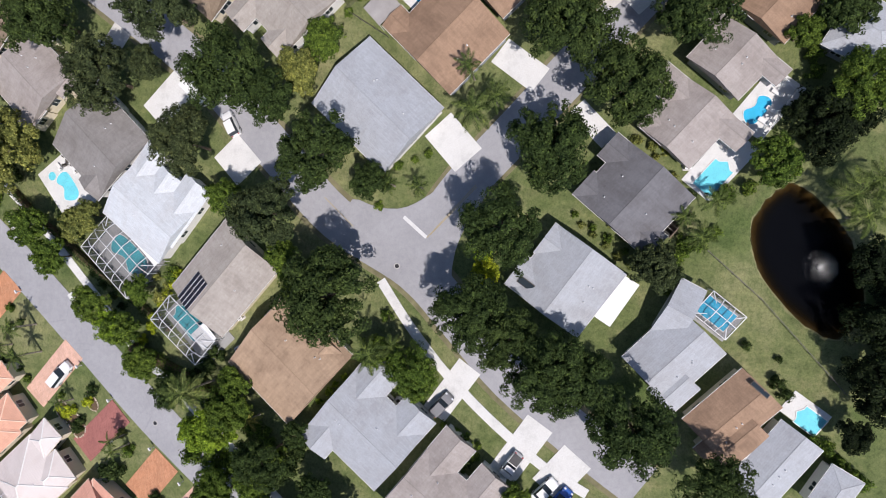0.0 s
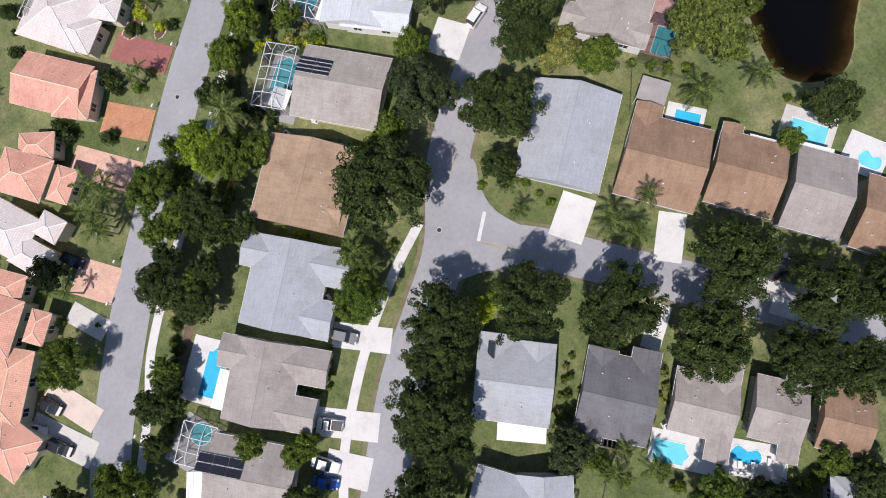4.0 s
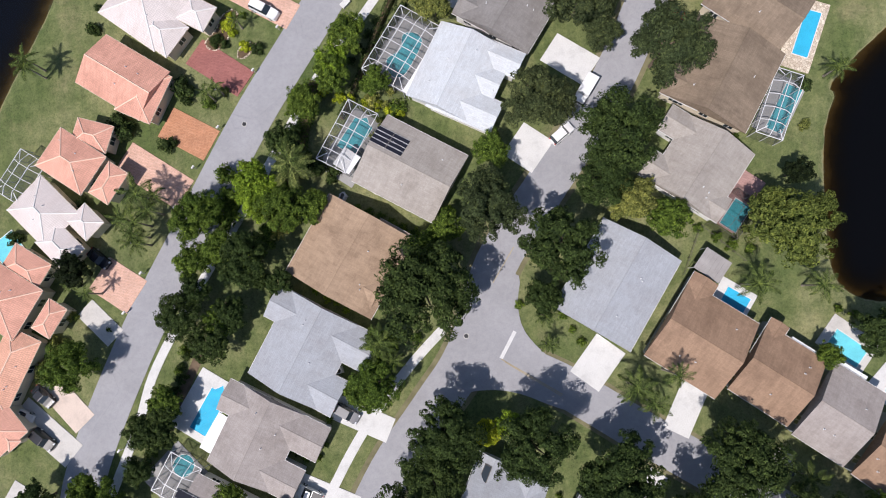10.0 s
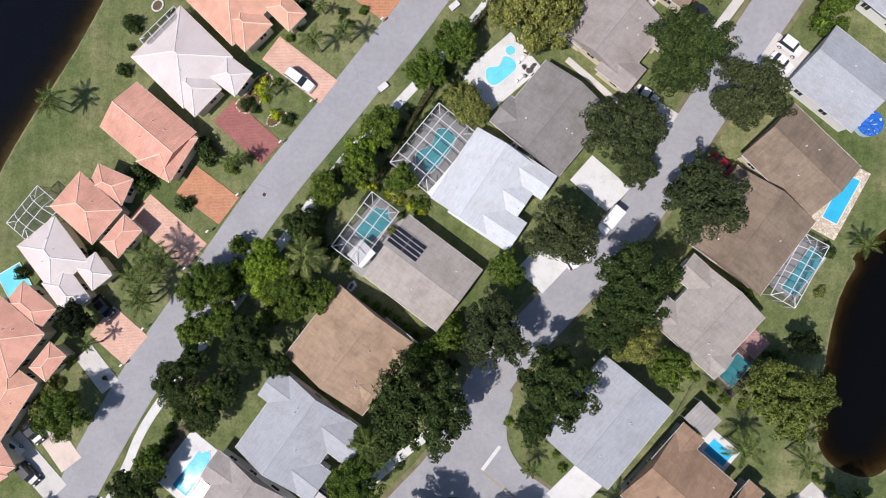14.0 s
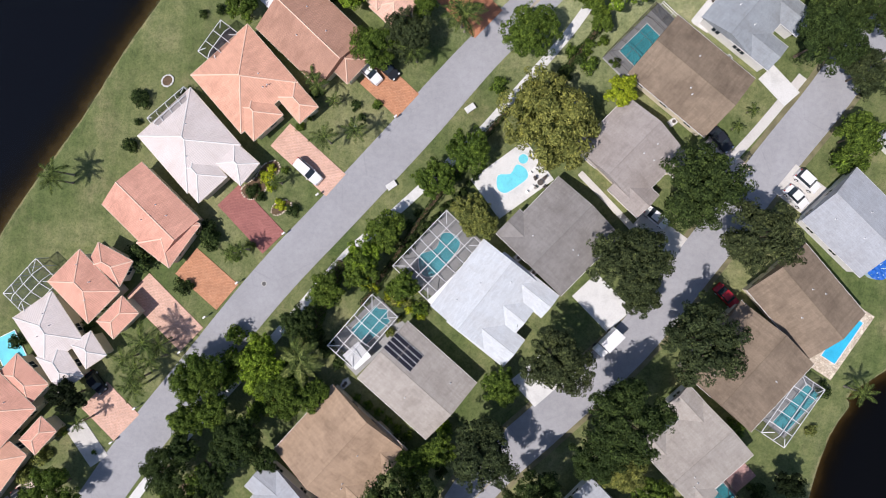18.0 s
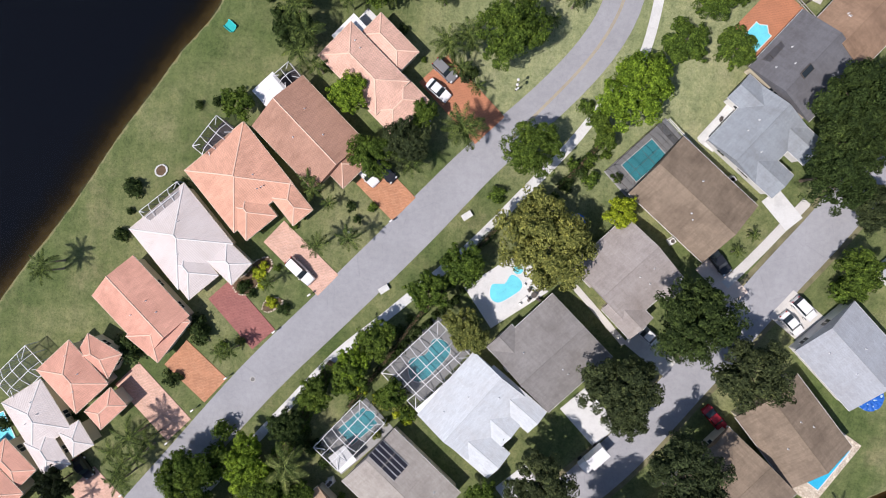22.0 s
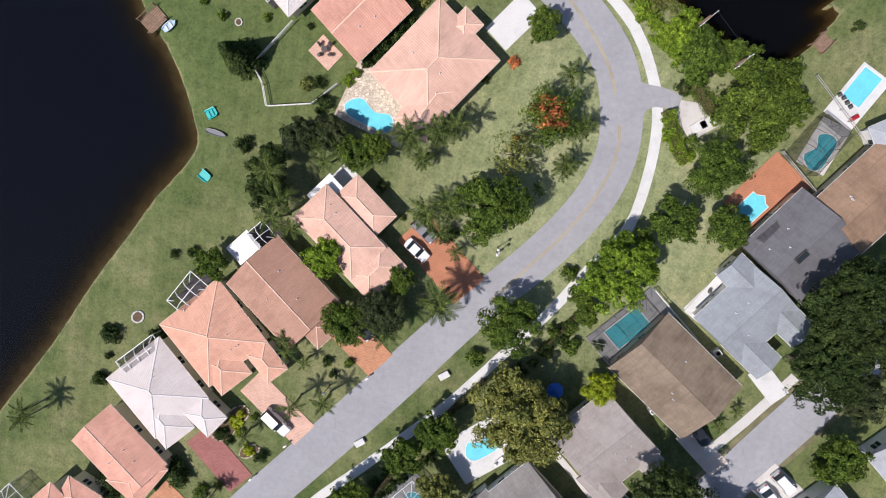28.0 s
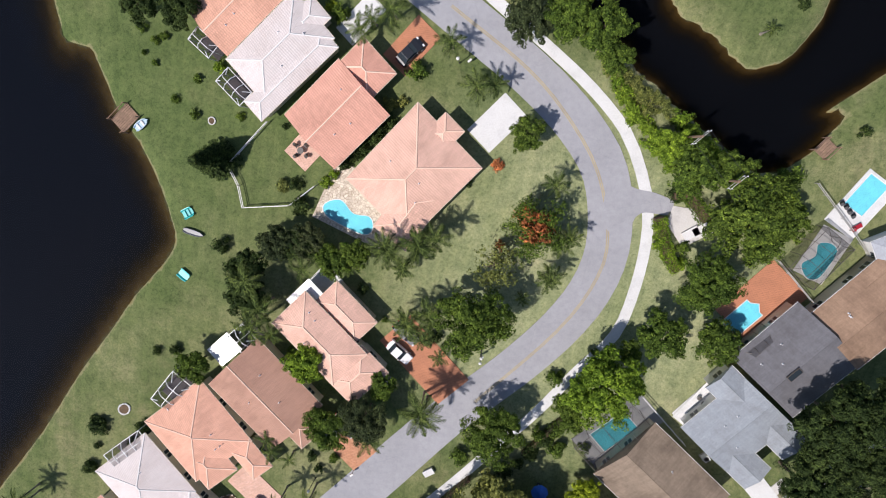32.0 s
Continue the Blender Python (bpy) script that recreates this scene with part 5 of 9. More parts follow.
house('orange tiled house with many hips', -40.76, 52.92, 136.8, [(0.0, 0.0, 12.34, 12.11, 0, 'hip', 0.0), (-4.87, 2.17, 7.03, 6.26, 0, 'hip', -0.01), (-8.37, -3.99, 5.57, 4.01, 0, 'hip', -0.02)], TILE_ORANGE, WALL_CREAM, CAP_PEACH, 2.9, 0.31, 3, 7)
house('white tiled house with many hips', -48.68, 42.42, 137.3, [(0.0, 0.0, 12.21, 11.53, 0, 'hip', 0.0), (-4.64, 2.34, 7.62, 6.25, 0, 'hip', -0.01), (-7.95, -3.42, 5.35, 4.71, -172.6, 'hip', -0.02)], TILE_WHITE, WALL_CREAM, TRIM, 2.9, 0.31, 3, 8)
house('salmon tiled house with a front garage wing', -53.80, 30.55, 141.6, [(0.0, 0.0, 13.08, 9.42, 0, 'gable', 0.0), (-4.58, 0.51, 8.61, 6.59, -82.6, 'hip', -0.01)], TILE_SALMON, WALL_CREAM, CAP_PEACH, 2.9, 0.31, 3, 9)
house('salmon tiled house of three hipped blocks', -63.70, 17.24, -39.6, [(0.2, 0.6, 9.4, 7.4, 0, 'hip', 0.5), (0.43, 5.83, 6.39, 4.65, 17.4, 'hip', 0.09), (7.41, 0.87, 5.95, 3.94, 90, 'hip', 0.08)], TILE_SALMON, WALL_CREAM, CAP_PEACH, 2.9, 0.31, 3, 10)
house('white tiled house beside a small pool', -68.73, 10.06, 129.5, [(0.0, 0.0, 9.42, 7.87, 0, 'hip', 0.0), (-6.13, 1.85, 6.83, 4.95, 0, 'hip', -0.01), (-6.47, -3.68, 4.69, 4.13, 0, 'hip', -0.02)], TILE_WHITE, WALL_CREAM, TRIM, 2.9, 0.31, 3, 11)
house('salmon tiled house with a hipped garage', -75.87, -3.30, -37.3, [(0.0, 0.0, 10.26, 9.17, 0, 'hip', 0.6), (0.14, 6.03, 7.26, 4.94, 0, 'hip', 0.09), (8.11, 1.17, 5.35, 3.58, 90, 'hip', 0.08)], TILE_SALMON, WALL_CREAM, CAP_PEACH, 2.9, 0.31, 3, 12)
house('orange tiled house with a wide hipped roof', -76.2, -14.51, -31.4, [(0.0, 0.0, 12.51, 6.12, 90, 'hip')], TILE_ORANGE, WALL_CREAM, CAP_PEACH, 2.9, 0.31, 3, 13)
house('salmon tiled house with a paved yard', -79.01, -23.07, -55.3, [(0.0, 0.0, 8.53, 7.85, 0, 'hip'), (2.96, 0.97, 3.57, 2.45, 0, 'hip', 0)], TILE_SALMON, WALL_CREAM, CAP_PEACH, 2.9, 0.31, 3, 14)
house('white roofed house beside a blue pool', 50.97, 94.1, -55.8, [(0.0, 0.0, 13.63, 4.37, 0, 'hip')], SH_LIGHT, WALL_WHITE, None, 2.9, 0.29, 3, 15)
house('light grey shingled house with a front garage', 35.86, 70.57, -34.0, [(0.0, 0.0, 10.97, 9.71, 90, 'gable'), (4.32, -3.18, 7.47, 4.61, 0, 'gable', 0.0), (4.32, 3.29, 7.47, 4.39, 0, 'gable', 0.0), (-3.82, 3.18, 6.47, 4.61, 0, 'gable', 0.0)], SH_BLUE, WALL_WHITE, None, 2.9, 0.29, 3, 16)
house('dark grey shingled house with a rear screen porch', 40.85, 81.3, -34.0, [(0.0, 0.0, 11.08, 12.05, 90, 'gable')], SH_DARK, WALL_CREAM, None, 2.9, 0.29, 3, 17)
house('brown shingled house with a white porch', 48.34, 89.98, -34.0, [(0.0, 0.0, 13.39, 10.06, 90, 'gable'), (-3.27, 5.25, 8.89, 3.52, 90, 'gable', 0.0)], SH_BROWN, WALL_CREAM, None, 2.9, 0.29, 3, 18)
house('tan shingled house with a screened pool', 28.17, 59.67, -34.5, [(0.0, 0.0, 15.24, 11.63, 0, 'gable')], SH_TAN, WALL_CREAM, None, 2.9, 0.29, 3, 19)
house('warm grey shingled house with hipped roof', 20.39, 47.60, 51.8, [(0.0, 0.0, 11.05, 12.52, 0, 'gable', 0.0), (-4.41, -4.78, 6.33, 4.81, 90, 'gable', -0.01), (3.21, -4.84, 5.43, 3.68, 90, 'gable', -0.02), (-3.56, 4.46, 5.07, 4.41, 90, 'gable', -0.03)], SH_GREY, WALL_CREAM, None, 2.9, 0.29, 3, 20)
house('dark grey shingled house beside a white pool deck', 10.99, 33.34, -38.2, [(0.0, 0.0, 13.06, 13.19, 90, 'gable'), (-4.09, -3.92, 6.61, 5.22, 0, 'gable', 0.0), (3.79, 3.92, 6.01, 5.22, 0, 'gable', 0.0)], SH_MID, WALL_WHITE, None, 2.9, 0.29, 3, 21)
house('white roofed house with a large screened pool', 0.43, 23.10, 57.4, [(0.0, 0.0, 13.41, 11.07, 0, 'gable', 0.0), (4.89, -3.64, 10.93, 4.4, 90, 'gable', -0.01), (-4.31, -3.62, 11.3, 5.41, -90, 'gable', -0.02), (0.55, -4.9, 5.2, 4.8, 90, 'gable', -0.05)], SH_WHITE, WALL_WHITE, None, 2.9, 0.29, 3, 22)
house('warm grey shingled house with roof solar panels', -8.72, 8.58, -35.6, [(0.0, 0.0, 14.55, 12.02, 0, 'gable')], SH_WARM, WALL_CREAM, None, 2.9, 0.29, 3, 23)
house('sand-brown shingled house between hedges', -19.71, -3.81, 53.6, [(0.0, 0.0, 14.01, 15.57, 0, 'gable', 0.0), (-3.13, -3.86, 6.17, 6.79, 90, 'gable', -0.01), (4.49, -4.53, 6.52, 5.84, 90, 'gable', -0.02)], SH_SAND, WALL_CREAM, None, 2.9, 0.29, 3, 24)
house('light grey shingled house with a back lawn', -28.54, -17.29, -34.3, [(0.0, 0.0, 14.25, 12.29, 90, 'gable'), (4.59, -4.13, 7.71, 5.99, 0, 'gable', 0.0), (5.34, 4.06, 9.21, 6.13, 0, 'gable', 0.0), (-4.44, 4.42, 7.41, 5.42, 0, 'gable', 0.0)], SH_LIGHT, WALL_WHITE, None, 2.9, 0.29, 3, 25)
house('grey shingled house with a blue pool', -37.3, -29.66, -32.3, [(0.0, 0.0, 12.67, 10.88, 90, 'gable'), (4.85, -3.67, 8.39, 5.32, 0, 'gable', 0.0), (5.25, 3.55, 9.19, 5.58, 0, 'gable', 0.0), (-4.15, 3.8, 6.99, 5.07, 0, 'gable', 0.0)], SH_GREY, WALL_WHITE, None, 2.9, 0.29, 3, 26)
house('grey shingled house with solar panels and a screened pool', -43.95, -41.96, -32.0, [(0.0, 0.0, 13.6, 10.89, 0, 'gable')], SH_GREY, WALL_WHITE, None, 2.9, 0.29, 3, 27)
house('grey shingled house with a pool cage and a palm hedge', -48.42, -52.03, -32.0, [(0.0, 0.0, 13.6, 10.89, 0, 'gable')], SH_GREY, WALL_WHITE, None, 2.9, 0.29, 3, 77)
house('light blue-grey shingled house with white gable walls', 55.29, 40.03, -39.2, [(0.0, 0.0, 12.32, 11.3, 0, 'gable')], SH_LIGHT, WALL_WHITE, None, 2.9, 0.29, 3, 28)
house('blue-grey ribbed roof house behind the white gables', 65.4, 53.7, -39.2, [(0.0, 0.0, 12.32, 11.3, 0, 'gable')], SH_LIGHT, WALL_WHITE, None, 2.9, 0.29, 3, 78)
house('tan shingled house with a narrow rear pool', 48.97, 27.27, -44.2, [(0.0, 0.0, 13.9, 11.3, 0, 'gable')], SH_TAN, WALL_CREAM, None, 2.9, 0.29, 3, 29)
house('tan shingled house with a small screened pool', 41.35, 16.38, -35.6, [(0.0, 0.0, 14.09, 14.17, 90, 'gable'), (-4.17, 3.88, 6.64, 6.34, 0, 'gable', 0.0), (-4.07, -4.23, 6.44, 5.64, 0, 'gable', 0.0)], SH_TAN, WALL_CREAM, None, 2.9, 0.29, 3, 30)
house('warm grey shingled house beside a big rounded tree', 35.5, 2.37, -41.5, [(0.0, 0.0, 12.2, 11.43, 90, 'gable'), (-4.7, 3.78, 8.03, 4.63, 0, 'gable', 0.0), (-4.0, -3.78, 6.63, 4.63, 0, 'gable', 0.0), (3.6, -3.96, 5.83, 4.27, 0, 'gable', 0.0)], SH_WARM, WALL_WHITE, None, 2.9, 0.29, 3, 31)
house('light grey shingled corner house with a white driveway', 20.17, -13.59, -38.0, [(0.0, 0.0, 15.79, 13.17, 90, 'gable')], SH_LIGHT, WALL_WHITE, None, 2.9, 0.29, 3, 32)
house('brown shingled house with a small blue pool', 31.13, -23.35, -39.9, [(0.0, 0.0, 11.88, 13.0, 0, 'gable'), (-3.92, 4.54, 7.52, 4.04, 90, 'gable', 0.0)], SH_BROWN, WALL_GREY, None, 2.9, 0.29, 3, 33)
house('brown shingled two-part house', 41.01, -29.8, -40.7, [(0.0, 0.0, 9.83, 11.33, 0, 'gable'), (-3.44, 3.77, 6.19, 2.95, 90, 'gable', 0.0)], SH_BROWN, WALL_GREY, None, 2.9, 0.29, 3, 34)
house('grey shingled house with pale siding', 48.65, -36.4, -40.9, [(0.0, 0.0, 8.27, 12.4, 0, 'gable')], SH_GREY, WALL_GREY, None, 2.9, 0.29, 3, 35)
house('brown shingled house at the end of the row', 54.57, -42.74, -43.4, [(0.0, 0.0, 5.84, 11.14, 0, 'gable')], SH_BROWN, WALL_GREY, None, 2.9, 0.29, 3, 36)
house('light grey house with a white corrugated porch roof', -2.66, -44.85, -29.9, [(0.0, 0.85, 11.23, 11.7, 0, 'gable'), (-3.03, 4.21, 6.8, 5.16, 90, 'gable', 0.0), (3.03, 3.91, 6.2, 5.16, 90, 'gable', 0.0)], SH_LIGHT, WALL_WHITE, None, 2.9, 0.29, 3, 37)
house('dark grey shingled house among oaks', 10.36, -51.59, -35.6, [(0.0, 0.0, 10.25, 11.91, 0, 'gable'), (-2.97, 3.58, 5.74, 4.31, 90, 'gable', 0.0), (3.08, 4.13, 6.84, 4.1, 90, 'gable', 0.0), (-3.08, -3.83, 6.24, 4.1, 90, 'gable', 0.0)], SH_DARK, WALL_GREY, None, 2.9, 0.29, 3, 38)
house('grey shingled house with a pool terrace', 20.79, -57.27, -36.0, [(0.0, 0.0, 8.8, 8.58, 0, 'gable'), (2.29, 4.1, 7.18, 4.22, 90, 'gable', 0.0), (2.73, -3.8, 6.58, 3.34, 90, 'gable', 0.0), (-2.64, 2.65, 4.28, 3.52, 90, 'gable', 0.0)], SH_GREY, WALL_GREY, None, 2.9, 0.29, 3, 39)
house('grey shingled house with a bright blue pool', 29.69, -61.61, -36.7, [(0.0, 0.0, 7.06, 8.82, 0, 'gable'), (1.94, 3.37, 5.68, 3.18, 90, 'gable', 0.0), (2.12, -3.57, 6.08, 2.82, 90, 'gable', 0.0)], SH_GREY, WALL_GREY, None, 2.9, 0.29, 3, 40)
house('brown shingled house with a porch', 37.14, -66.01, -36.3, [(0.0, 0.0, 6.73, 8.93, 0, 'gable'), (-1.85, 2.75, 4.43, 3.03, 90, 'gable', 0.0)], SH_BROWN, WALL_GREY, None, 2.9, 0.29, 3, 41)
house('light grey house with a screened pool by the pond', -10.46, -59.27, -38.0, [(0.0, 0.0, 10.14, 8.84, 0, 'gable', 0.0), (4.72, 3.81, 3.71, 8.31, 105.6, 'gable', -0.01), (-3.23, -3.32, 5.13, 4.59, 0, 'gable', -0.02)], SH_LIGHT, WALL_WHITE, None, 2.9, 0.29, 3, 42)
house('brown shingled house with worn ridge', -17.08, -67.51, -38.9, [(0.0, 0.0, 10.47, 7.1, 0, 'gable', 0.0), (-2.79, -2.82, 8.39, 5.1, 0, 'gable', -0.01)], SH_BROWN, WALL_CREAM, None, 2.9, 0.29, 3, 43)
house('light grey house with a bright aqua pool', -23.13, -73.50, -30.6, [(0.0, 0.0, 11.05, 6.28, 0, 'gable', 0.0)], SH_LIGHT, WALL_WHITE, None, 2.9, 0.29, 3, 44)
house('light grey house by the hedge', -25.41, -80.90, -24.2, [(0.0, 0.0, 6.6, 4.4, 0, 'hip', 0.0)], SH_LIGHT, WALL_WHITE, None, 2.9, 0.29, 3, 45)
house('blue-grey shingled house across the pond', 33.62, -77.46, -115.8, [(0.0, 0.0, 8.74, 7.77, 0, 'hip')], SH_LIGHT, WALL_GREY, None, 2.9, 0.29, 3, 46)
drive('dark red paved driveway to the avenue', -38.68, 31.08, -40.6, 10.9, 5.06, PAVE_RED, 0.03, 'driveway')
drive('orange paved driveway to the avenue', -45.04, 20.48, -35.1, 9.11, 5.6, PAVE_ORANGE, 0.03, 'driveway')
drive('pink paved driveway to the avenue', -51.53, 14.28, -39.1, 12.75, 5.56, PAVE_PINK, 0.03, 'driveway')
drive('pink paved driveway with a parked van', -30.24, 41.57, -36.3, 12.34, 4.83, PAVE_PINK, 0.03, 'driveway')
drive('orange paved driveway with two parked cars', -18.23, 54.35, -37.2, 8.35, 5.23, PAVE_ORANGE, 0.03, 'driveway')
drive('pink paved driveway by the shrubs', -59.12, -3.14, -38.7, 7.75, 6.24, PAVE_PINK, 0.03, 'driveway')
drive('pale concrete driveway beside the lawn', -62.6, -8.89, -49.5, 7.43, 3.62, CONCRETE, 0.03, 'driveway')
drive('tan paved driveway with parked cars', -69.43, -20.68, -51.7, 10.34, 4.18, PINK_CONC, 0.03, 'driveway')
drive('white concrete driveway to the avenue', -72.73, -25.24, -45.2, 12.15, 4.47, CONCRETE, 0.03, 'driveway')
drive('terracotta paved driveway to the avenue', -8.42, 70.12, -39.1, 13.08, 6.2, PAVE_TERRA, 0.03, 'driveway')
drive('white concrete driveway of the peach house', -4.0, 105.66, -37.1, 4.34, 7.0, WHITE_DRIVE, 0.03, 'driveway')
drive('terracotta paved driveway with a dark car', -17.06, 113.76, -35.6, 4.14, 6.92, PAVE_TERRA, 0.03, 'driveway')
drive('white concrete driveway between the houses', -24.35, 116.16, -37.7, 3.25, 6.53, WHITE_DRIVE, 0.03, 'driveway')
drive('bright white concrete driveway', 16.14, -25.22, -43.4, 5.29, 7.23, WHITE_DRIVE, 0.03, 'driveway')
drive('bright white concrete driveway with a palm', 28.11, -33.88, -32.3, 4.15, 7.59, WHITE_DRIVE, 0.03, 'driveway')
drive('pale concrete driveway of the tan house', 35.86, 48.21, -37.9, 8.12, 3.49, PINK_CONC, 0.03, 'driveway')
drive('white concrete driveway before the garage wing', 42.91, 60.43, -41.6, 5.92, 3.16, WHITE_DRIVE, 0.05, 'driveway')
drive('pale concrete driveway with white cars', 48.45, 44.19, -32.7, 7.34, 5.47, CONCRETE, 0.03, 'driveway')
drive('white concrete forecourt', 19.28, 23.55, -40.3, 8.07, 5.38, WHITE_DRIVE, 0.03, 'driveway')
drive('white concrete driveway under the oak', 10.41, 9.95, -42.1, 5.7, 6.26, WHITE_DRIVE, 0.03, 'driveway')
drive('white concrete drive along the mauve house', 27.05, 35.61, -31.3, 8.15, 3.78, CONCRETE, 0.03, 'driveway')
drive('pale concrete driveway by the oak', -21.25, -29.31, -29.7, 9.42, 3.98, WHITE_DRIVE, 0.03, 'driveway')
drive('white concrete driveway with a parked pickup', -28.27, -40.64, -28.3, 9.81, 4.4, WHITE_DRIVE, 0.03, 'driveway')
drive('white concrete driveway with two cars', -30.77, -46.87, -124.1, 4.98, 7.11, WHITE_DRIVE, 0.03, 'driveway')
drive('white concrete driveway among oaks', 20.42, -45.18, -41.8, 2.88, 6.93, WHITE_DRIVE, 0.03, 'driveway')
drive('pale concrete driveway behind the oaks', 39.63, -44.1, -42.2, 2.53, 6.72, CONCRETE, 0.03, 'driveway')
drive('white concrete walk in the shade', 39.97, -51.45, -42.9, 8.37, 2.68, WHITE_DRIVE, 0.034, 'driveway')
tagged(part("pavement_pad", slab([(21.3, 98.7), (24.1, 98.7), (27.3, 96.1), (23.9, 93.3), (21.1, 96.2)], -0.3, 0.05), CONCRETE, None), "pale concrete pad by the lake path", "pavement", kind="structure")
tagged(part("pavement_spur", slab(smooth_outline([(12.4, 102.4), (15.4, 100.3), (18.6, 100.0), (21.3, 99.2), (20.9, 97.4), (18.0, 97.2), (16.8, 96.3), (15.8, 93.4), (12.6, 95.0)], 0.8), -0.3, 0.037), ASPHALT, None), "flared asphalt spur from the avenue to the pad", "pavement", kind="structure")
drive('white concrete patio with garden furniture', 31.54, 71.63, -32.9, 3.01, 7.34, WHITE_DRIVE, 0.04, 'patio_slab')
drive('pale concrete driveway at the avenue bend', -75.3, -37.37, -35.2, 11.22, 4.92, CONCRETE, 0.03, 'driveway')
road("verge_bare_earth", "strip of bare brown earth behind the hedge", [(-40.9, -8.7), (-45.3, -14.3), (-48.6, -19.8), (-51.7, -24.8)], 1.5, -0.03, EARTH)
SIDEWALK = [(-67.2, -47.7), (-65.0, -41.0), (-57.6, -26.2), (-54.3, -18.2), (-47.6, -8.0), (-36.6, 6.8), (-29.6, 16.7), (-22.5, 26.7), (-15.7, 34.0), (-9.4, 41.0), (-3.3, 48.0), (3.0, 56.6), (9.3, 65.4), (13.4, 72.4), (17.8, 79.4), (19.0, 86.5), (19.0, 93.0), (18.2, 97.6), (16.2, 102.4), (12.9, 107.4), (7.8, 111.8), (2.0, 115.6), (-5.1, 119.8), (-13.5, 124.9)]
road("pavement_path", "pale concrete footpath along the avenue", SIDEWALK, 1.5, 0.03, WHITE_DRIVE)
road("pavement_walk", "pale concrete sidewalk along the street", [(-6.0, -16.3), (-12.0, -21.3), (-17.7, -26.9), (-22.5, -32.6), (-26.7, -38.5), (-30.5, -44.6), (-33.1, -50.8)], 1.5, 0.042, WHITE_DRIVE)
road("pavement_walk_north", "pale concrete sidewalk before the tan house", [(36.4, 47.6), (40.8, 53.7), (46.4, 62.2)], 1.5, 0.042, CONCRETE)
road("pavement_side_path", "narrow pale concrete path between two houses", [(13.6, 43.8), (18.1, 40.0), (22.7, 36.0)], 1.0, 0.02, CONCRETE)
painted('white stop line across the side street', 2.81, -20.81, -125.3, 4.75, 0.55, LINE_WHITE, 0.032)
painted('yellow centre line of the side street', 5.74, -26.1, -37.1, 10.86, 0.14, LINE_YELLOW, 0.032)
painted('yellow centre line of the side street', 5.86, -26.45, -38.2, 10.1, 0.14, LINE_YELLOW, 0.032)
painted('faded yellow line on the street', 3.83, -8.3, -128.0, 6.6, 0.14, LINE_YELLOW, 0.032)
for side in (-0.12, 0.12):
    tagged(part("road_marking", ribbon([(0.1, 65.1), (9.7, 78.3), (13.6, 87.1), (13.7, 93.4), (10.7, 101.2), (5.8, 107.3), (-1.1, 113.1), (-12.6, 119.5)], 0.13, -0.01, 0.012, shift=side), LINE_YELLOW, None), "faded double yellow centre line on the avenue", "road marking", kind="structure")
manhole(-35.46, 20.72)
manhole(-3.49, -18.62)
pool('bright blue curved pool beside the peach house', -22.56, 89.45, -16.8, 7.74, 3.31, 'kidney', POOL_AQUA, deck=STONE_DECK, dl=10.99, dw=9.11, dx=0.69, dy=2.17, rim=TRIM)
pool('light blue pool on a terracotta deck', 34.28, 85.41, 55.5, 5.0, 3.0, 'roman', POOL_AQUA, deck=PAVE_TERRA, dl=10.0, dw=7.2, dx=2.91, dy=-0.18, rim=TRIM)
pool('teal free-form pool under a dark screen', 41.61, 94.77, 72.2, 5.3, 3.3, 'kidney', POOL_TEAL, deck=CONCRETE, dl=7.03, dw=4.34, dx=0.90, dy=-0.04, rim=TRIM)
pool('light blue rectangular pool on a white deck', 44.91, 104.24, 63.5, 4.7, 2.9, 'rect', POOL_AQUA, deck=WHITE_DRIVE, dl=8.2, dw=4.7, dx=-1.3, dy=-0.36, rim=TRIM)
pool('teal rectangular pool under a screen', 20.93, 64.84, 50.1, 6.0, 3.4, 'rect', POOL_TEAL, deck=SCREEN_SHADED_DECK, dl=12.36, dw=5.89, dx=0.49, dy=-0.18, rim=TRIM)
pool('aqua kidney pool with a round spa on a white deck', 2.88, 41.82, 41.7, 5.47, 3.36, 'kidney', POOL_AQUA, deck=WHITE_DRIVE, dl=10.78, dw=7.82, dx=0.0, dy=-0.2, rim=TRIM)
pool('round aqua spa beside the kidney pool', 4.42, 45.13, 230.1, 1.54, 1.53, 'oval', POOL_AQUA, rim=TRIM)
pool('teal free-form pool under a white cage', -7.53, 28.52, 55.0, 8.2, 4.2, 'kidney', POOL_TEAL, deck=SCREEN_SHADED_DECK, dl=12.07, dw=7.95, dx=0.20, dy=0.04, rim=TRIM)
pool('teal pool under a white cage by the solar panels', -17.00, 16.21, 50.0, 6.6, 3.4, 'roman', POOL_TEAL, deck=SCREEN_SHADED_DECK, dl=11.66, dw=6.88, dx=-2.04, dy=-0.84, rim=TRIM)
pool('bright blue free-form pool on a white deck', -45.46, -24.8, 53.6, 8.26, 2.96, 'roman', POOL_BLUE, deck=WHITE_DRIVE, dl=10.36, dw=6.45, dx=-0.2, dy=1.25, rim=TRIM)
pool('teal oval pool under a white cage', -50.59, -33.08, 39.2, 3.5, 3.35, 'oval', POOL_TEAL, deck=SCREEN_SHADED_DECK, dl=8.14, dw=7.15, dx=-2.05, dy=-0.07, rim=TRIM)
pool('light teal pool under the white cage by the hedge', -56.42, -46.21, 49.5, 4.03, 1.97, 'roman', POOL_TEAL, deck=SCREEN_SHADED_DECK, dl=6.24, dw=4.7, dx=-0.4, dy=0.05, rim=TRIM)
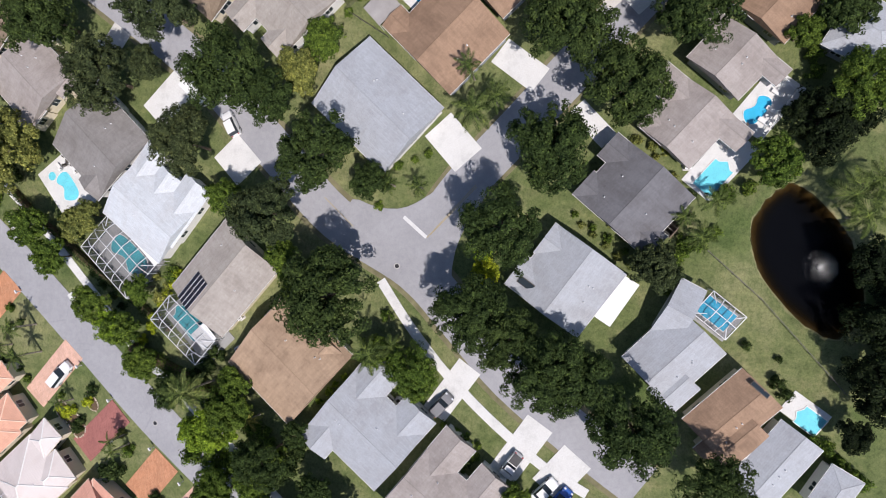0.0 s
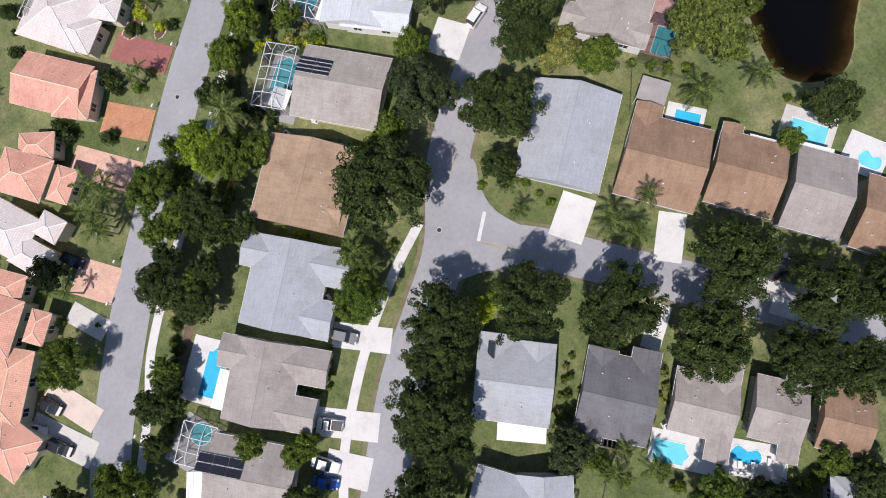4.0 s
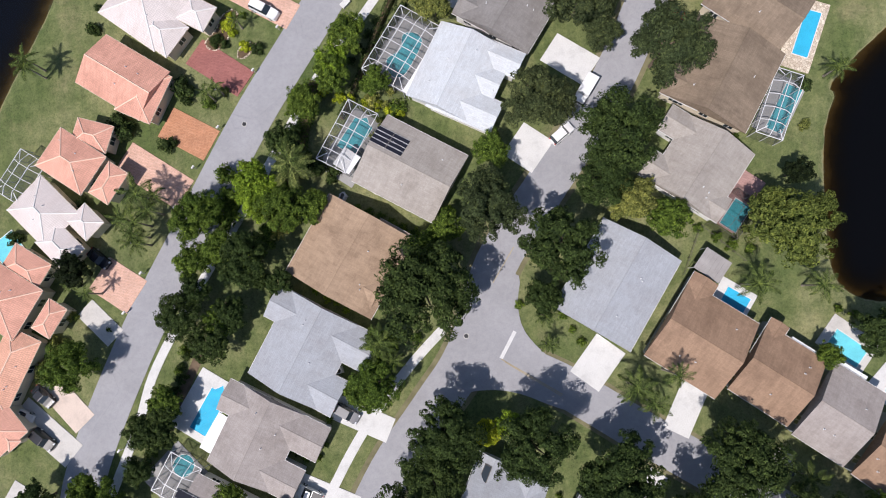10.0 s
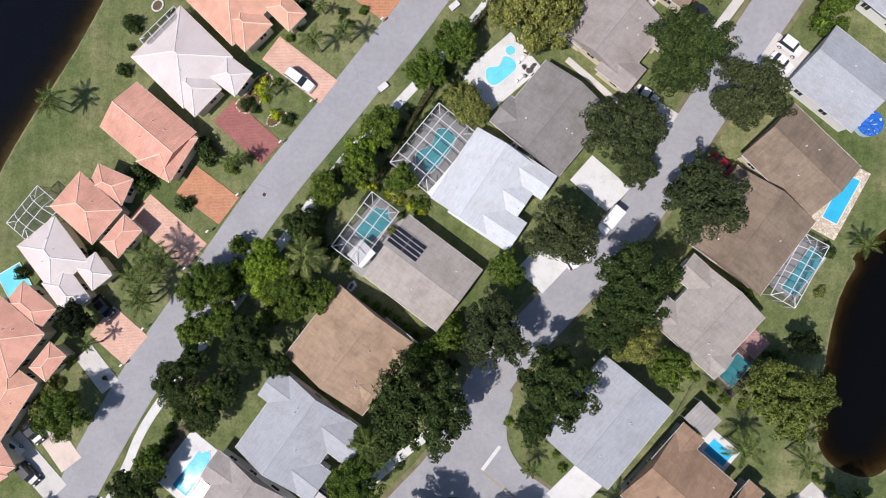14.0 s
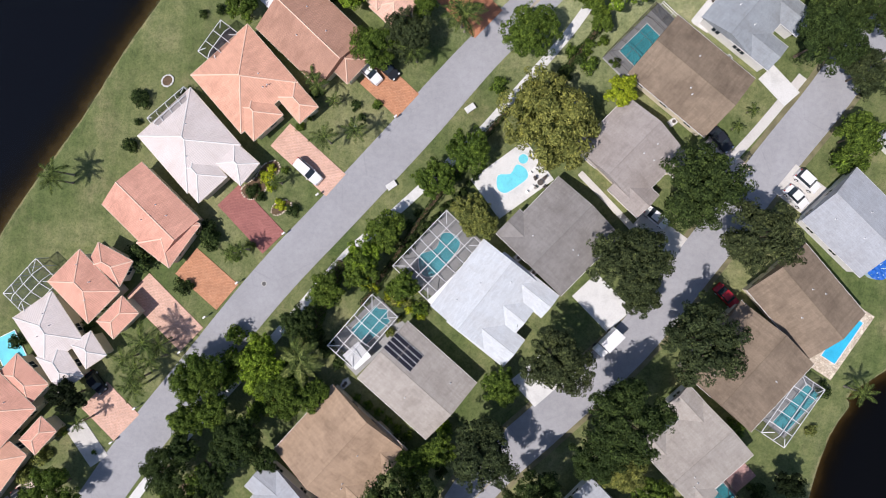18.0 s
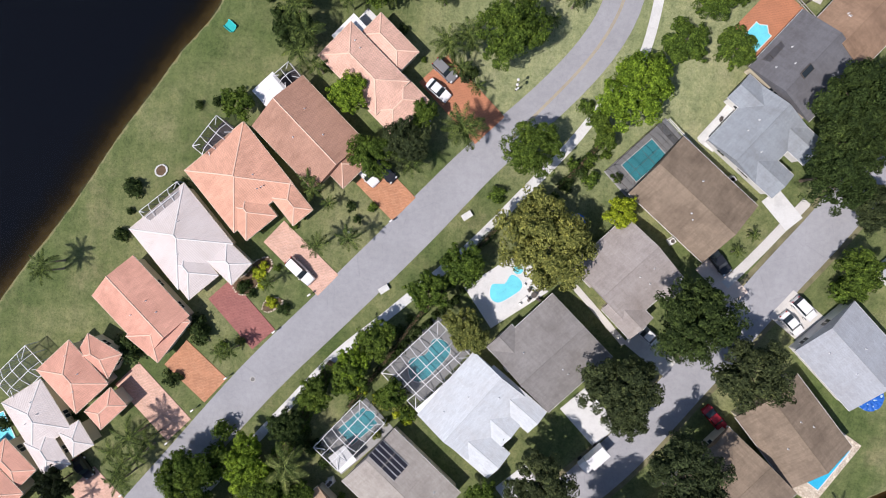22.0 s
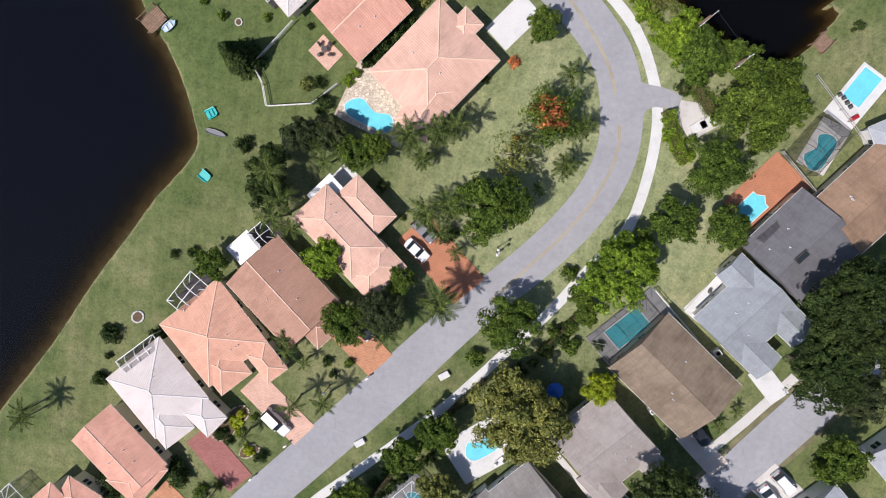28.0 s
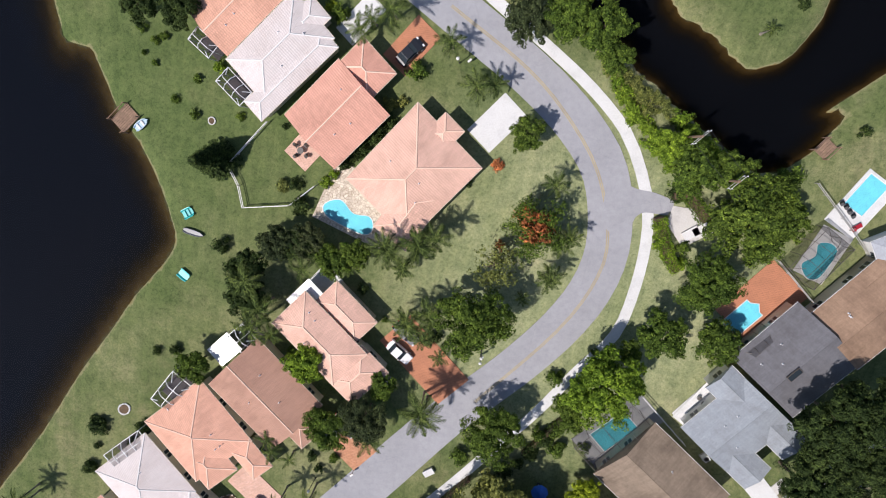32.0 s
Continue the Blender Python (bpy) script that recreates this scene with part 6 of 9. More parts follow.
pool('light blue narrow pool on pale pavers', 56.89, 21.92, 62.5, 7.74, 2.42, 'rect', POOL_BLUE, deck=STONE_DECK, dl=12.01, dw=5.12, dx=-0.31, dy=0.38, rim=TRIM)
pool('teal pool under a small white cage', 51.14, 10.27, 55.4, 7.94, 2.59, 'rect', POOL_TEAL, deck=SCREEN_SHADED_DECK, dl=9.75, dw=5.03, dx=0.05, dy=0.8, rim=TRIM)
pool('teal pool behind the warm grey house', 40.73, -5.48, 48.1, 4.6, 2.8, 'rect', POOL_TEAL, deck=PAVE_MAUVE, dl=9.6, dw=5.2, dx=2.16, dy=1.44, rim=TRIM)
pool('small bright blue pool on a white deck', 38.38, -18.46, -38.7, 3.83, 2.53, 'rect', POOL_BLUE, deck=WHITE_DRIVE, dl=5.88, dw=4.15, dx=-0.37, dy=0.24, rim=TRIM)
pool('aqua rectangular pool on a concrete deck', 53.31, -27.76, -43.6, 5.34, 3.29, 'rect', POOL_AQUA, deck=CONCRETE, dl=7.93, dw=5.46, dx=-0.18, dy=0.74, rim=TRIM)
pool('aqua kidney pool on a white deck', 59.26, -35.13, -49.5, 3.37, 2.55, 'kidney', POOL_AQUA, deck=WHITE_DRIVE, dl=6.22, dw=5.95, dx=-0.84, dy=0.46, rim=TRIM)
pool('dark blue pool under a screen', 63.5, -40.81, -43.9, 3.11, 2.65, 'rect', POOL_TEAL, rim=TRIM)
pool('aqua pool on a white terrace', 14.5, -62.22, -34.8, 5.1, 2.98, 'roman', POOL_AQUA, deck=WHITE_DRIVE, dl=9.44, dw=4.97, dx=1.58, dy=0.49, rim=TRIM)
pool('bright blue pool on a white terrace', 23.9, -66.41, -32.2, 4.29, 2.41, 'kidney', POOL_BLUE, deck=WHITE_DRIVE, dl=8.72, dw=5.22, dx=1.4, dy=-0.51, rim=TRIM)
pool('blue pool under a white cage by the pond', -4.33, -64.86, 57.9, 4.50, 2.77, 'rect', POOL_BLUE, deck=SCREEN_SHADED_DECK, dl=5.30, dw=4.32, dx=-0.42, dy=0.42, rim=TRIM)
pool('bright aqua pool on a white deck by the grey roof', -17.09, -78.13, 60.0, 3.66, 2.70, 'roman', POOL_AQUA, deck=WHITE_DRIVE, dl=5.61, dw=3.48, dx=0.89, dy=-0.46, rim=TRIM)
pool('light blue pool behind the white tiled house', -77.29, 5.22, -58.4, 4.83, 4.35, 'rect', POOL_AQUA, rim=TRIM)
enclosure('large white-framed screened pool cage', -7.54, 28.36, 51.7, 12.17, 7.83, WHITE_METAL, SCREEN_LIGHT, 2.7, 0.7, 2.1)
enclosure('white-framed screened pool cage beside the grey roof', -18.06, 15.26, 54.8, 10.8, 5.4, WHITE_METAL, SCREEN_LIGHT, 2.7, 0.7, 2.1)
enclosure('small white-framed pool cage beside the roof', -50.4, -34.36, 55.6, 6.45, 5.54, WHITE_METAL, SCREEN_LIGHT, 2.7, 0.7, 2.1)
enclosure('white-framed pool cage beside the hedge', -54.79, -46.05, 58.5, 5.55, 3.7, WHITE_METAL, SCREEN_LIGHT, 2.7, 0.7, 2.1)
enclosure('white-framed pool cage near the lake', 49.03, 10.44, 62.2, 10.81, 4.16, WHITE_METAL, SCREEN_LIGHT, 2.7, 0.7, 2.1)
enclosure('white-framed pool cage by the pond', -4.26, -64.44, 56.5, 5.38, 4.06, WHITE_METAL, SCREEN_LIGHT, 2.7, 0.7, 2.1)
enclosure('dark-framed pool cage on a tan roofed house', 20.51, 64.83, 51.4, 10.41, 5.19, BRONZE, SCREEN_DARK, 2.7, 0.7, 2.6)
enclosure('dark-framed pool cage over a curved pool', 40.27, 95.26, 61.0, 6.95, 4.49, BRONZE, SCREEN_DARK, 2.7, 0.7, 2.6)
enclosure('brown-framed screen porch on a terracotta deck', 36.33, 82.15, 54.4, 4.76, 3.16, BRONZE, SCREEN_DARK, 2.7, 0.7, 1.8)
drive("floor slab in the dark tone of the porch interior", -45.43, 58.21, 58.7, 6.02, 3.91, PORCH_DARK, 0.02, "patio_floor")
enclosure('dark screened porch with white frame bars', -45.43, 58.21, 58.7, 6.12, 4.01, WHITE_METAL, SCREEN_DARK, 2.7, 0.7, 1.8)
drive("floor slab in the dark tone of the porch interior", -52.08, 46.97, 45.4, 7.67, 3.04, PORCH_DARK, 0.02, "patio_floor")
enclosure('dark screened porch behind the white tiled house', -52.08, 46.97, 45.4, 7.77, 3.14, WHITE_METAL, SCREEN_DARK, 2.7, 0.7, 1.8)
enclosure('pale screened porch at the lake side', -72.38, 16.39, 51.8, 7.92, 5.24, WHITE_METAL, SCREEN_LIGHT, 2.7, 0.7, 1.8)
drive("floor slab in the dark tone of the porch interior", -35.33, 69.2, -42.0, 3.17, 3.16, PORCH_DARK, 0.02, "patio_floor")
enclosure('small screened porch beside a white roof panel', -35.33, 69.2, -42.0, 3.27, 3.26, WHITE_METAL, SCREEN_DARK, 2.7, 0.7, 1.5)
drive("floor slab in the dark tone of the porch interior", -44.52, 109.65, -33.8, 3.54, 2.02, PORCH_DARK, 0.02, "patio_floor")
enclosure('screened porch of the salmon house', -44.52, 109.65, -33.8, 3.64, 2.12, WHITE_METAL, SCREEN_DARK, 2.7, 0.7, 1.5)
drive("floor slab in the dark tone of the porch interior", -39.77, 104.62, -37.4, 4.42, 2.45, PORCH_DARK, 0.02, "patio_floor")
enclosure('screened porch of the pale grey tiled house', -39.77, 104.62, -37.4, 4.52, 2.55, WHITE_METAL, SCREEN_DARK, 2.7, 0.7, 1.8)
enclosure('dark screened lanai with teal water', 39.75, -5.43, 45.5, 6.6, 4.4, BRONZE, SCREEN_DARK, 2.7, 0.7, 2.2)
enclosure('dark screened pool cage at the end of the row', 61.59, -40.71, -43.9, 3.82, 3.36, BRONZE, SCREEN_DARK, 2.7, 0.7, 2.2)
flat_roof('white flat patio roof on posts', -37.8, 66.94, -40.1, 3.38, 4.35, PAINT["white"], 2.6, 'patio_roof')
flat_roof('white patio roof at the corner of the grey house', -52.54, -40.04, -21.3, 2.93, 4.45, PAINT["white"], 2.6, 'patio_roof')
flat_roof('white patio roof beside the solar panels', -18.53, 11.33, -42.1, 3.14, 3.33, PAINT["white"], 2.6, 'patio_roof')
flat_roof('white corrugated porch roof on posts', -4.15, -51.13, -26.9, 7.06, 2.5, PAINT["white"], 2.6, 'patio_roof')
flat_roof('white patio roof along the grey house', -43.69, -28.18, -36.1, 2.2, 6.05, PAINT["white"], 2.6, 'patio_roof')
flat_roof('white corrugated strip roof beside the pool cage', -5.44, 23.83, -40.5, 1.05, 7.81, PAINT["white"], 2.7, 'patio_roof')
flat_roof('tan patio roof behind the dark grey house', 7.75, -57.24, -32.6, 4.43, 2.32, SH_TAN, 2.5, 'patio_roof')
flat_roof('grey shed roof behind the brown house', 34.85, -12.69, -42.3, 4.35, 3.76, SH_GREY_FLAT, 2.4, 'shed')
flat_roof('white awning on the brown house', 45.66, -26.58, -40.9, 4.44, 1.29, PAINT["white"], 2.5, 'awning')
flat_roof('white awning on a grey house', 51.39, -30.79, -40.5, 4.96, 1.82, PAINT["white"], 2.5, 'awning')
flat_roof('brown patio roof of a dark grey house', 7.93, -57.04, -34.0, 4.43, 2.6, SH_GREY_FLAT, 2.5, 'patio_roof')
flat_roof('white terrace roof under the palms', -26.74, 77.27, -37.9, 3.05, 4.79, PAINT["white"], 2.5, 'patio_roof')
flat_roof('cream patio deck roof of the grey house', 31.39, 71.34, -29.1, 2.91, 7.06, WHITE_DRIVE, 0.1, 'patio_deck')
drive('salmon paved patio with furniture', -30.35, 97.26, -35.9, 4.11, 3.23, PAVE_PINK, 0.04, 'pavement_patio')
car('white van parked on the pink driveway', -29.91, 39.62, -35.6, 'white', 5.26, kind='suv', h=1.8, w=1.95)
car('white estate car on the orange driveway', -21.50, 56.41, -38.3, 'white', 4.58, kind='suv', h=1.6)
car('black sedan on the orange driveway', -18.86, 57.37, -35.4, 'black', 4.69, kind='sedan')
car('white sedan on the terracotta driveway', -12.22, 70.89, -32.6, 'white', 4.2, kind='sedan')
car('grey estate car on the terracotta driveway', -11.65, 74.02, -35.2, 'grey', 4.34, kind='suv', h=1.6)
car('black sedan parked beside the tan house', 34.67, 51.04, -44.5, 'black', 4.57, kind='sedan')
car('white sedan on the concrete driveway', 47.13, 43.27, -39.6, 'white', 4.2, kind='sedan')
car('white van on the concrete driveway', 48.54, 45.85, -37.5, 'white', 4.2, kind='suv', h=1.7)
car('red sedan half under an oak', 38.3, 26.72, -40.5, 'red', 4.62, kind='sedan')
car('grey estate car under the oak', -23.51, -28.09, -35.6, 'grey', 4.2, kind='suv', h=1.6)
car('white pickup with a dark bed', -30.67, -39.51, 150.3, 'white', 4.2, kind='pickup', h=1.75)
car('white sedan on the white driveway', -33.51, -44.74, -38.4, 'white', 4.55, kind='sedan')
car('blue sedan at the edge of the driveway', -34.43, -47.15, -32.3, 'blue', 4.2, kind='sedan')
car('black sedan on the tan driveway', -72.41, -19.48, -49.4, 'black', 4.2, kind='sedan')
car('white hatchback on the concrete yard', -76.29, -22.04, -30.6, 'white', 4.2, kind='suv')
car('black estate car by the shrubs', -72.89, -26.25, -43.8, 'black', 4.33, kind='suv')
car('black sedan on the terracotta driveway', -17.03, 112.9, 51.4, 'black', 4.2, kind='sedan')
car('dark car in front of the white tiled house', -61.56, 1.58, -45.5, 'black', 4.2, kind='sedan')
car('white van at the edge of the street', 15.98, 11.22, 32.5, 'white', 4.2, kind='suv', h=1.9)
car('white car under the oak by the mauve house', 26.15, 37.89, -33.7, 'white', 4.2, kind='sedan')
car('dark car under the street oaks', 40.11, -44.51, 11.5, 'black', 4.2, kind='sedan')
box_truck(20.6, 17.62, 231.7)
lamp_post(-38.34, 25.97)
lamp_post(-22.39, 47.09)
lamp_post(-10.35, 112.58)
lamp_post(-0.37, 72.68)
lamp_post(-0.35, 73.43)
lamp_post(-54.18, 2.89)
mailbox(-32.7, 29.3, 45)
mailbox(-27.86, 36.09, 45)
mailbox(-16.56, 49.74, 45)
mailbox(-39.53, 20.52, 45)
mailbox(-44.3, 14.38, 45)
mailbox(-47.89, 8.22, 45)
mailbox(-57.81, -7.84, 45)
mailbox(-8.97, 112.91, 45)
mailbox(-0.2, 72.69, 45)
mailbox(-45.84, -5.72, 45)
mailbox(-60.22, -29.34, 45)
mailbox(-54.46, -1.8, 45)
utility_box(-16.2, 38.77, 40)
utility_box(-4.87, 52.31, 40)
fence('white rail fence round the lake-side lawn', [(-35.52, 100.78), (-40.62, 93.87), (-38.85, 91.24), (-37.86, 88.16), (-31.11, 89.64), (-27.79, 93.01)], 1.2, material=TRIM)
fence('white terrace fence round the pool', [(19.43, -67.08), (26.68, -70.74), (27.95, -69.15)], 1.1, material=TRIM, gap=1.6)
fence('dark wire fence beside the pond path', [(5.75, -60.41), (-1.65, -70.11), (-12.7, -81.75)], 1.2, material=BRONZE, r=0.03)
fence('dark wire fence of a back garden', [(31.06, -13.48), (34.92, -6.26), (40.63, -12.67)], 1.2, material=BRONZE, r=0.03)
fence('grey wall-like rail between gardens', [(36.25, 93.87), (43.71, 87.79)], 1.2, material=GREY_RAIL, r=0.06)
fence('grey garden fence below the pool deck', [(38.25, 104.68), (44.22, 99.43), (47.42, 96.31)], 1.1, material=GREY_RAIL, r=0.05, gap=2.0)
fence('pale garden rail behind the pool cage', [(23.32, 71.37), (30.72, 65.43)], 1.4, material=TRIM)
boat('pedal_boat', 'turquoise pedal boat on the lawn', -46.39, 85.82, 35.6, 1.69, 1.5, TEAL_PLASTIC, True)
boat('pedal_boat', 'turquoise pedal boat lying on the lawn', -46.33, 76.32, -31.6, 1.7, 1.5, TEAL_PLASTIC, False)
boat('small_boat', 'small white boat beside the terracotta driveway', -13.38, 66.31, -57, 2.6, 1.05, PAINT["white"], True)
boat('canoe', 'grey canoe on the lawn', -45.31, 83.02, -7.9, 3.26, 0.9, PAINT["grey"], False)
boat('rowing_boat', 'pale blue rowing boat beside the dock', -54.24, 97.4, 45.1, 2.41, 1.2, PALE_BLUE, True)
dock(-56.74, 97.93, -39.9, 2.7, 3.51)
dock(38.19, 109.18, -33.0, 1.96, 2.12)
stone_ring(-54.74, 52.2, 0.85, 1.2, 45)
garden_bed('winding stone-edged bed with golden shrubs', [(-40.71, 35.77), (-38.63, 37.92), (-37.57, 39.93), (-35.64, 40.94), (-34.72, 39.6), (-36.25, 36.97), (-37.49, 34.84), (-39.49, 34.27)], 46)
garden_bed('small stone-edged bed beside the driveway', [(-35.39, 32.49), (-35.01, 33.85), (-33.05, 34.69), (-32.21, 33.98), (-33.53, 32.58), (-34.59, 32.05)], 24)
# small fire pit on the lake lawn
stone_ring(-43.9, 99.58, 0.5, 1, 45)
solar_array(-11.17, 13.03, 4.1, 144.4, 16.2, 2, 4, 2.7, 0.7)
solar_array(-47.04, -38.41, 4.18, 148.0, 16.2, 3, 2, 2.3, 1.26)
skylight(-3.29, -38.54, 3.52, 240.1, 16.2, 2.49, 1.17)
skylight(40.18, 79.93, 4.64, 56.0, 16.2, 2.02, 1.09)
skylight(-13.10, -70.11, 3.88, 55.2, 16.2, 2.75, 0.7)
fountain(3.65, -77.06)
patio_set(-30.39, 97.61, 30, 4, BRONZE)
patio_set(7.43, 41.58, 30, 4, BRONZE)
patio_set(32.04, 71.95, 30, 4, BRONZE)
patio_set(20.71, -64.51, 30, 4, BRONZE)
lounge_chair(26.36, -68.32, 60, 1.8)
lounge_chair(24.04, -67.95, 60, 1.8)
lounge_chair(22.45, -67.12, 60, 1.8)
lounge_chair(-19.47, 95.78, 120, 1.8)
lounge_chair(-18.04, 94.5, 120, 1.8)
lounge_chair(6.15, 40.62, 50, 1.8)
lounge_chair(6.35, 43.68, 50, 1.8)
lounge_chair(42.82, 102.48, 40, 0.6, DARK)
lounge_chair(43.41, 101.93, 40, 0.6, DARK)
lounge_chair(43.99, 101.48, 40, 0.6, DARK)
lounge_chair(42.19, 102.84, 40, 0.6, DARK)
lounge_chair(44.95, 100.13, 40, 1.5, PAINT["red"])
utility_box(24.36, 95.47, 40, 1.3)
utility_box(25.55, 96.17, 40, 1.3)
power_poles([(19.97, 107.57), (25.38, 103.11)], 8.0)
round_pool(60.66, 33.77, 2.0)
umbrella(11.9, 53.9, 1.3)
drive('terrazzo patio of the lake house', -25.94, 77.83, -36.8, 3.59, 7.93, WHITE_DRIVE, 0.04, 'pavement_terrace')
tree(-8.47, -11.03, 8.26, 13.0, LEAF_OAK, 'broad live oak with a dense dark green crown', 'oak_tree', 47, 1)
tree(2.43, -0.24, 6.16, 11.2, LEAF_GREY, 'broad live oak with a grey-green crown', 'oak_tree', 94, 2)
tree(12.0, -7.02, 6.61, 11.7, LEAF_OAK, 'broad live oak with a dense dark green crown', 'oak_tree', 141, 3)
tree(8.78, -14.19, 3.3, 5.7, LEAF_OAK, 'broad live oak with a dense dark green crown', 'oak_tree', 188, 4)
tree(22.2, 7.5, 7.21, 12.3, LEAF_OAK, 'broad live oak with a dense dark green crown', 'oak_tree', 235, 0)
tree(19.18, 1.86, 4.64, 9.7, LEAF_OAK, 'broad live oak with a dense dark green crown', 'oak_tree', 282, 1)
tree(11.6, 15.04, 6.01, 11.1, LEAF_GREY, 'broad live oak with a grey-green crown', 'oak_tree', 329, 2)
tree(20.80, 30.73, 6.6, 10.6, LEAF_GREY, 'broad live oak with a grey-green crown', 'oak_tree', 16, 3)
tree(23.94, 25.29, 3.3, 5.7, LEAF_GREY, 'broad live oak with a grey-green crown', 'oak_tree', 63, 4)
tree(31.67, 20.3, 6.76, 11.9, LEAF_GREY, 'broad live oak with a grey-green crown', 'oak_tree', 110, 0)
tree(-17.66, -23.84, 4.58, 6.9, LEAF_GREEN, 'leafy green tree with a rounded crown', 'tree', 157, 1)
tree(-4.03, -1.54, 3.3, 5.7, LEAF_GREEN, 'leafy green tree with a rounded crown', 'tree', 204, 2)
tree(29.54, 42.04, 7.2, 11.7, LEAF_OAK, 'broad live oak with a dense dark green crown', 'oak_tree', 298, 4)
tree(38.89, 36.19, 6.4, 10.6, LEAF_GREY, 'broad live oak with a grey-green crown', 'oak_tree', 345, 0)
tree(44.8, 65.15, 5.71, 10.8, LEAF_OAK, 'broad live oak with a dense dark green crown', 'oak_tree', 32, 1)
tree(51.27, 69.98, 4.79, 9.8, LEAF_OAK, 'broad live oak with a dense dark green crown', 'oak_tree', 79, 2)
tree(53.03, 62.09, 4.26, 6.6, LEAF_GREY, 'broad live oak with a grey-green crown', 'oak_tree', 126, 3)
tree(52.94, 52.53, 3.94, 6.3, LEAF_GREEN, 'leafy green tree with a rounded crown', 'tree', 173, 4)
tree(4.03, -34.62, 6.4, 11.1, LEAF_OAK, 'broad live oak with a dense dark green crown', 'oak_tree', 220, 0)
tree(1.17, -31.83, 2.33, 4.8, LEAF_BRIGHT, 'bright green leafy tree with a full crown', 'tree', 267, 1)
tree(-7.96, -31.15, 6.16, 11.2, LEAF_OAK, 'broad live oak with a dense dark green crown', 'oak_tree', 314, 2)
tree(-11.03, -37.13, 5.25, 10.3, LEAF_OAK, 'broad live oak with a dense dark green crown', 'oak_tree', 1, 3)
tree(-14.4, -42.86, 6.61, 11.7, LEAF_OAK, 'broad live oak with a dense dark green crown', 'oak_tree', 48, 4)
tree(-14.55, -46.27, 5.6, 10.6, LEAF_OAK, 'broad live oak with a dense dark green crown', 'oak_tree', 95, 0)
tree(-20.07, -54.47, 6.6, 11.0, LEAF_OAK, 'broad live oak with a dense dark green crown', 'oak_tree', 142, 1)
tree(15.74, -39.73, 6.7, 11.5, LEAF_OAK, 'broad live oak with a dense dark green crown', 'oak_tree', 189, 2)
tree(24.50, -48.08, 6.6, 11.1, LEAF_OAK, 'broad live oak with a dense dark green crown', 'oak_tree', 236, 3)
tree(31.95, -40.40, 6.9, 11.1, LEAF_OAK, 'broad live oak with a dense dark green crown', 'oak_tree', 283, 4)
tree(40.70, -49.07, 6.0, 10.8, LEAF_OAK, 'broad live oak with a dense dark green crown', 'oak_tree', 330, 0)
tree(33.69, -55.83, 5.6, 10.5, LEAF_OAK, 'broad live oak with a dense dark green crown', 'oak_tree', 17, 1)
tree(40.97, -60.21, 4.9, 9.5, LEAF_OAK, 'broad live oak with a dense dark green crown', 'oak_tree', 64, 2)
tree(48.56, -52.82, 5.6, 9.7, LEAF_OAK, 'broad live oak with a dense dark green crown', 'oak_tree', 111, 3)
tree(51.00, -50.07, 3.3, 5.7, LEAF_GREEN, 'leafy green tree with a rounded crown', 'tree', 158, 4)
tree(-26.01, -65.11, 5.6, 10.6, LEAF_OAK, 'broad live oak with a dense dark green crown', 'oak_tree', 252, 1)
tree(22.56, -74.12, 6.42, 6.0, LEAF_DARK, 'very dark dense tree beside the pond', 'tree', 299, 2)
tree(26.91, -76.52, 4.89, 7.2, LEAF_GREEN, 'leafy green tree with a rounded crown', 'tree', 346, 3)
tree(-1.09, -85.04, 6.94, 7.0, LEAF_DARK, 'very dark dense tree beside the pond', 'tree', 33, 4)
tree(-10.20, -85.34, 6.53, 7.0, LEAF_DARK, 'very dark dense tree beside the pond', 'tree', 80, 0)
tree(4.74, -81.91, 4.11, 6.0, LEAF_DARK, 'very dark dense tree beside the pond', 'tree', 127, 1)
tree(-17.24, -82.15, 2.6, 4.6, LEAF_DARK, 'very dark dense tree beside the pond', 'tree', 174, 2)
tree(16.64, -68.0, 3.78, 6.2, LEAF_GREEN, 'leafy green tree with a rounded crown', 'tree', 221, 3)
tree(1.35, -55.46, 3.94, 6.3, LEAF_GREY, 'broad live oak with a grey-green crown', 'oak_tree', 268, 4)
tree(33.31, -69.66, 2.49, 4.9, LEAF_GREEN, 'leafy green tree with a rounded crown', 'tree', 315, 0)
tree(35.85, -73.97, 3.7, 6.1, LEAF_OAK, 'broad live oak with a dense dark green crown', 'oak_tree', 2, 1)
tree(-15.96, 31.24, 3.78, 6.2, LEAF_GREEN, 'leafy green tree with a rounded crown', 'tree', 49, 2)
tree(-18.89, 25.31, 3.78, 6.2, LEAF_GREEN, 'leafy green tree with a rounded crown', 'tree', 96, 3)
tree(-24.32, 21.38, 3.3, 5.7, LEAF_GREEN, 'leafy green tree with a rounded crown', 'tree', 143, 4)
tree(-9.04, 39.99, 3.62, 6.0, LEAF_GREEN, 'leafy green tree with a rounded crown', 'tree', 190, 0)
tree(-4.26, 45.0, 3.78, 6.2, LEAF_GREEN, 'leafy green tree with a rounded crown', 'tree', 237, 1)
tree(-2.99, 35.57, 3.62, 6.0, LEAF_OLIVE, 'large olive-green tree with a feathery crown', 'tree', 284, 2)
tree(7.02, 50.14, 8.4, 9.7, LEAF_OLIVE, 'large olive-green tree with a feathery crown', 'tree', 331, 3)
tree(-1.42, 34.31, 3.2, 5.2, LEAF_OLIVE, 'large olive-green tree with a feathery crown', 'tree', 18, 4)
tree(17.69, 56.31, 2.81, 5.2, LEAF_YELLOW, 'small yellow-green ornamental tree', 'tree', 65, 0)
tree(3.25, 63.19, 4.9, 7.5, LEAF_GREEN, 'leafy green tree with a rounded crown', 'tree', 112, 1)
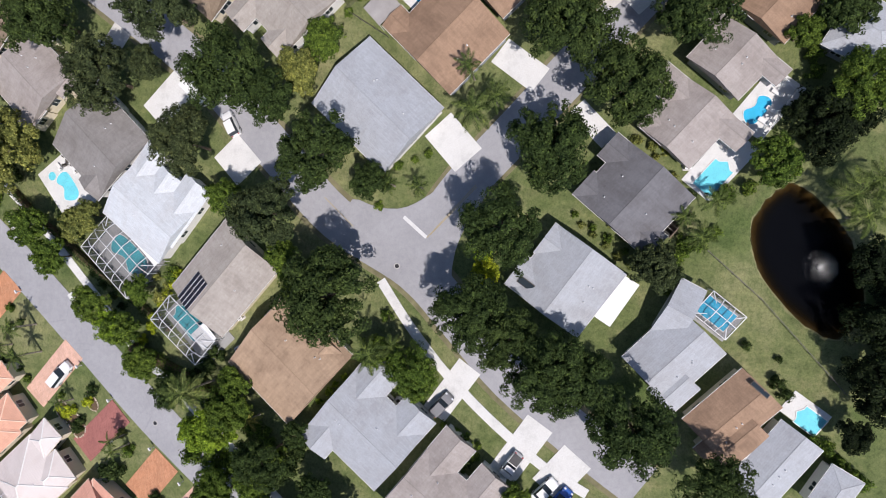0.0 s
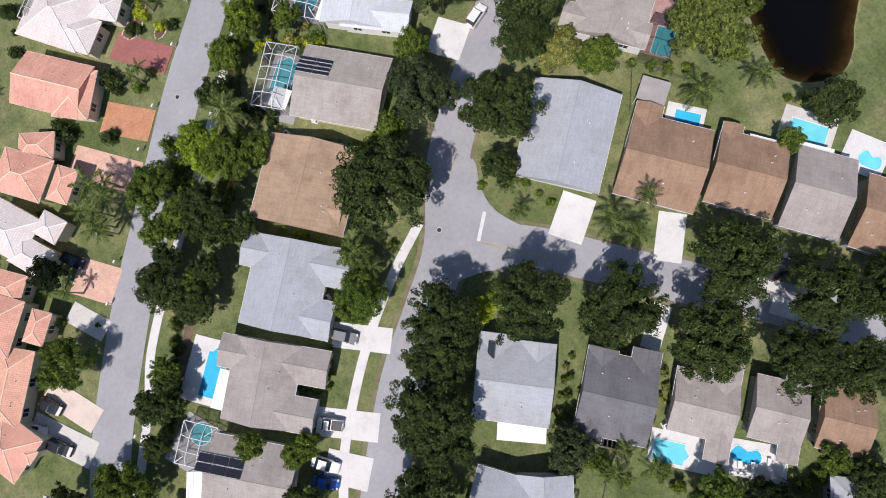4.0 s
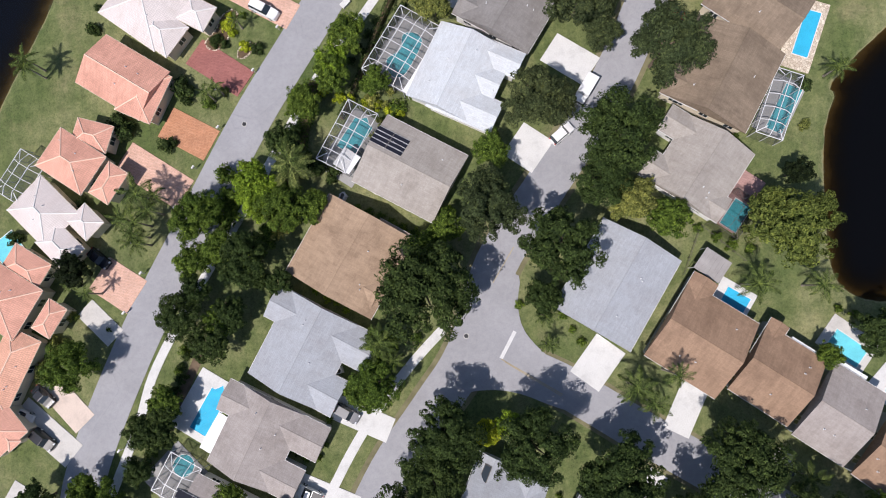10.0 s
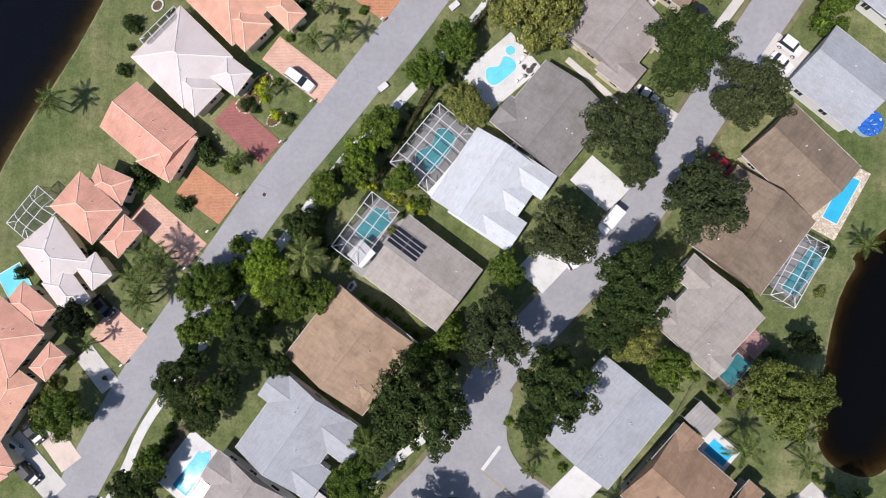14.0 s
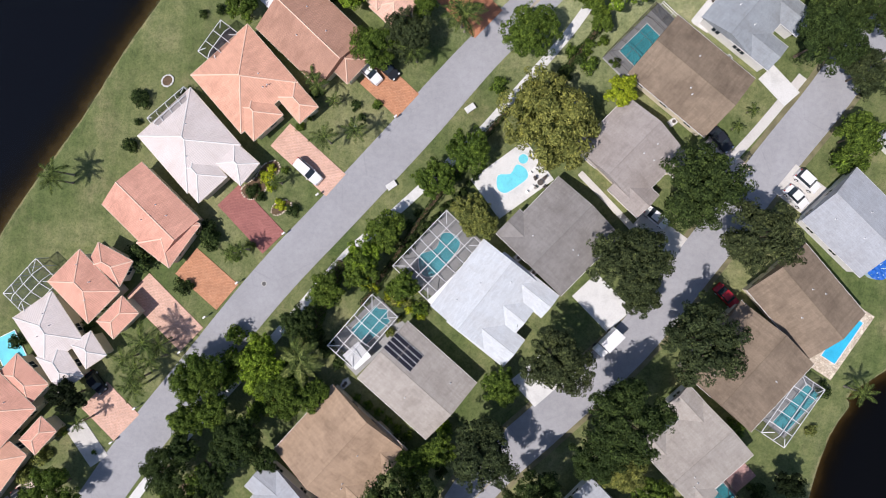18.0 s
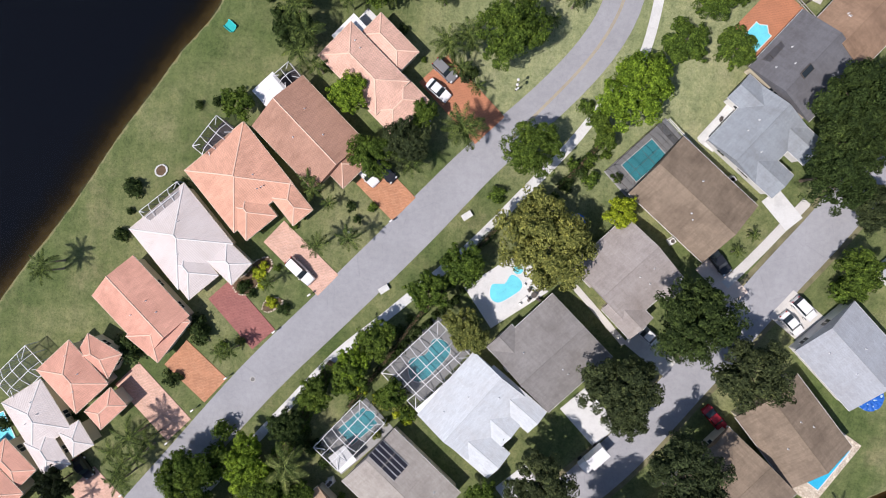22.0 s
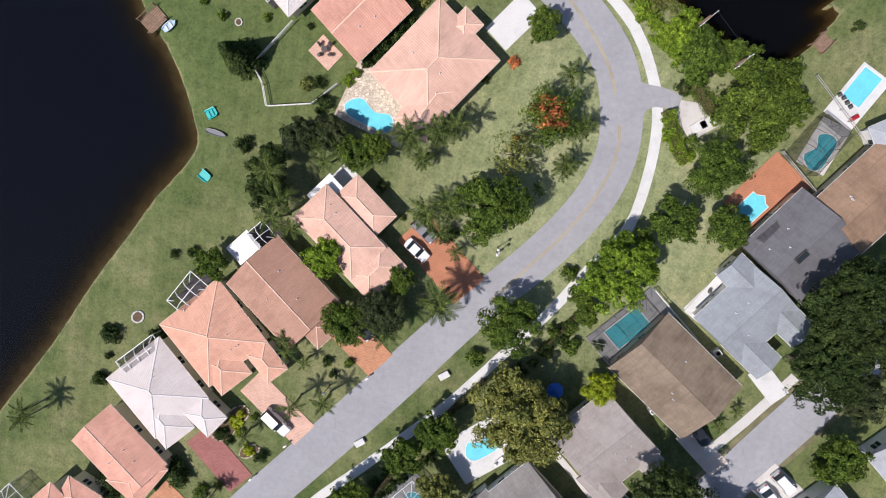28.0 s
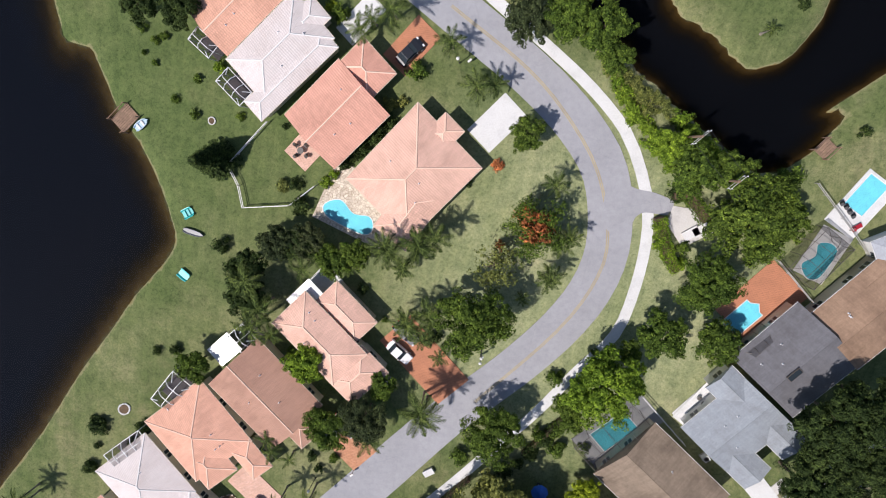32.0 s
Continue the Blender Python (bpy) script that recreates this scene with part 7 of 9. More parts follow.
tree(-20.11, 58.98, 4.2, 7.0, LEAF_GREEN, 'leafy green tree with a rounded crown', 'tree', 159, 2)
tree(-43.09, 5.09, 4.42, 6.8, LEAF_GREEN, 'leafy green tree with a rounded crown', 'tree', 206, 3)
tree(-44.07, -1.42, 3.3, 5.7, LEAF_GREEN, 'leafy green tree with a rounded crown', 'tree', 253, 4)
tree(-32.54, 8.47, 4.1, 6.5, LEAF_BRIGHT, 'bright green leafy tree with a full crown', 'tree', 300, 0)
tree(-29.09, 4.76, 4.5, 6.9, LEAF_GREEN, 'leafy green tree with a rounded crown', 'tree', 347, 1)
tree(-24.86, 4.54, 3.14, 5.5, LEAF_GREEN, 'leafy green tree with a rounded crown', 'tree', 34, 2)
tree(-34.68, -2.61, 4.64, 9.7, LEAF_OAK, 'broad live oak with a dense dark green crown', 'oak_tree', 81, 3)
tree(-39.99, 0.23, 3.3, 5.7, LEAF_GREEN, 'leafy green tree with a rounded crown', 'tree', 128, 4)
tree(-31.14, -6.41, 2.49, 4.9, LEAF_OAK, 'broad live oak with a dense dark green crown', 'oak_tree', 175, 0)
tree(-42.54, -14.31, 3.7, 6.1, LEAF_OAK, 'broad live oak with a dense dark green crown', 'oak_tree', 222, 1)
tree(-39.09, -10.16, 3.3, 5.7, LEAF_OAK, 'broad live oak with a dense dark green crown', 'oak_tree', 269, 2)
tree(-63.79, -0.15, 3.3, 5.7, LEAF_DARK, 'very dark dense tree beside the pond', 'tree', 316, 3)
tree(4.34, 9.42, 3.3, 5.7, LEAF_GREEN, 'leafy green tree with a rounded crown', 'tree', 3, 4)
tree(24.59, -0.74, 3.62, 6.0, LEAF_OLIVE, 'large olive-green tree with a feathery crown', 'tree', 50, 0)
tree(29.06, -4.94, 3.62, 6.0, LEAF_GREEN, 'leafy green tree with a rounded crown', 'tree', 97, 1)
tree(45.97, -8.50, 7.4, 9.8, LEAF_MANGO, 'large rounded mango-like tree with a dense crown', 'tree', 144, 2)
tree(49.25, -0.42, 2.49, 4.9, LEAF_DARK, 'very dark dense tree beside the pond', 'tree', 191, 3)
tree(-27.85, 15.67, 3.3, 5.7, LEAF_OAK, 'broad live oak with a dense dark green crown', 'oak_tree', 238, 4)
tree(-7.95, -4.57, 3.3, 5.7, LEAF_GREEN, 'leafy green tree with a rounded crown', 'tree', 285, 0)
tree(-2.8, 79.3, 6.0, 9.4, LEAF_GREEN, 'leafy green tree with a rounded crown', 'tree', 19, 2)
tree(16.50, 73.45, 6.3, 8.8, LEAF_BRIGHT, 'bright green leafy tree with a full crown', 'tree', 66, 3)
tree(-25.13, 68.05, 3.46, 5.9, LEAF_BRIGHT, 'bright green leafy tree with a full crown', 'tree', 113, 4)
tree(-41.95, 63.94, 2.98, 5.4, LEAF_GREEN, 'leafy green tree with a rounded crown', 'tree', 160, 0)
tree(-15.28, 61.49, 4.3, 7.2, LEAF_GREY, 'broad live oak with a grey-green crown', 'oak_tree', 207, 1)
tree(-13.5, 66.66, 2.49, 4.9, LEAF_GREEN, 'leafy green tree with a rounded crown', 'tree', 254, 2)
tree(19.29, 78.43, 2.0, 4.5, LEAF_GREEN, 'leafy green tree with a rounded crown', 'tree', 301, 3)
tree(12.49, 69.06, 2.16, 4.6, LEAF_GREEN, 'leafy green tree with a rounded crown', 'tree', 348, 4)
tree(-31.17, 84.87, 2.98, 5.4, LEAF_GREY, 'broad live oak with a grey-green crown', 'oak_tree', 35, 0)
tree(-26.89, 85.79, 2.81, 5.2, LEAF_GREY, 'broad live oak with a grey-green crown', 'oak_tree', 82, 1)
tree(-22.86, 83.31, 2.98, 5.4, LEAF_GREEN, 'leafy green tree with a rounded crown', 'tree', 129, 2)
tree(-34.59, 81.12, 2.49, 4.9, LEAF_OAK, 'broad live oak with a dense dark green crown', 'oak_tree', 176, 3)
tree(-20.19, 85.0, 2.49, 4.9, LEAF_GREEN, 'leafy green tree with a rounded crown', 'tree', 223, 4)
tree(3.60, 92.83, 5.2, 6.8, LEAF_GREEN, 'leafy green tree with a rounded crown', 'tree', 270, 0, count=4500)
tree(-0.84, 87.11, 4.1, 6.5, LEAF_OLIVE, 'large olive-green tree with a feathery crown', 'tree', 317, 1, count=2500)
tree(45.22, 75.87, 6.16, 11.2, LEAF_OAK, 'broad live oak with a dense dark green crown', 'oak_tree', 51, 3)
tree(49.72, 78.17, 4.95, 10.0, LEAF_OAK, 'broad live oak with a dense dark green crown', 'oak_tree', 98, 4)
tree(45.51, 70.06, 4.95, 10.0, LEAF_OAK, 'broad live oak with a dense dark green crown', 'oak_tree', 145, 0)
hedge("clipped dark green hedge between the footpath and the gardens", [(1.4, 52.8), (-2.7, 47.2), (-7.4, 39.5), (-11.3, 33.2), (-15.1, 25.9), (-19.0, 19.1)], 1.0, 1.5, LEAF_OAK, 3)
hedge("bright yellow-green hedge beside the utility pad", [(19.62, 96.88), (20.86, 94.22), (22.26, 91.56), (23.66, 90.22)], 2.0, 1.8, LEAF_BRIGHT, 8)
hedge("green hedge behind the utility pad", [(20.89, 99.95), (22.51, 100.29), (24.08, 99.24), (25.8, 97.51)], 1.8, 1.6, LEAF_GREEN, 9)
hedge("dense green hedge beside the footpath", [(-22.75, 25.74), (-24.98, 19.04), (-27.95, 11.78), (-30.96, 5.95)], 2.2, 2.2, LEAF_GREEN, 11)
hedge("dark hedge beside the tan house pool screen", [(8.6, 58.6), (11.2, 62.4), (14.6, 67.6)], 1.1, 1.4, LEAF_OAK, 5)
conifer(-41.85, 94.36, 8.6, 2.7, LEAF_OAK)
tree(-2.4, 118.1, 3.5, 6.0, LEAF_GREY, 'grey-green tree beside the footpath and the pond', 'tree', 67, 1)
tree(2.2, 119.2, 3.4, 6.4, LEAF_GREEN, 'leafy green tree with a rounded crown', 'tree', 333, 4)
tree(6.6, 118.6, 3.7, 6.9, LEAF_GREEN, 'leafy green tree with a rounded crown', 'tree', 20, 0)
tree(8.9, 115.4, 2.7, 5.6, LEAF_GREEN, 'leafy green tree with a rounded crown', 'tree', 140, 2)
tree(-42.50, 6.43, 4.2, 6.4, LEAF_GREEN, 'leafy green tree over the footpath', 'tree', 366, 2)
tree(-32.39, 6.70, 4.4, 6.6, LEAF_BRIGHT, 'bright green leafy tree with a full crown', 'tree', 478, 2)
tree(21.42, 103.53, 4.1, 6.5, LEAF_GREEN, 'bright green leafy tree with a full crown', 'tree', 114, 2)
tree(26.35, 104.12, 3.3, 5.7, LEAF_GREEN, 'bright green leafy tree with a full crown', 'tree', 161, 3)
tree(18.21, 105.84, 2.98, 5.4, LEAF_BRIGHT, 'bright green leafy tree with a full crown', 'tree', 208, 4)
tree(0.11, 104.59, 2.65, 5.1, LEAF_GREEN, 'leafy green tree with a rounded crown', 'tree', 255, 0)
tree(-28.09, 84.95, 2.81, 5.2, LEAF_OAK, 'broad live oak with a dense dark green crown', 'oak_tree', 349, 2)
tree(-34.4, 75.77, 3.46, 5.9, LEAF_OAK, 'broad live oak with a dense dark green crown', 'oak_tree', 36, 3)
tree(-47.45, 113.37, 3.14, 5.5, LEAF_OAK, 'broad live oak with a dense dark green crown', 'oak_tree', 83, 4)
tree(-53.03, 112.99, 2.81, 5.2, LEAF_OAK, 'broad live oak with a dense dark green crown', 'oak_tree', 130, 0)
tree(-46.69, -9.70, 4.3, 6.6, LEAF_OAK, 'broad live oak with a dense dark green crown', 'oak_tree', 177, 1)
tree(-44.4, -6.18, 3.14, 5.5, LEAF_OAK, 'broad live oak with a dense dark green crown', 'oak_tree', 224, 2)
tree(-41.35, -11.31, 2.81, 5.2, LEAF_GREEN, 'leafy green tree with a rounded crown', 'tree', 271, 3)
tree(-54.35, -26.28, 3.14, 5.5, LEAF_OAK, 'broad live oak with a dense dark green crown', 'oak_tree', 318, 4)
tree(-50.74, -24.02, 2.65, 5.1, LEAF_OAK, 'broad live oak with a dense dark green crown', 'oak_tree', 5, 0)
tree(-62.25, -36.95, 5.2, 6.9, LEAF_GREEN, 'leafy green tree with a rounded crown', 'tree', 52, 1)
tree(-64.13, -35.03, 3.6, 5.6, LEAF_GREEN, 'leafy green tree with a rounded crown', 'tree', 99, 2)
tree(-19.87, -24.59, 3.3, 5.7, LEAF_GREEN, 'leafy green tree with a rounded crown', 'tree', 146, 3)
tree(-16.43, -17.81, 2.98, 5.4, LEAF_GREEN, 'leafy green tree with a rounded crown', 'tree', 193, 4)
tree(-33.92, -40.99, 2.49, 4.9, LEAF_GREEN, 'leafy green tree with a rounded crown', 'tree', 240, 0)
tree(-42.09, -37.36, 2.49, 4.9, LEAF_GREEN, 'leafy green tree with a rounded crown', 'tree', 287, 1)
tree(23.26, -1.85, 3.3, 5.7, LEAF_OLIVE, 'large olive-green tree with a feathery crown', 'tree', 334, 2)
tree(55.83, -25.23, 4.1, 6.5, LEAF_OAK, 'broad live oak with a dense dark green crown', 'oak_tree', 68, 4)
tree(48.48, -27.76, 2.16, 4.6, LEAF_GREEN, 'leafy green tree with a rounded crown', 'tree', 115, 0)
tree(-2.13, -32.73, 2.33, 4.8, LEAF_YELLOW, 'small yellow-green ornamental tree', 'tree', 162, 1)
tree(-12.18, 23.26, 2.89, 5.3, LEAF_GREEN, 'leafy green tree with a rounded crown', 'tree', 209, 2)
tree(-18.95, 27.01, 3.46, 5.9, LEAF_BRIGHT, 'bright green leafy tree with a full crown', 'tree', 256, 3)
tree(-33.63, 11.55, 2.49, 4.9, LEAF_BRIGHT, 'bright green leafy tree with a full crown', 'tree', 350, 0)
tree(13.75, 66.58, 2.16, 4.6, LEAF_GREEN, 'leafy green tree with a rounded crown', 'tree', 84, 2)
tree(-57.71, -44.47, 3.46, 5.9, LEAF_GREEN, 'leafy green tree with a rounded crown', 'tree', 131, 3)
tree(-37.51, -48.25, 3.46, 5.9, LEAF_OAK, 'broad live oak with a dense dark green crown', 'oak_tree', 178, 4)
tree(-47.25, -48.93, 2.16, 4.6, LEAF_GREEN, 'leafy green tree with a rounded crown', 'tree', 225, 0)
tree(-66.98, -44.98, 4.3, 6.5, LEAF_GREEN, 'leafy green tree with a rounded crown', 'tree', 272, 1)
tree(-50.77, -22.16, 2.98, 5.4, LEAF_GREEN, 'leafy green tree with a rounded crown', 'tree', 319, 2)
tree(-51.9, -27.32, 3.14, 5.5, LEAF_OAK, 'broad live oak with a dense dark green crown', 'oak_tree', 6, 3)
tree(-55.67, -32.11, 2.65, 5.1, LEAF_OAK, 'broad live oak with a dense dark green crown', 'oak_tree', 53, 4)
tree(-71.75, -34.88, 3.6, 6.0, LEAF_OAK, 'broad live oak with a dense dark green crown', 'oak_tree', 100, 0)
tree(-36.26, -41.42, 2.33, 4.8, LEAF_GREEN, 'leafy green tree with a rounded crown', 'tree', 147, 1)
tree(-71.9, -44.17, 3.3, 5.7, LEAF_GREEN, 'leafy green tree with a rounded crown', 'tree', 194, 2)
tree(-61.71, -46.67, 2.81, 5.2, LEAF_GREEN, 'leafy green tree with a rounded crown', 'tree', 241, 3)
tree(26.66, 89.59, 4.7, 6.8, LEAF_GREEN, 'leafy green tree with a rounded crown', 'tree', 288, 4)
tree(22.84, 81.83, 3.9, 6.0, LEAF_GREEN, 'leafy green tree with a rounded crown', 'tree', 335, 0)
tree(29.80, 82.04, 3.5, 5.8, LEAF_GREEN, 'leafy green tree with a rounded crown', 'tree', 22, 1)
tree(29.63, 98.50, 6.6, 7.6, LEAF_GREEN, 'leafy green tree with a rounded crown', 'tree', 69, 2)
tree(34.4, 99.3, 3.14, 5.5, LEAF_GREEN, 'leafy green tree with a rounded crown', 'tree', 116, 3)
tree(-64.85, -15.28, 4.8, 6.9, LEAF_GREEN, 'leafy green tree with a rounded crown', 'tree', 210, 0)
palm(-69.06, 35.28, 4.7, 2.94, 13)
palm(-26.70, 44.63, 5.2, 2.61, 13)
palm(-29.82, 54.22, 3.5, 2.12, 13)
palm(-38.3, 26.13, 4.0, 1.8, 13)
palm(-14.23, 58.96, 5.5, 3.27, 13)
palm(-52.01, 10.15, 5.0, 3.59, 13)
palm(-50.37, 7.41, 5.0, 2.45, 13)
palm(-55.28, 6.83, 4.0, 2.78, 13)
palm(-52.94, 2.63, 4.5, 2.78, 13)
palm(-26.32, 10.54, 7.0, 4.08, 15, leaf=FROND_PALE, label="tall palm with pale sunlit fronds")
palm(36.55, 52.98, 1.6, 1.31, 13)
palm(38.56, 55.77, 1.6, 1.31, 13)
palm(58.14, 14.6, 3.5, 2.45, 13)
palm(6.32, 19.91, 3.0, 1.31, 13)
palm(-26.39, 50.96, 2.5, 1.63, 13)
palm(-30.48, 1.72, 3.2, 2.12, 10, leaf=FROND_YELLOW, label="palm with yellowing fronds")
palm(-69.06, 33.93, 4.7, 2.61, 13)
palm(-28.77, 52.78, 4.0, 2.12, 13)
palm(-7.61, 65.12, 6.5, 3.59, 13)
palm(-22.04, 46.20, 5.0, 2.45, 13)
palm(-34.45, 78.88, 6.0, 3.43, 13)
palm(-32.28, 75.36, 6.0, 3.43, 13)
palm(-15.93, 87.31, 6.0, 3.1, 13)
palm(-11.61, 88.37, 6.0, 3.1, 13)
palm(-13.36, 84.51, 3.0, 1.96, 13)
palm(-11.69, 77.28, 5.0, 2.94, 13)
palm(-8.08, 77.85, 5.0, 2.45, 13)
palm(7.13, 91.57, 4.0, 2.45, 13)
palm(6.25, 86.21, 4.0, 2.12, 13)
palm(3.58, 82.94, 3.0, 1.47, 13)
palm(-9.25, 74.25, 3.0, 2.12, 13)
palm(-30.64, 71.24, 4.0, 2.12, 13)
palm(-6.36, 71.93, 2.5, 1.8, 13)
palm(-29.3, 84.0, 4.0, 2.45, 13)
palm(-25.4, 83.9, 3.5, 2.45, 13)
palm(-20.9, 83.2, 3.5, 2.12, 13)
palm(-27.2, 81.6, 4.0, 2.12, 13)
palm(-7.05, 64.46, 6.5, 3.59, 13)
palm(-7.41, 109.5, 4.5, 2.61, 13)
palm(-5.14, 110.04, 4.0, 1.96, 13)
palm(-11.48, 114.28, 4.0, 2.45, 13)
palm(-19.56, 116.92, 5.0, 2.94, 13)
palm(-23.45, 114.26, 4.0, 2.29, 13)
palm(-22.18, 115.66, 4.0, 1.96, 13)
palm(4.83, 99.06, 4.0, 2.29, 13)
palm(6.63, 86.96, 4.0, 2.29, 13)
palm(-33.02, 72.56, 6.0, 3.59, 13)
palm(-14.92, 86.67, 6.0, 2.94, 13)
palm(-13.29, 84.1, 4.0, 2.12, 13)
palm(-8.67, 78.74, 5.0, 2.94, 13)
palm(-11.19, 76.34, 5.0, 2.78, 13)
palm(-9.31, 89.52, 6.0, 2.78, 13)
palm(-11.35, 88.04, 6.0, 2.94, 13)
palm(-0.18, 105.47, 4.5, 2.29, 13)
palm(34.81, 100.27, 3.0, 2.12, 13)
palm(8.04, 92.48, 4.0, 2.12, 13)
palm(26.65, 121.66, 2.6, 1.23, 13)
palm(39.64, -16.17, 5.0, 3.59, 13)
palm(48.66, -17.55, 5.0, 2.94, 13)
palm(19.87, -28.58, 5.5, 3.59, 13)
palm(22.0, -31.31, 5.0, 2.94, 13)
palm(8.71, -16.87, 4.0, 2.29, 13)
palm(8.71, -21.29, 3.0, 1.96, 13)
palm(-26.64, 11.41, 7.0, 3.76, 13)
palm(-16.43, -17.41, 6.0, 3.59, 13)
palm(-14.87, -20.41, 5.0, 2.45, 13)
palm(-34.14, 37.33, 3.0, 1.8, 13)
palm(-39.91, 25.4, 4.0, 1.96, 13)
palm(-49.57, 9.83, 4.5, 2.45, 13)
palm(-52.64, 5.79, 5.0, 2.78, 13)
palm(-53.02, 3.92, 5.0, 2.45, 13)
palm(41.79, -44.09, 5.0, 3.1, 13)
palm(38.46, -40.62, 4.0, 2.45, 13)
palm(-61.85, -4.20, 4.0, 1.8, 13)
palm(-65.23, -2.41, 3.0, 1.63, 13)
palm(25.66, -27.44, 6.5, 2.45, 13)
palm(13.04, -77.51, 5.0, 4.08, 13)
palm(10.55, -79.09, 5.0, 3.59, 13)
palm(15.01, -79.73, 5.0, 3.59, 13)
palm(5.78, -60.56, 4.0, 2.78, 13)
palm(10.83, -61.96, 4.0, 2.61, 13)
palm(8.2, -58.25, 3.5, 2.12, 13)
shrub(-36.72, 37.96, 1.0, 1.1, LEAF_YELLOW, 'golden-green shrub in a stone-edged bed')
shrub(-35.91, 39.64, 0.9, 1.1, LEAF_YELLOW, 'golden-green shrub in a stone-edged bed')
shrub(-38.26, 36.18, 0.9, 1.1, LEAF_OAK, 'dark green shrub in a stone-edged bed')
shrub(-39.15, 35.13, 0.7, 1.1, LEAF_OAK, 'dark green shrub in a stone-edged bed')
shrub(-33.73, 33.56, 1.0, 1.1, LEAF_YELLOW, 'golden-green shrub in a stone-edged bed')
shrub(-32.94, -32.18, 1.12, 1.4, LEAF_OAK, 'dark green garden shrub on the lawn', 67, 1)
shrub(-31.72, -33.05, 1.04, 1.2, LEAF_OAK, 'dark green garden shrub on the lawn', 134, 2)
shrub(-30.69, -34.02, 0.96, 1.2, LEAF_GREEN, 'rounded green garden shrub on the lawn', 201, 3)
shrub(-28.94, -31.17, 0.88, 1.0, LEAF_GREEN, 'rounded green garden shrub on the lawn', 268, 0)
shrub(-29.08, -32.94, 0.88, 1.0, LEAF_GREEN, 'rounded green garden shrub on the lawn', 335, 1)
shrub(-24.39, -21.22, 0.8, 0.9, LEAF_OAK, 'dark green garden shrub on the lawn', 42, 2)
shrub(-27.86, -30.28, 0.8, 0.9, LEAF_GREEN, 'rounded green garden shrub on the lawn', 109, 3)
shrub(-58.26, 48.82, 1.92, 2.0, LEAF_OAK, 'dark green garden shrub on the lawn', 176, 0)
shrub(-58.83, 44.98, 0.8, 0.9, LEAF_OAK, 'dark green garden shrub on the lawn', 243, 1)
shrub(-59.73, 40.98, 1.44, 1.6, LEAF_OAK, 'dark green garden shrub on the lawn', 310, 2)
shrub(-19.99, 51.1, 0.8, 0.9, LEAF_GREEN, 'rounded green garden shrub on the lawn', 17, 3)
shrub(-36.46, 38.22, 1.6, 0.9, LEAF_YELLOW, 'yellow-green garden shrub on the lawn', 84, 0)
shrub(-38.82, 35.54, 1.28, 1.4, LEAF_OAK, 'dark green garden shrub on the lawn', 151, 1)
shrub(-34.1, 34.1, 1.12, 1.2, LEAF_YELLOW, 'yellow-green garden shrub on the lawn', 218, 2)
shrub(-31.91, 33.19, 1.44, 1.6, LEAF_OAK, 'dark green garden shrub on the lawn', 285, 3)
shrub(-45.19, 28.3, 2.24, 2.5, LEAF_OAK, 'dark green garden shrub on the lawn', 352, 0)
shrub(-55.5, 22.16, 2.4, 2.5, LEAF_OAK, 'dark green garden shrub on the lawn', 59, 1)
shrub(-48.61, 18.89, 1.76, 1.8, LEAF_OAK, 'dark green garden shrub on the lawn', 126, 2)
shrub(-13.67, 21.21, 1.92, 1.8, LEAF_OLIVE, 'olive-green garden shrub on the lawn', 193, 3)
shrub(-9.73, 19.51, 1.92, 1.8, LEAF_GREEN, 'rounded green garden shrub on the lawn', 260, 0)
shrub(54.43, 13.65, 1.6, 1.8, LEAF_OAK, 'dark green garden shrub on the lawn', 327, 1)
shrub(53.76, 7.34, 0.96, 1.1, LEAF_OLIVE, 'olive-green garden shrub on the lawn', 34, 2)
shrub(41.86, 6.15, 1.92, 1.8, LEAF_GREEN, 'rounded green garden shrub on the lawn', 101, 3)
shrub(46.43, -3.33, 1.92, 2.0, LEAF_OAK, 'dark green garden shrub on the lawn', 168, 0)
shrub(-29.85, 52.73, 1.44, 1.6, LEAF_OAK, 'dark green garden shrub on the lawn', 235, 1)
shrub(-22.05, 49.12, 0.96, 1.1, LEAF_OAK, 'dark green garden shrub on the lawn', 302, 2)
shrub(-30.78, 48.52, 1.12, 1.2, LEAF_GREEN, 'rounded green garden shrub on the lawn', 9, 3)
shrub(-31.92, 46.64, 0.96, 1.1, LEAF_GREEN, 'rounded green garden shrub on the lawn', 76, 0)
shrub(-63.95, 9.93, 1.12, 1.2, LEAF_OAK, 'dark green garden shrub on the lawn', 143, 1)
shrub(-75.6, 6.92, 1.6, 2.0, LEAF_OAK, 'dark green garden shrub on the lawn', 210, 2)
shrub(-33.82, 39.51, 0.8, 0.9, LEAF_GREEN, 'rounded green garden shrub on the lawn', 277, 3)
shrub(-37.4, 34.83, 1.12, 1.2, LEAF_OAK, 'dark green garden shrub on the lawn', 344, 0)
shrub(17.19, 61.51, 1.12, 1.2, LEAF_GREEN, 'rounded green garden shrub on the lawn', 51, 1)
shrub(13.09, 60.84, 1.92, 2.0, LEAF_GREEN, 'rounded green garden shrub on the lawn', 118, 2)
shrub(-0.63, 56.4, 1.76, 2.0, LEAF_GREEN, 'rounded green garden shrub on the lawn', 185, 3)
shrub(-6.2, 41.54, 1.44, 1.6, LEAF_GREEN, 'rounded green garden shrub on the lawn', 252, 0)
shrub(52.91, 49.49, 2.4, 3.0, LEAF_GREEN, 'rounded green garden shrub on the lawn', 319, 1)
shrub(56.3, 49.29, 1.6, 2.0, LEAF_GREEN, 'rounded green garden shrub on the lawn', 26, 2)
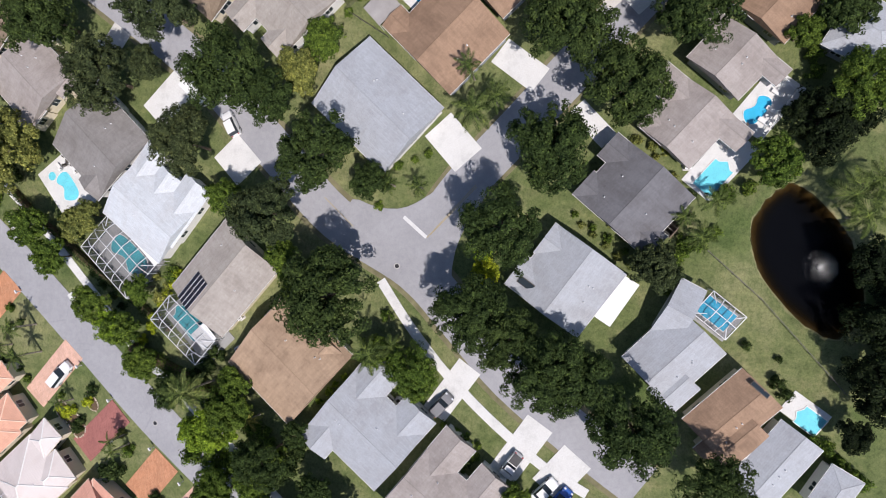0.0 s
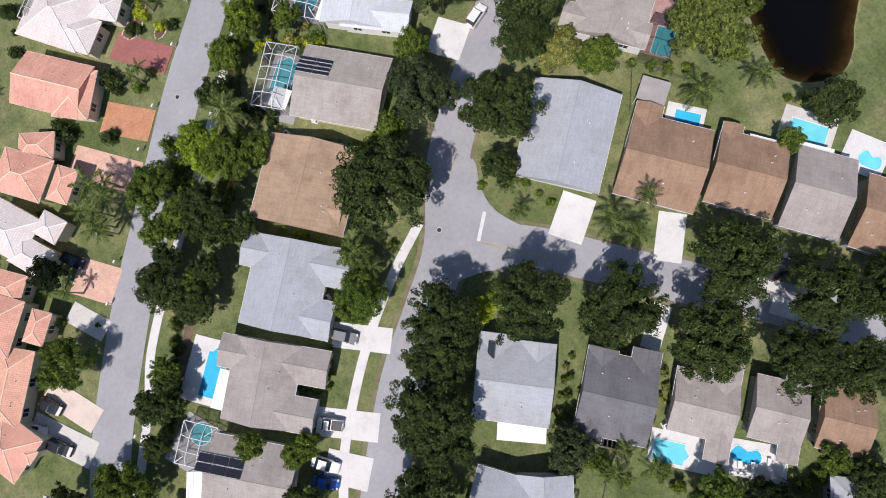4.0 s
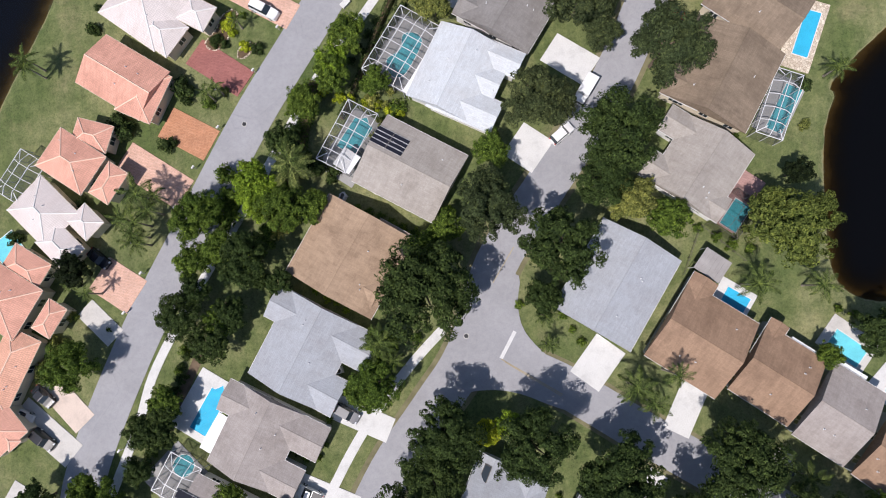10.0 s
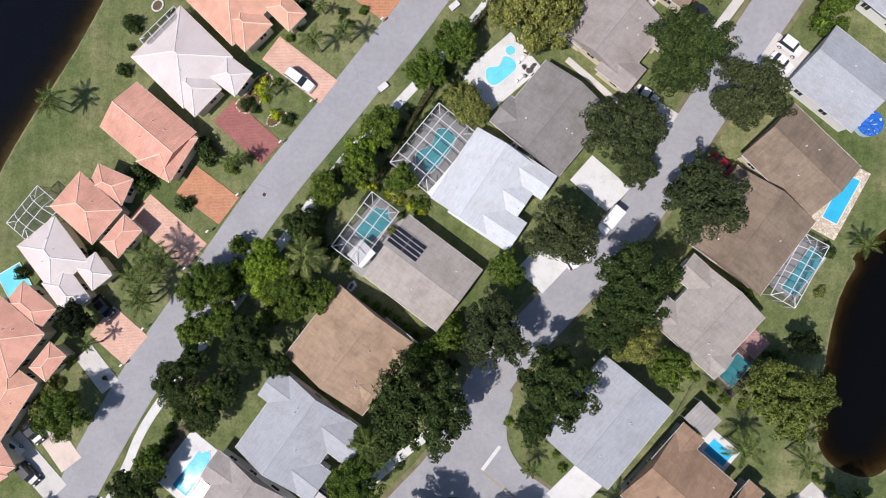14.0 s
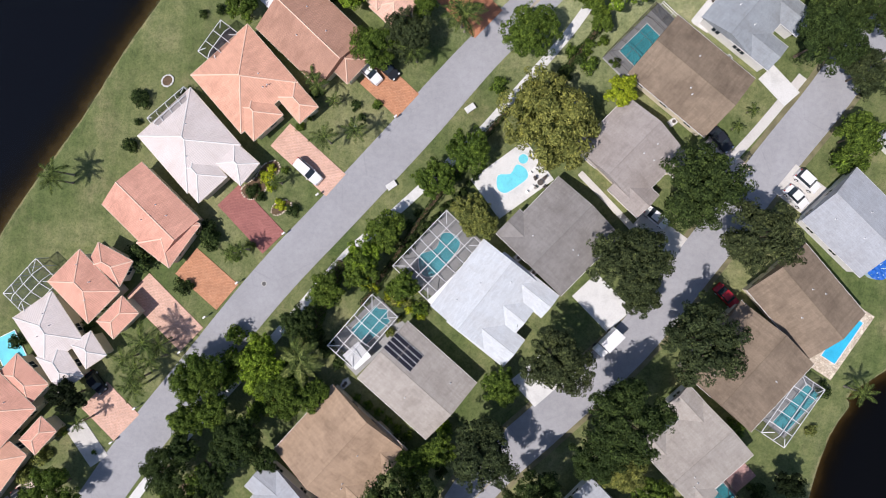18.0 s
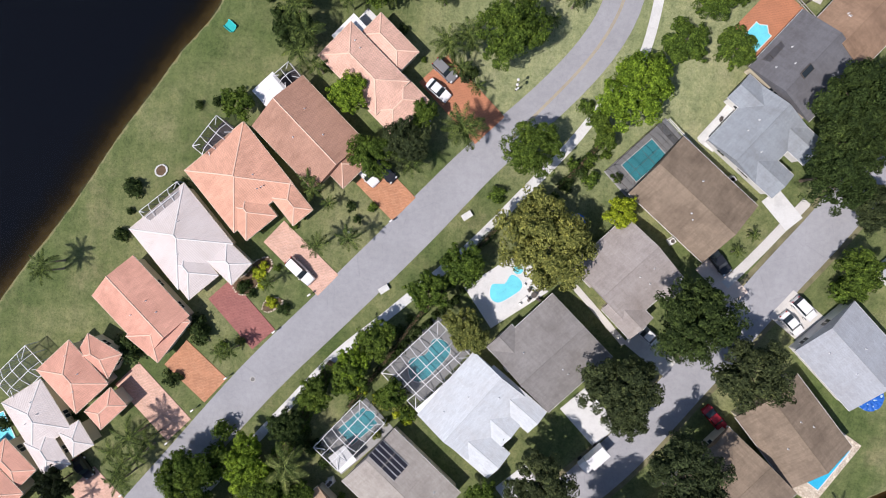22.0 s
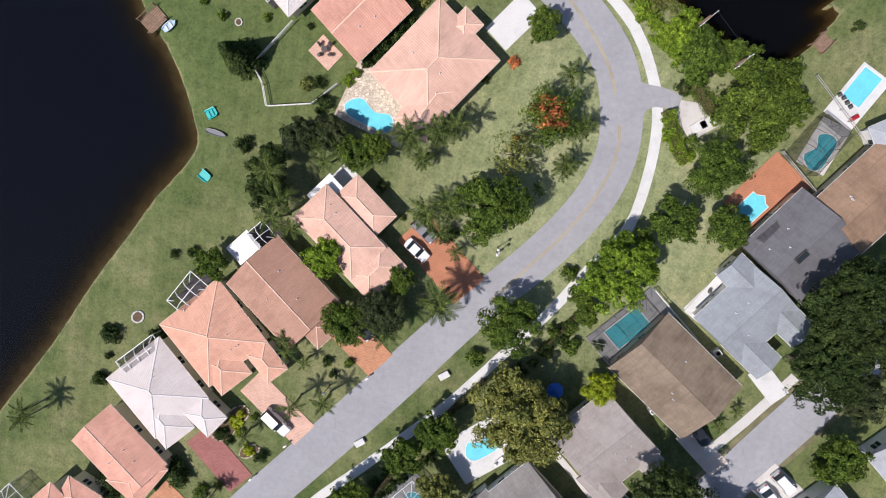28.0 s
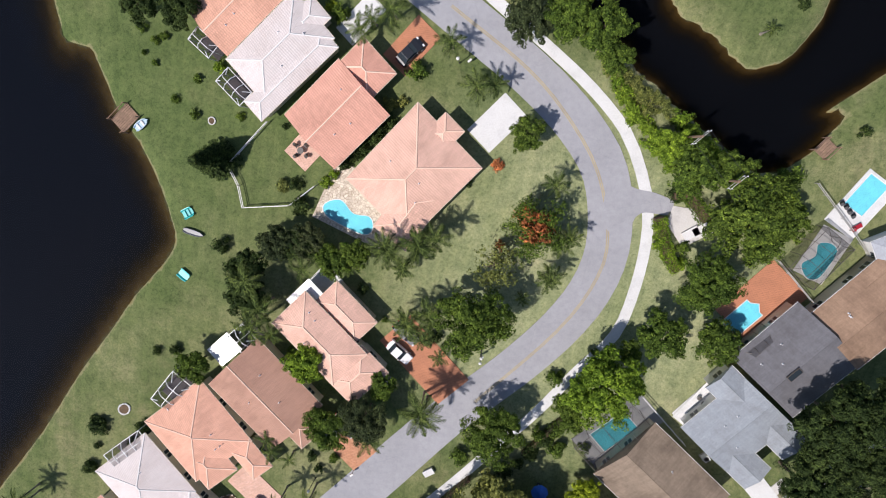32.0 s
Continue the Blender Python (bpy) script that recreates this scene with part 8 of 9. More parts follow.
shrub(43.55, 68.67, 1.12, 1.2, LEAF_OLIVE, 'olive-green garden shrub on the lawn', 93, 3)
shrub(-49.6, 63.47, 0.96, 1.1, LEAF_OAK, 'dark green garden shrub on the lawn', 160, 0)
shrub(-46.65, 64.36, 1.12, 1.5, LEAF_OAK, 'dark green garden shrub on the lawn', 227, 1)
shrub(-58.68, 48.8, 1.76, 1.8, LEAF_OAK, 'dark green garden shrub on the lawn', 294, 2)
shrub(-59.91, 40.88, 1.28, 1.6, LEAF_OAK, 'dark green garden shrub on the lawn', 1, 3)
shrub(-28.93, 55.85, 1.12, 1.2, LEAF_OAK, 'dark green garden shrub on the lawn', 68, 0)
shrub(-23.2, 50.97, 1.12, 1.2, LEAF_OAK, 'dark green garden shrub on the lawn', 135, 1)
shrub(-19.73, 51.6, 0.96, 1.1, LEAF_GREEN, 'rounded green garden shrub on the lawn', 202, 2)
shrub(-7.63, 74.33, 1.44, 1.6, LEAF_OAK, 'dark green garden shrub on the lawn', 269, 3)
shrub(-15.2, 75.3, 0.64, 0.8, LEAF_GREEN, 'rounded green garden shrub on the lawn', 336, 0)
shrub(-8.34, 73.42, 1.28, 1.4, LEAF_GREY, 'grey-green garden shrub on the lawn', 43, 1)
shrub(-18.87, 79.39, 1.12, 1.2, LEAF_OAK, 'dark green garden shrub on the lawn', 110, 2)
# tall clumps added as the blossom in the flowering trees' crowns, not shrubs
shrub(2.2, 94.4, 2.0, 7.2, LEAF_RED, 'clump of orange blossom', 177, 3)
shrub(4.1, 93.6, 2.3, 7.4, LEAF_RED, 'clump of orange blossom', 244, 0)
shrub(3.2, 92.1, 2.0, 7.2, LEAF_RED, 'clump of orange blossom', 311, 1)
shrub(5.0, 92.2, 1.5, 6.9, LEAF_RED, 'clump of orange blossom', 18, 2)
shrub(-0.57, 89.36, 0.8, 3.5, LEAF_RED, 'clump of orange blossom', 85, 3)
shrub(20.68, 93.53, 1.44, 1.8, LEAF_BRIGHT, 'bright green garden shrub on the lawn', 152, 0)
shrub(22.15, 92.0, 1.28, 1.6, LEAF_BRIGHT, 'bright green garden shrub on the lawn', 219, 1)
shrub(19.99, 95.67, 1.28, 1.6, LEAF_BRIGHT, 'bright green garden shrub on the lawn', 286, 2)
shrub(23.94, 91.04, 1.12, 1.6, LEAF_BRIGHT, 'bright green garden shrub on the lawn', 353, 3)
shrub(10.74, 71.43, 1.6, 2.0, LEAF_GREEN, 'rounded green garden shrub on the lawn', 60, 0)
shrub(-28.55, 67.74, 0.8, 0.9, LEAF_GREEN, 'rounded green garden shrub on the lawn', 127, 1)
shrub(-30.29, 64.53, 0.64, 0.8, LEAF_GREEN, 'rounded green garden shrub on the lawn', 194, 2)
shrub(-38.28, 26.79, 1.12, 1.2, LEAF_OLIVE, 'olive-green garden shrub on the lawn', 261, 3)
shrub(-40.96, 25.08, 1.6, 1.5, LEAF_GREEN, 'rounded green garden shrub on the lawn', 328, 0)
shrub(-35.82, 36.51, 1.12, 1.2, LEAF_YELLOW, 'yellow-green garden shrub on the lawn', 35, 1)
shrub(-46.21, 100.08, 0.96, 1.1, LEAF_GREEN, 'rounded green garden shrub on the lawn', 102, 2)
shrub(-32.36, 92.4, 1.28, 1.4, LEAF_OLIVE, 'olive-green garden shrub on the lawn', 169, 3)
shrub(-30.55, 92.89, 1.28, 1.6, LEAF_OAK, 'dark green garden shrub on the lawn', 236, 0)
shrub(-52.72, 109.3, 0.84, 0.9, LEAF_GREEN, 'rounded green garden shrub on the lawn', 303, 1)
shrub(-54.76, 110.64, 0.96, 1.1, LEAF_GREEN, 'rounded green garden shrub on the lawn', 10, 2)
shrub(-51.36, 109.88, 0.84, 0.9, LEAF_GREEN, 'rounded green garden shrub on the lawn', 77, 3)
shrub(-54.31, 107.37, 0.48, 0.8, LEAF_GREEN, 'rounded green garden shrub on the lawn', 144, 0)
shrub(-52.62, 106.22, 0.6, 0.8, LEAF_GREEN, 'rounded green garden shrub on the lawn', 211, 1)
shrub(-43.11, 106.91, 1.12, 1.4, LEAF_BRIGHT, 'bright green garden shrub on the lawn', 278, 2)
shrub(-26.35, 93.65, 1.12, 1.2, LEAF_BRIGHT, 'bright green garden shrub on the lawn', 345, 3)
shrub(-25.3, 94.98, 0.96, 1.2, LEAF_BRIGHT, 'bright green garden shrub on the lawn', 52, 0)
shrub(-29.38, 89.82, 1.76, 2.2, LEAF_OAK, 'dark green garden shrub on the lawn', 119, 1)
shrub(-15.67, 110.72, 1.76, 2.0, LEAF_GREEN, 'rounded green garden shrub on the lawn', 186, 2)
shrub(-3.03, 100.21, 1.12, 0.9, LEAF_RED, 'clump of orange blossom', 253, 3)
shrub(-6.54, 97.06, 0.8, 1.2, LEAF_OAK, 'dark green garden shrub on the lawn', 320, 0)
shrub(-18.83, 105.76, 1.28, 1.4, LEAF_OLIVE, 'olive-green garden shrub on the lawn', 27, 1)
shrub(-17.02, 106.43, 0.96, 1.1, LEAF_OLIVE, 'olive-green garden shrub on the lawn', 94, 2)
shrub(-46.23, 105.05, 0.84, 0.9, LEAF_GREEN, 'rounded green garden shrub on the lawn', 161, 3)
shrub(-49.34, 101.79, 0.84, 0.9, LEAF_GREEN, 'rounded green garden shrub on the lawn', 228, 0)
shrub(-39.64, 100.87, 0.84, 0.9, LEAF_GREEN, 'rounded green garden shrub on the lawn', 295, 1)
shrub(-33.04, 100.52, 0.64, 0.8, LEAF_OAK, 'dark green garden shrub on the lawn', 2, 2)
shrub(-50.7, 49.93, 1.76, 1.8, LEAF_OAK, 'dark green garden shrub on the lawn', 69, 3)
shrub(-52.69, 46.98, 1.12, 1.2, LEAF_OAK, 'dark green garden shrub on the lawn', 136, 0)
shrub(15.62, 76.46, 0.8, 0.9, LEAF_GREEN, 'rounded green garden shrub on the lawn', 203, 1)
shrub(23.71, 93.34, 1.28, 1.4, LEAF_GREEN, 'rounded green garden shrub on the lawn', 270, 2)
shrub(22.62, 101.51, 1.76, 2.0, LEAF_GREEN, 'rounded green garden shrub on the lawn', 337, 3)
shrub(21.16, 100.13, 1.44, 1.6, LEAF_OAK, 'dark green garden shrub on the lawn', 44, 0)
shrub(42.16, 111.87, 0.96, 1.4, LEAF_OAK, 'dark green garden shrub on the lawn', 111, 1)
shrub(16.98, 106.5, 2.08, 1.8, LEAF_BRIGHT, 'bright green garden shrub on the lawn', 178, 2)
shrub(-27.1, 116.46, 1.6, 2.0, LEAF_GREEN, 'rounded green garden shrub on the lawn', 245, 3)
shrub(-28.48, 117.09, 1.12, 1.2, LEAF_YELLOW, 'yellow-green garden shrub on the lawn', 312, 0)
shrub(30.65, 125.58, 0.96, 1.1, LEAF_OAK, 'dark green garden shrub on the lawn', 19, 1)
shrub(10.38, 113.37, 1.26, 1.9, LEAF_BRIGHT, 'bright green garden shrub on the lawn', 86, 2)
shrub(11.49, 112.1, 1.47, 2.1, LEAF_BRIGHT, 'bright green garden shrub on the lawn', 153, 3)
shrub(12.25, 111.15, 1.27, 2.1, LEAF_BRIGHT, 'bright green garden shrub on the lawn', 220, 0)
shrub(13.24, 109.74, 1.9, 2.1, LEAF_BRIGHT, 'bright green garden shrub on the lawn', 287, 1)
shrub(14.69, 108.76, 1.42, 2.0, LEAF_BRIGHT, 'bright green garden shrub on the lawn', 354, 2)
shrub(16.17, 107.62, 1.44, 1.6, LEAF_BRIGHT, 'bright green garden shrub on the lawn', 61, 3)
shrub(16.98, 106.72, 1.44, 2.0, LEAF_BRIGHT, 'bright green garden shrub on the lawn', 128, 0)
shrub(17.88, 105.74, 1.39, 1.8, LEAF_BRIGHT, 'bright green garden shrub on the lawn', 195, 1)
shrub(19.09, 104.58, 1.79, 1.7, LEAF_BRIGHT, 'bright green garden shrub on the lawn', 262, 2)
shrub(8.96, 114.88, 1.65, 1.8, LEAF_OLIVE, 'olive-green garden shrub on the lawn', 329, 3)
shrub(10.23, 114.18, 1.26, 1.9, LEAF_OLIVE, 'olive-green garden shrub on the lawn', 36, 0)
shrub(11.55, 113.39, 1.18, 1.8, LEAF_OLIVE, 'olive-green garden shrub on the lawn', 103, 1)
shrub(12.75, 112.42, 1.69, 1.7, LEAF_OLIVE, 'olive-green garden shrub on the lawn', 170, 2)
shrub(13.91, 111.5, 1.18, 1.4, LEAF_OLIVE, 'olive-green garden shrub on the lawn', 237, 3)
shrub(14.82, 110.17, 1.57, 1.8, LEAF_OLIVE, 'olive-green garden shrub on the lawn', 304, 0)
shrub(19.11, 109.89, 1.53, 2.3, LEAF_BRIGHT, 'bright green garden shrub on the lawn', 11, 1)
shrub(20.61, 108.92, 1.87, 1.9, LEAF_BRIGHT, 'bright green garden shrub on the lawn', 78, 2)
shrub(22.06, 107.78, 1.51, 1.8, LEAF_BRIGHT, 'bright green garden shrub on the lawn', 145, 3)
shrub(23.44, 107.21, 1.46, 2.7, LEAF_BRIGHT, 'bright green garden shrub on the lawn', 212, 0)
shrub(24.97, 106.1, 1.65, 2.1, LEAF_BRIGHT, 'bright green garden shrub on the lawn', 279, 1)
shrub(26.55, 105.28, 1.31, 2.1, LEAF_BRIGHT, 'bright green garden shrub on the lawn', 346, 2)
shrub(28.0, 104.4, 1.5, 1.8, LEAF_BRIGHT, 'bright green garden shrub on the lawn', 53, 3)
shrub(28.76, 103.43, 1.7, 2.6, LEAF_BRIGHT, 'bright green garden shrub on the lawn', 120, 0)
shrub(11.38, 114.28, 1.24, 1.7, LEAF_OLIVE, 'olive-green garden shrub on the lawn', 187, 1)
shrub(12.65, 113.36, 1.53, 1.5, LEAF_OLIVE, 'olive-green garden shrub on the lawn', 254, 2)
shrub(14.24, 112.33, 1.16, 1.2, LEAF_OLIVE, 'olive-green garden shrub on the lawn', 321, 3)
shrub(15.82, 112.01, 1.16, 1.4, LEAF_OLIVE, 'olive-green garden shrub on the lawn', 28, 0)
shrub(17.12, 110.86, 1.4, 1.3, LEAF_OLIVE, 'olive-green garden shrub on the lawn', 95, 1)
shrub(18.62, 110.01, 1.39, 1.2, LEAF_OLIVE, 'olive-green garden shrub on the lawn', 162, 2)
shrub(-18.53, 103.81, 1.4, 1.7, LEAF_OAK, 'dark green garden shrub on the lawn', 229, 3)
shrub(-19.4, 102.47, 1.21, 2.0, LEAF_OAK, 'dark green garden shrub on the lawn', 296, 0)
shrub(-20.21, 101.3, 1.52, 1.8, LEAF_OAK, 'dark green garden shrub on the lawn', 3, 1)
shrub(-21.15, 100.49, 1.03, 1.5, LEAF_OAK, 'dark green garden shrub on the lawn', 70, 2)
shrub(-21.64, 99.18, 1.46, 2.2, LEAF_OAK, 'dark green garden shrub on the lawn', 137, 3)
shrub(-22.86, 98.36, 1.23, 1.7, LEAF_OAK, 'dark green garden shrub on the lawn', 204, 0)
shrub(-23.97, 97.15, 1.49, 2.0, LEAF_OAK, 'dark green garden shrub on the lawn', 271, 1)
shrub(32.67, 94.24, 2.08, 1.7, LEAF_GREEN, 'rounded green garden shrub on the lawn', 338, 2)
shrub(33.31, 98.26, 1.42, 1.9, LEAF_GREEN, 'rounded green garden shrub on the lawn', 45, 3)
shrub(33.84, 101.21, 1.33, 2.1, LEAF_GREEN, 'rounded green garden shrub on the lawn', 112, 0)
shrub(34.82, 104.79, 2.1, 2.1, LEAF_GREEN, 'rounded green garden shrub on the lawn', 179, 1)
shrub(-2.44, 42.43, 0.68, 1.3, LEAF_OAK, 'dark green garden shrub on the lawn', 246, 2)
shrub(-3.05, 41.35, 0.76, 1.7, LEAF_OAK, 'dark green garden shrub on the lawn', 313, 3)
shrub(-3.75, 40.23, 0.7, 1.4, LEAF_OAK, 'dark green garden shrub on the lawn', 20, 0)
shrub(-4.57, 38.84, 0.97, 1.7, LEAF_OAK, 'dark green garden shrub on the lawn', 87, 1)
shrub(-5.43, 38.04, 1.03, 1.6, LEAF_OAK, 'dark green garden shrub on the lawn', 154, 2)
shrub(-6.54, 36.88, 0.77, 1.3, LEAF_OAK, 'dark green garden shrub on the lawn', 221, 3)
shrub(-7.46, 36.05, 0.94, 1.7, LEAF_OAK, 'dark green garden shrub on the lawn', 288, 0)
shrub(-8.14, 34.61, 0.67, 1.7, LEAF_OAK, 'dark green garden shrub on the lawn', 355, 1)
shrub(-8.76, 34.0, 0.87, 1.3, LEAF_OAK, 'dark green garden shrub on the lawn', 62, 2)
shrub(-9.69, 32.91, 1.05, 1.5, LEAF_OAK, 'dark green garden shrub on the lawn', 129, 3)
shrub(-10.31, 31.8, 0.72, 1.4, LEAF_OAK, 'dark green garden shrub on the lawn', 196, 0)
shrub(-11.53, 30.65, 0.94, 1.4, LEAF_OAK, 'dark green garden shrub on the lawn', 263, 1)
shrub(-12.22, 29.38, 1.05, 1.6, LEAF_OAK, 'dark green garden shrub on the lawn', 330, 2)
shrub(-12.84, 28.35, 0.95, 1.3, LEAF_OAK, 'dark green garden shrub on the lawn', 37, 3)
shrub(-10.31, 22.4, 0.93, 1.4, LEAF_OLIVE, 'olive-green garden shrub on the lawn', 104, 0)
shrub(-11.48, 20.09, 0.99, 1.5, LEAF_OLIVE, 'olive-green garden shrub on the lawn', 171, 1)
shrub(-12.84, 17.59, 0.85, 1.7, LEAF_OLIVE, 'olive-green garden shrub on the lawn', 238, 2)
shrub(-14.1, 15.16, 1.12, 1.3, LEAF_OLIVE, 'olive-green garden shrub on the lawn', 305, 3)
shrub(-21.54, 24.06, 1.24, 1.3, LEAF_YELLOW, 'yellow-green garden shrub on the lawn', 12, 0)
shrub(-19.01, 22.56, 1.34, 1.3, LEAF_YELLOW, 'yellow-green garden shrub on the lawn', 79, 1)
shrub(-17.18, 22.24, 1.24, 1.6, LEAF_YELLOW, 'yellow-green garden shrub on the lawn', 146, 2)
shrub(-14.81, 21.22, 1.06, 1.2, LEAF_YELLOW, 'yellow-green garden shrub on the lawn', 213, 3)
shrub(-12.98, 20.49, 1.21, 1.3, LEAF_YELLOW, 'yellow-green garden shrub on the lawn', 280, 0)
shrub(-11.2, 19.31, 1.08, 1.4, LEAF_YELLOW, 'yellow-green garden shrub on the lawn', 347, 1)
shrub(-9.35, 18.44, 1.15, 1.6, LEAF_YELLOW, 'yellow-green garden shrub on the lawn', 54, 2)
shrub(-48.04, -15.99, 1.08, 1.8, LEAF_OAK, 'dark green garden shrub on the lawn', 121, 3)
shrub(-49.35, -17.61, 0.98, 1.3, LEAF_OAK, 'dark green garden shrub on the lawn', 188, 0)
shrub(-49.43, -19.46, 1.27, 1.8, LEAF_OAK, 'dark green garden shrub on the lawn', 255, 1)
shrub(-50.45, -21.2, 0.85, 1.4, LEAF_OAK, 'dark green garden shrub on the lawn', 322, 2)
shrub(-51.24, -22.69, 0.92, 1.5, LEAF_OAK, 'dark green garden shrub on the lawn', 29, 3)
shrub(-51.77, -24.75, 1.26, 1.8, LEAF_OAK, 'dark green garden shrub on the lawn', 96, 0)
shrub(-52.98, -26.11, 1.15, 1.3, LEAF_OAK, 'dark green garden shrub on the lawn', 163, 1)
shrub(-53.78, -27.95, 1.27, 1.8, LEAF_OAK, 'dark green garden shrub on the lawn', 230, 2)
shrub(-54.43, -29.31, 1.0, 1.8, LEAF_OAK, 'dark green garden shrub on the lawn', 297, 3)
shrub(-48.62, -15.16, 1.2, 1.7, LEAF_GREEN, 'rounded green garden shrub on the lawn', 4, 0)
shrub(-49.73, -18.18, 0.91, 1.8, LEAF_GREEN, 'rounded green garden shrub on the lawn', 71, 1)
shrub(-51.61, -21.48, 1.25, 1.4, LEAF_GREEN, 'rounded green garden shrub on the lawn', 138, 2)
shrub(-52.48, -24.56, 0.99, 1.7, LEAF_GREEN, 'rounded green garden shrub on the lawn', 205, 3)
shrub(-53.98, -27.41, 1.42, 1.5, LEAF_GREEN, 'rounded green garden shrub on the lawn', 272, 0)
shrub(-55.41, -30.29, 1.36, 1.6, LEAF_GREEN, 'rounded green garden shrub on the lawn', 339, 1)
shrub(-56.56, -32.8, 1.39, 1.9, LEAF_GREEN, 'rounded green garden shrub on the lawn', 46, 2)
shrub(-18.08, 3.99, 0.88, 1.2, LEAF_GREEN, 'rounded green garden shrub on the lawn', 113, 3)
shrub(-16.24, 3.04, 1.06, 1.2, LEAF_GREEN, 'rounded green garden shrub on the lawn', 180, 0)
shrub(-14.55, 2.1, 0.98, 1.0, LEAF_GREEN, 'rounded green garden shrub on the lawn', 247, 1)
shrub(-12.85, 0.87, 0.99, 1.3, LEAF_GREEN, 'rounded green garden shrub on the lawn', 314, 2)
shrub(-11.21, -0.29, 0.94, 1.4, LEAF_GREEN, 'rounded green garden shrub on the lawn', 21, 3)
shrub(-9.37, -1.28, 1.03, 1.1, LEAF_GREEN, 'rounded green garden shrub on the lawn', 88, 0)
shrub(-26.42, -8.46, 0.75, 1.1, LEAF_BRIGHT, 'bright green garden shrub on the lawn', 155, 1)
shrub(-24.67, -9.93, 0.97, 1.0, LEAF_BRIGHT, 'bright green garden shrub on the lawn', 222, 2)
shrub(-23.38, -10.78, 0.68, 1.0, LEAF_BRIGHT, 'bright green garden shrub on the lawn', 289, 3)
shrub(-21.97, -12.2, 0.75, 1.2, LEAF_BRIGHT, 'bright green garden shrub on the lawn', 356, 0)
shrub(-41.68, -1.23, 1.9, 2.1, LEAF_OAK, 'dark green garden shrub on the lawn', 63, 1)
shrub(-39.47, -3.37, 1.82, 2.1, LEAF_OAK, 'dark green garden shrub on the lawn', 130, 2)
shrub(-38.18, -4.53, 1.85, 2.5, LEAF_OAK, 'dark green garden shrub on the lawn', 197, 3)
shrub(-35.58, -5.17, 1.92, 2.7, LEAF_OAK, 'dark green garden shrub on the lawn', 264, 0)
shrub(-34.39, -6.33, 1.32, 2.0, LEAF_OAK, 'dark green garden shrub on the lawn', 331, 1)
shrub(-32.64, -8.15, 1.38, 2.5, LEAF_OAK, 'dark green garden shrub on the lawn', 38, 2)
shrub(-31.12, 4.99, 1.8, 2.9, LEAF_GREEN, 'rounded green garden shrub on the lawn', 105, 3)
shrub(-32.77, 2.23, 1.98, 2.3, LEAF_GREEN, 'rounded green garden shrub on the lawn', 172, 0)
shrub(-34.33, 0.07, 2.3, 2.1, LEAF_GREEN, 'rounded green garden shrub on the lawn', 239, 1)
shrub(-36.17, -2.86, 2.18, 2.7, LEAF_GREEN, 'rounded green garden shrub on the lawn', 306, 2)
shrub(-26.49, 12.66, 2.29, 2.6, LEAF_OAK, 'dark green garden shrub on the lawn', 13, 3)
shrub(-23.7, 11.44, 1.68, 2.0, LEAF_OAK, 'dark green garden shrub on the lawn', 80, 0)
shrub(-21.18, 10.26, 1.7, 2.0, LEAF_OAK, 'dark green garden shrub on the lawn', 147, 1)
shrub(-26.51, -28.67, 0.75, 1.2, LEAF_GREEN, 'rounded green garden shrub on the lawn', 214, 2)
shrub(-27.27, -30.78, 0.78, 1.0, LEAF_GREEN, 'rounded green garden shrub on the lawn', 281, 3)
shrub(-28.03, -32.2, 1.07, 1.3, LEAF_GREEN, 'rounded green garden shrub on the lawn', 348, 0)
shrub(-28.81, -34.34, 0.73, 1.3, LEAF_GREEN, 'rounded green garden shrub on the lawn', 55, 1)
shrub(17.21, -55.68, 0.8, 0.8, LEAF_OLIVE, 'olive-green garden shrub on the lawn', 122, 2)
shrub(17.88, -53.51, 0.94, 1.1, LEAF_OLIVE, 'olive-green garden shrub on the lawn', 189, 3)
shrub(18.47, -51.12, 0.93, 1.2, LEAF_OLIVE, 'olive-green garden shrub on the lawn', 256, 0)
shrub(2.76, -51.68, 0.71, 1.4, LEAF_GREEN, 'rounded green garden shrub on the lawn', 323, 1)
shrub(4.32, -49.22, 0.94, 1.2, LEAF_GREEN, 'rounded green garden shrub on the lawn', 30, 2)
shrub(5.79, -46.91, 0.76, 1.3, LEAF_GREEN, 'rounded green garden shrub on the lawn', 97, 3)
shrub(7.28, -44.24, 0.71, 1.0, LEAF_GREEN, 'rounded green garden shrub on the lawn', 164, 0)
shrub(5.43, -14.79, 0.99, 0.9, LEAF_GREEN, 'rounded green garden shrub on the lawn', 231, 1)
shrub(8.65, -16.18, 0.92, 1.2, LEAF_GREEN, 'rounded green garden shrub on the lawn', 298, 2)
shrub(11.86, -17.36, 1.07, 0.9, LEAF_GREEN, 'rounded green garden shrub on the lawn', 5, 3)
shrub(34.61, -6.77, 1.05, 1.1, LEAF_GREEN, 'rounded green garden shrub on the lawn', 72, 0)
shrub(37.04, -8.44, 1.0, 1.7, LEAF_GREEN, 'rounded green garden shrub on the lawn', 139, 1)
shrub(39.4, -9.44, 0.99, 1.3, LEAF_GREEN, 'rounded green garden shrub on the lawn', 206, 2)
shrub(41.67, -10.84, 1.06, 1.1, LEAF_GREEN, 'rounded green garden shrub on the lawn', 273, 3)
shrub(52.96, -21.73, 0.79, 1.4, LEAF_GREEN, 'rounded green garden shrub on the lawn', 340, 0)
shrub(55.22, -22.86, 0.91, 1.2, LEAF_GREEN, 'rounded green garden shrub on the lawn', 47, 1)
shrub(29.26, -72.64, 1.39, 1.9, LEAF_GREEN, 'rounded green garden shrub on the lawn', 114, 2)
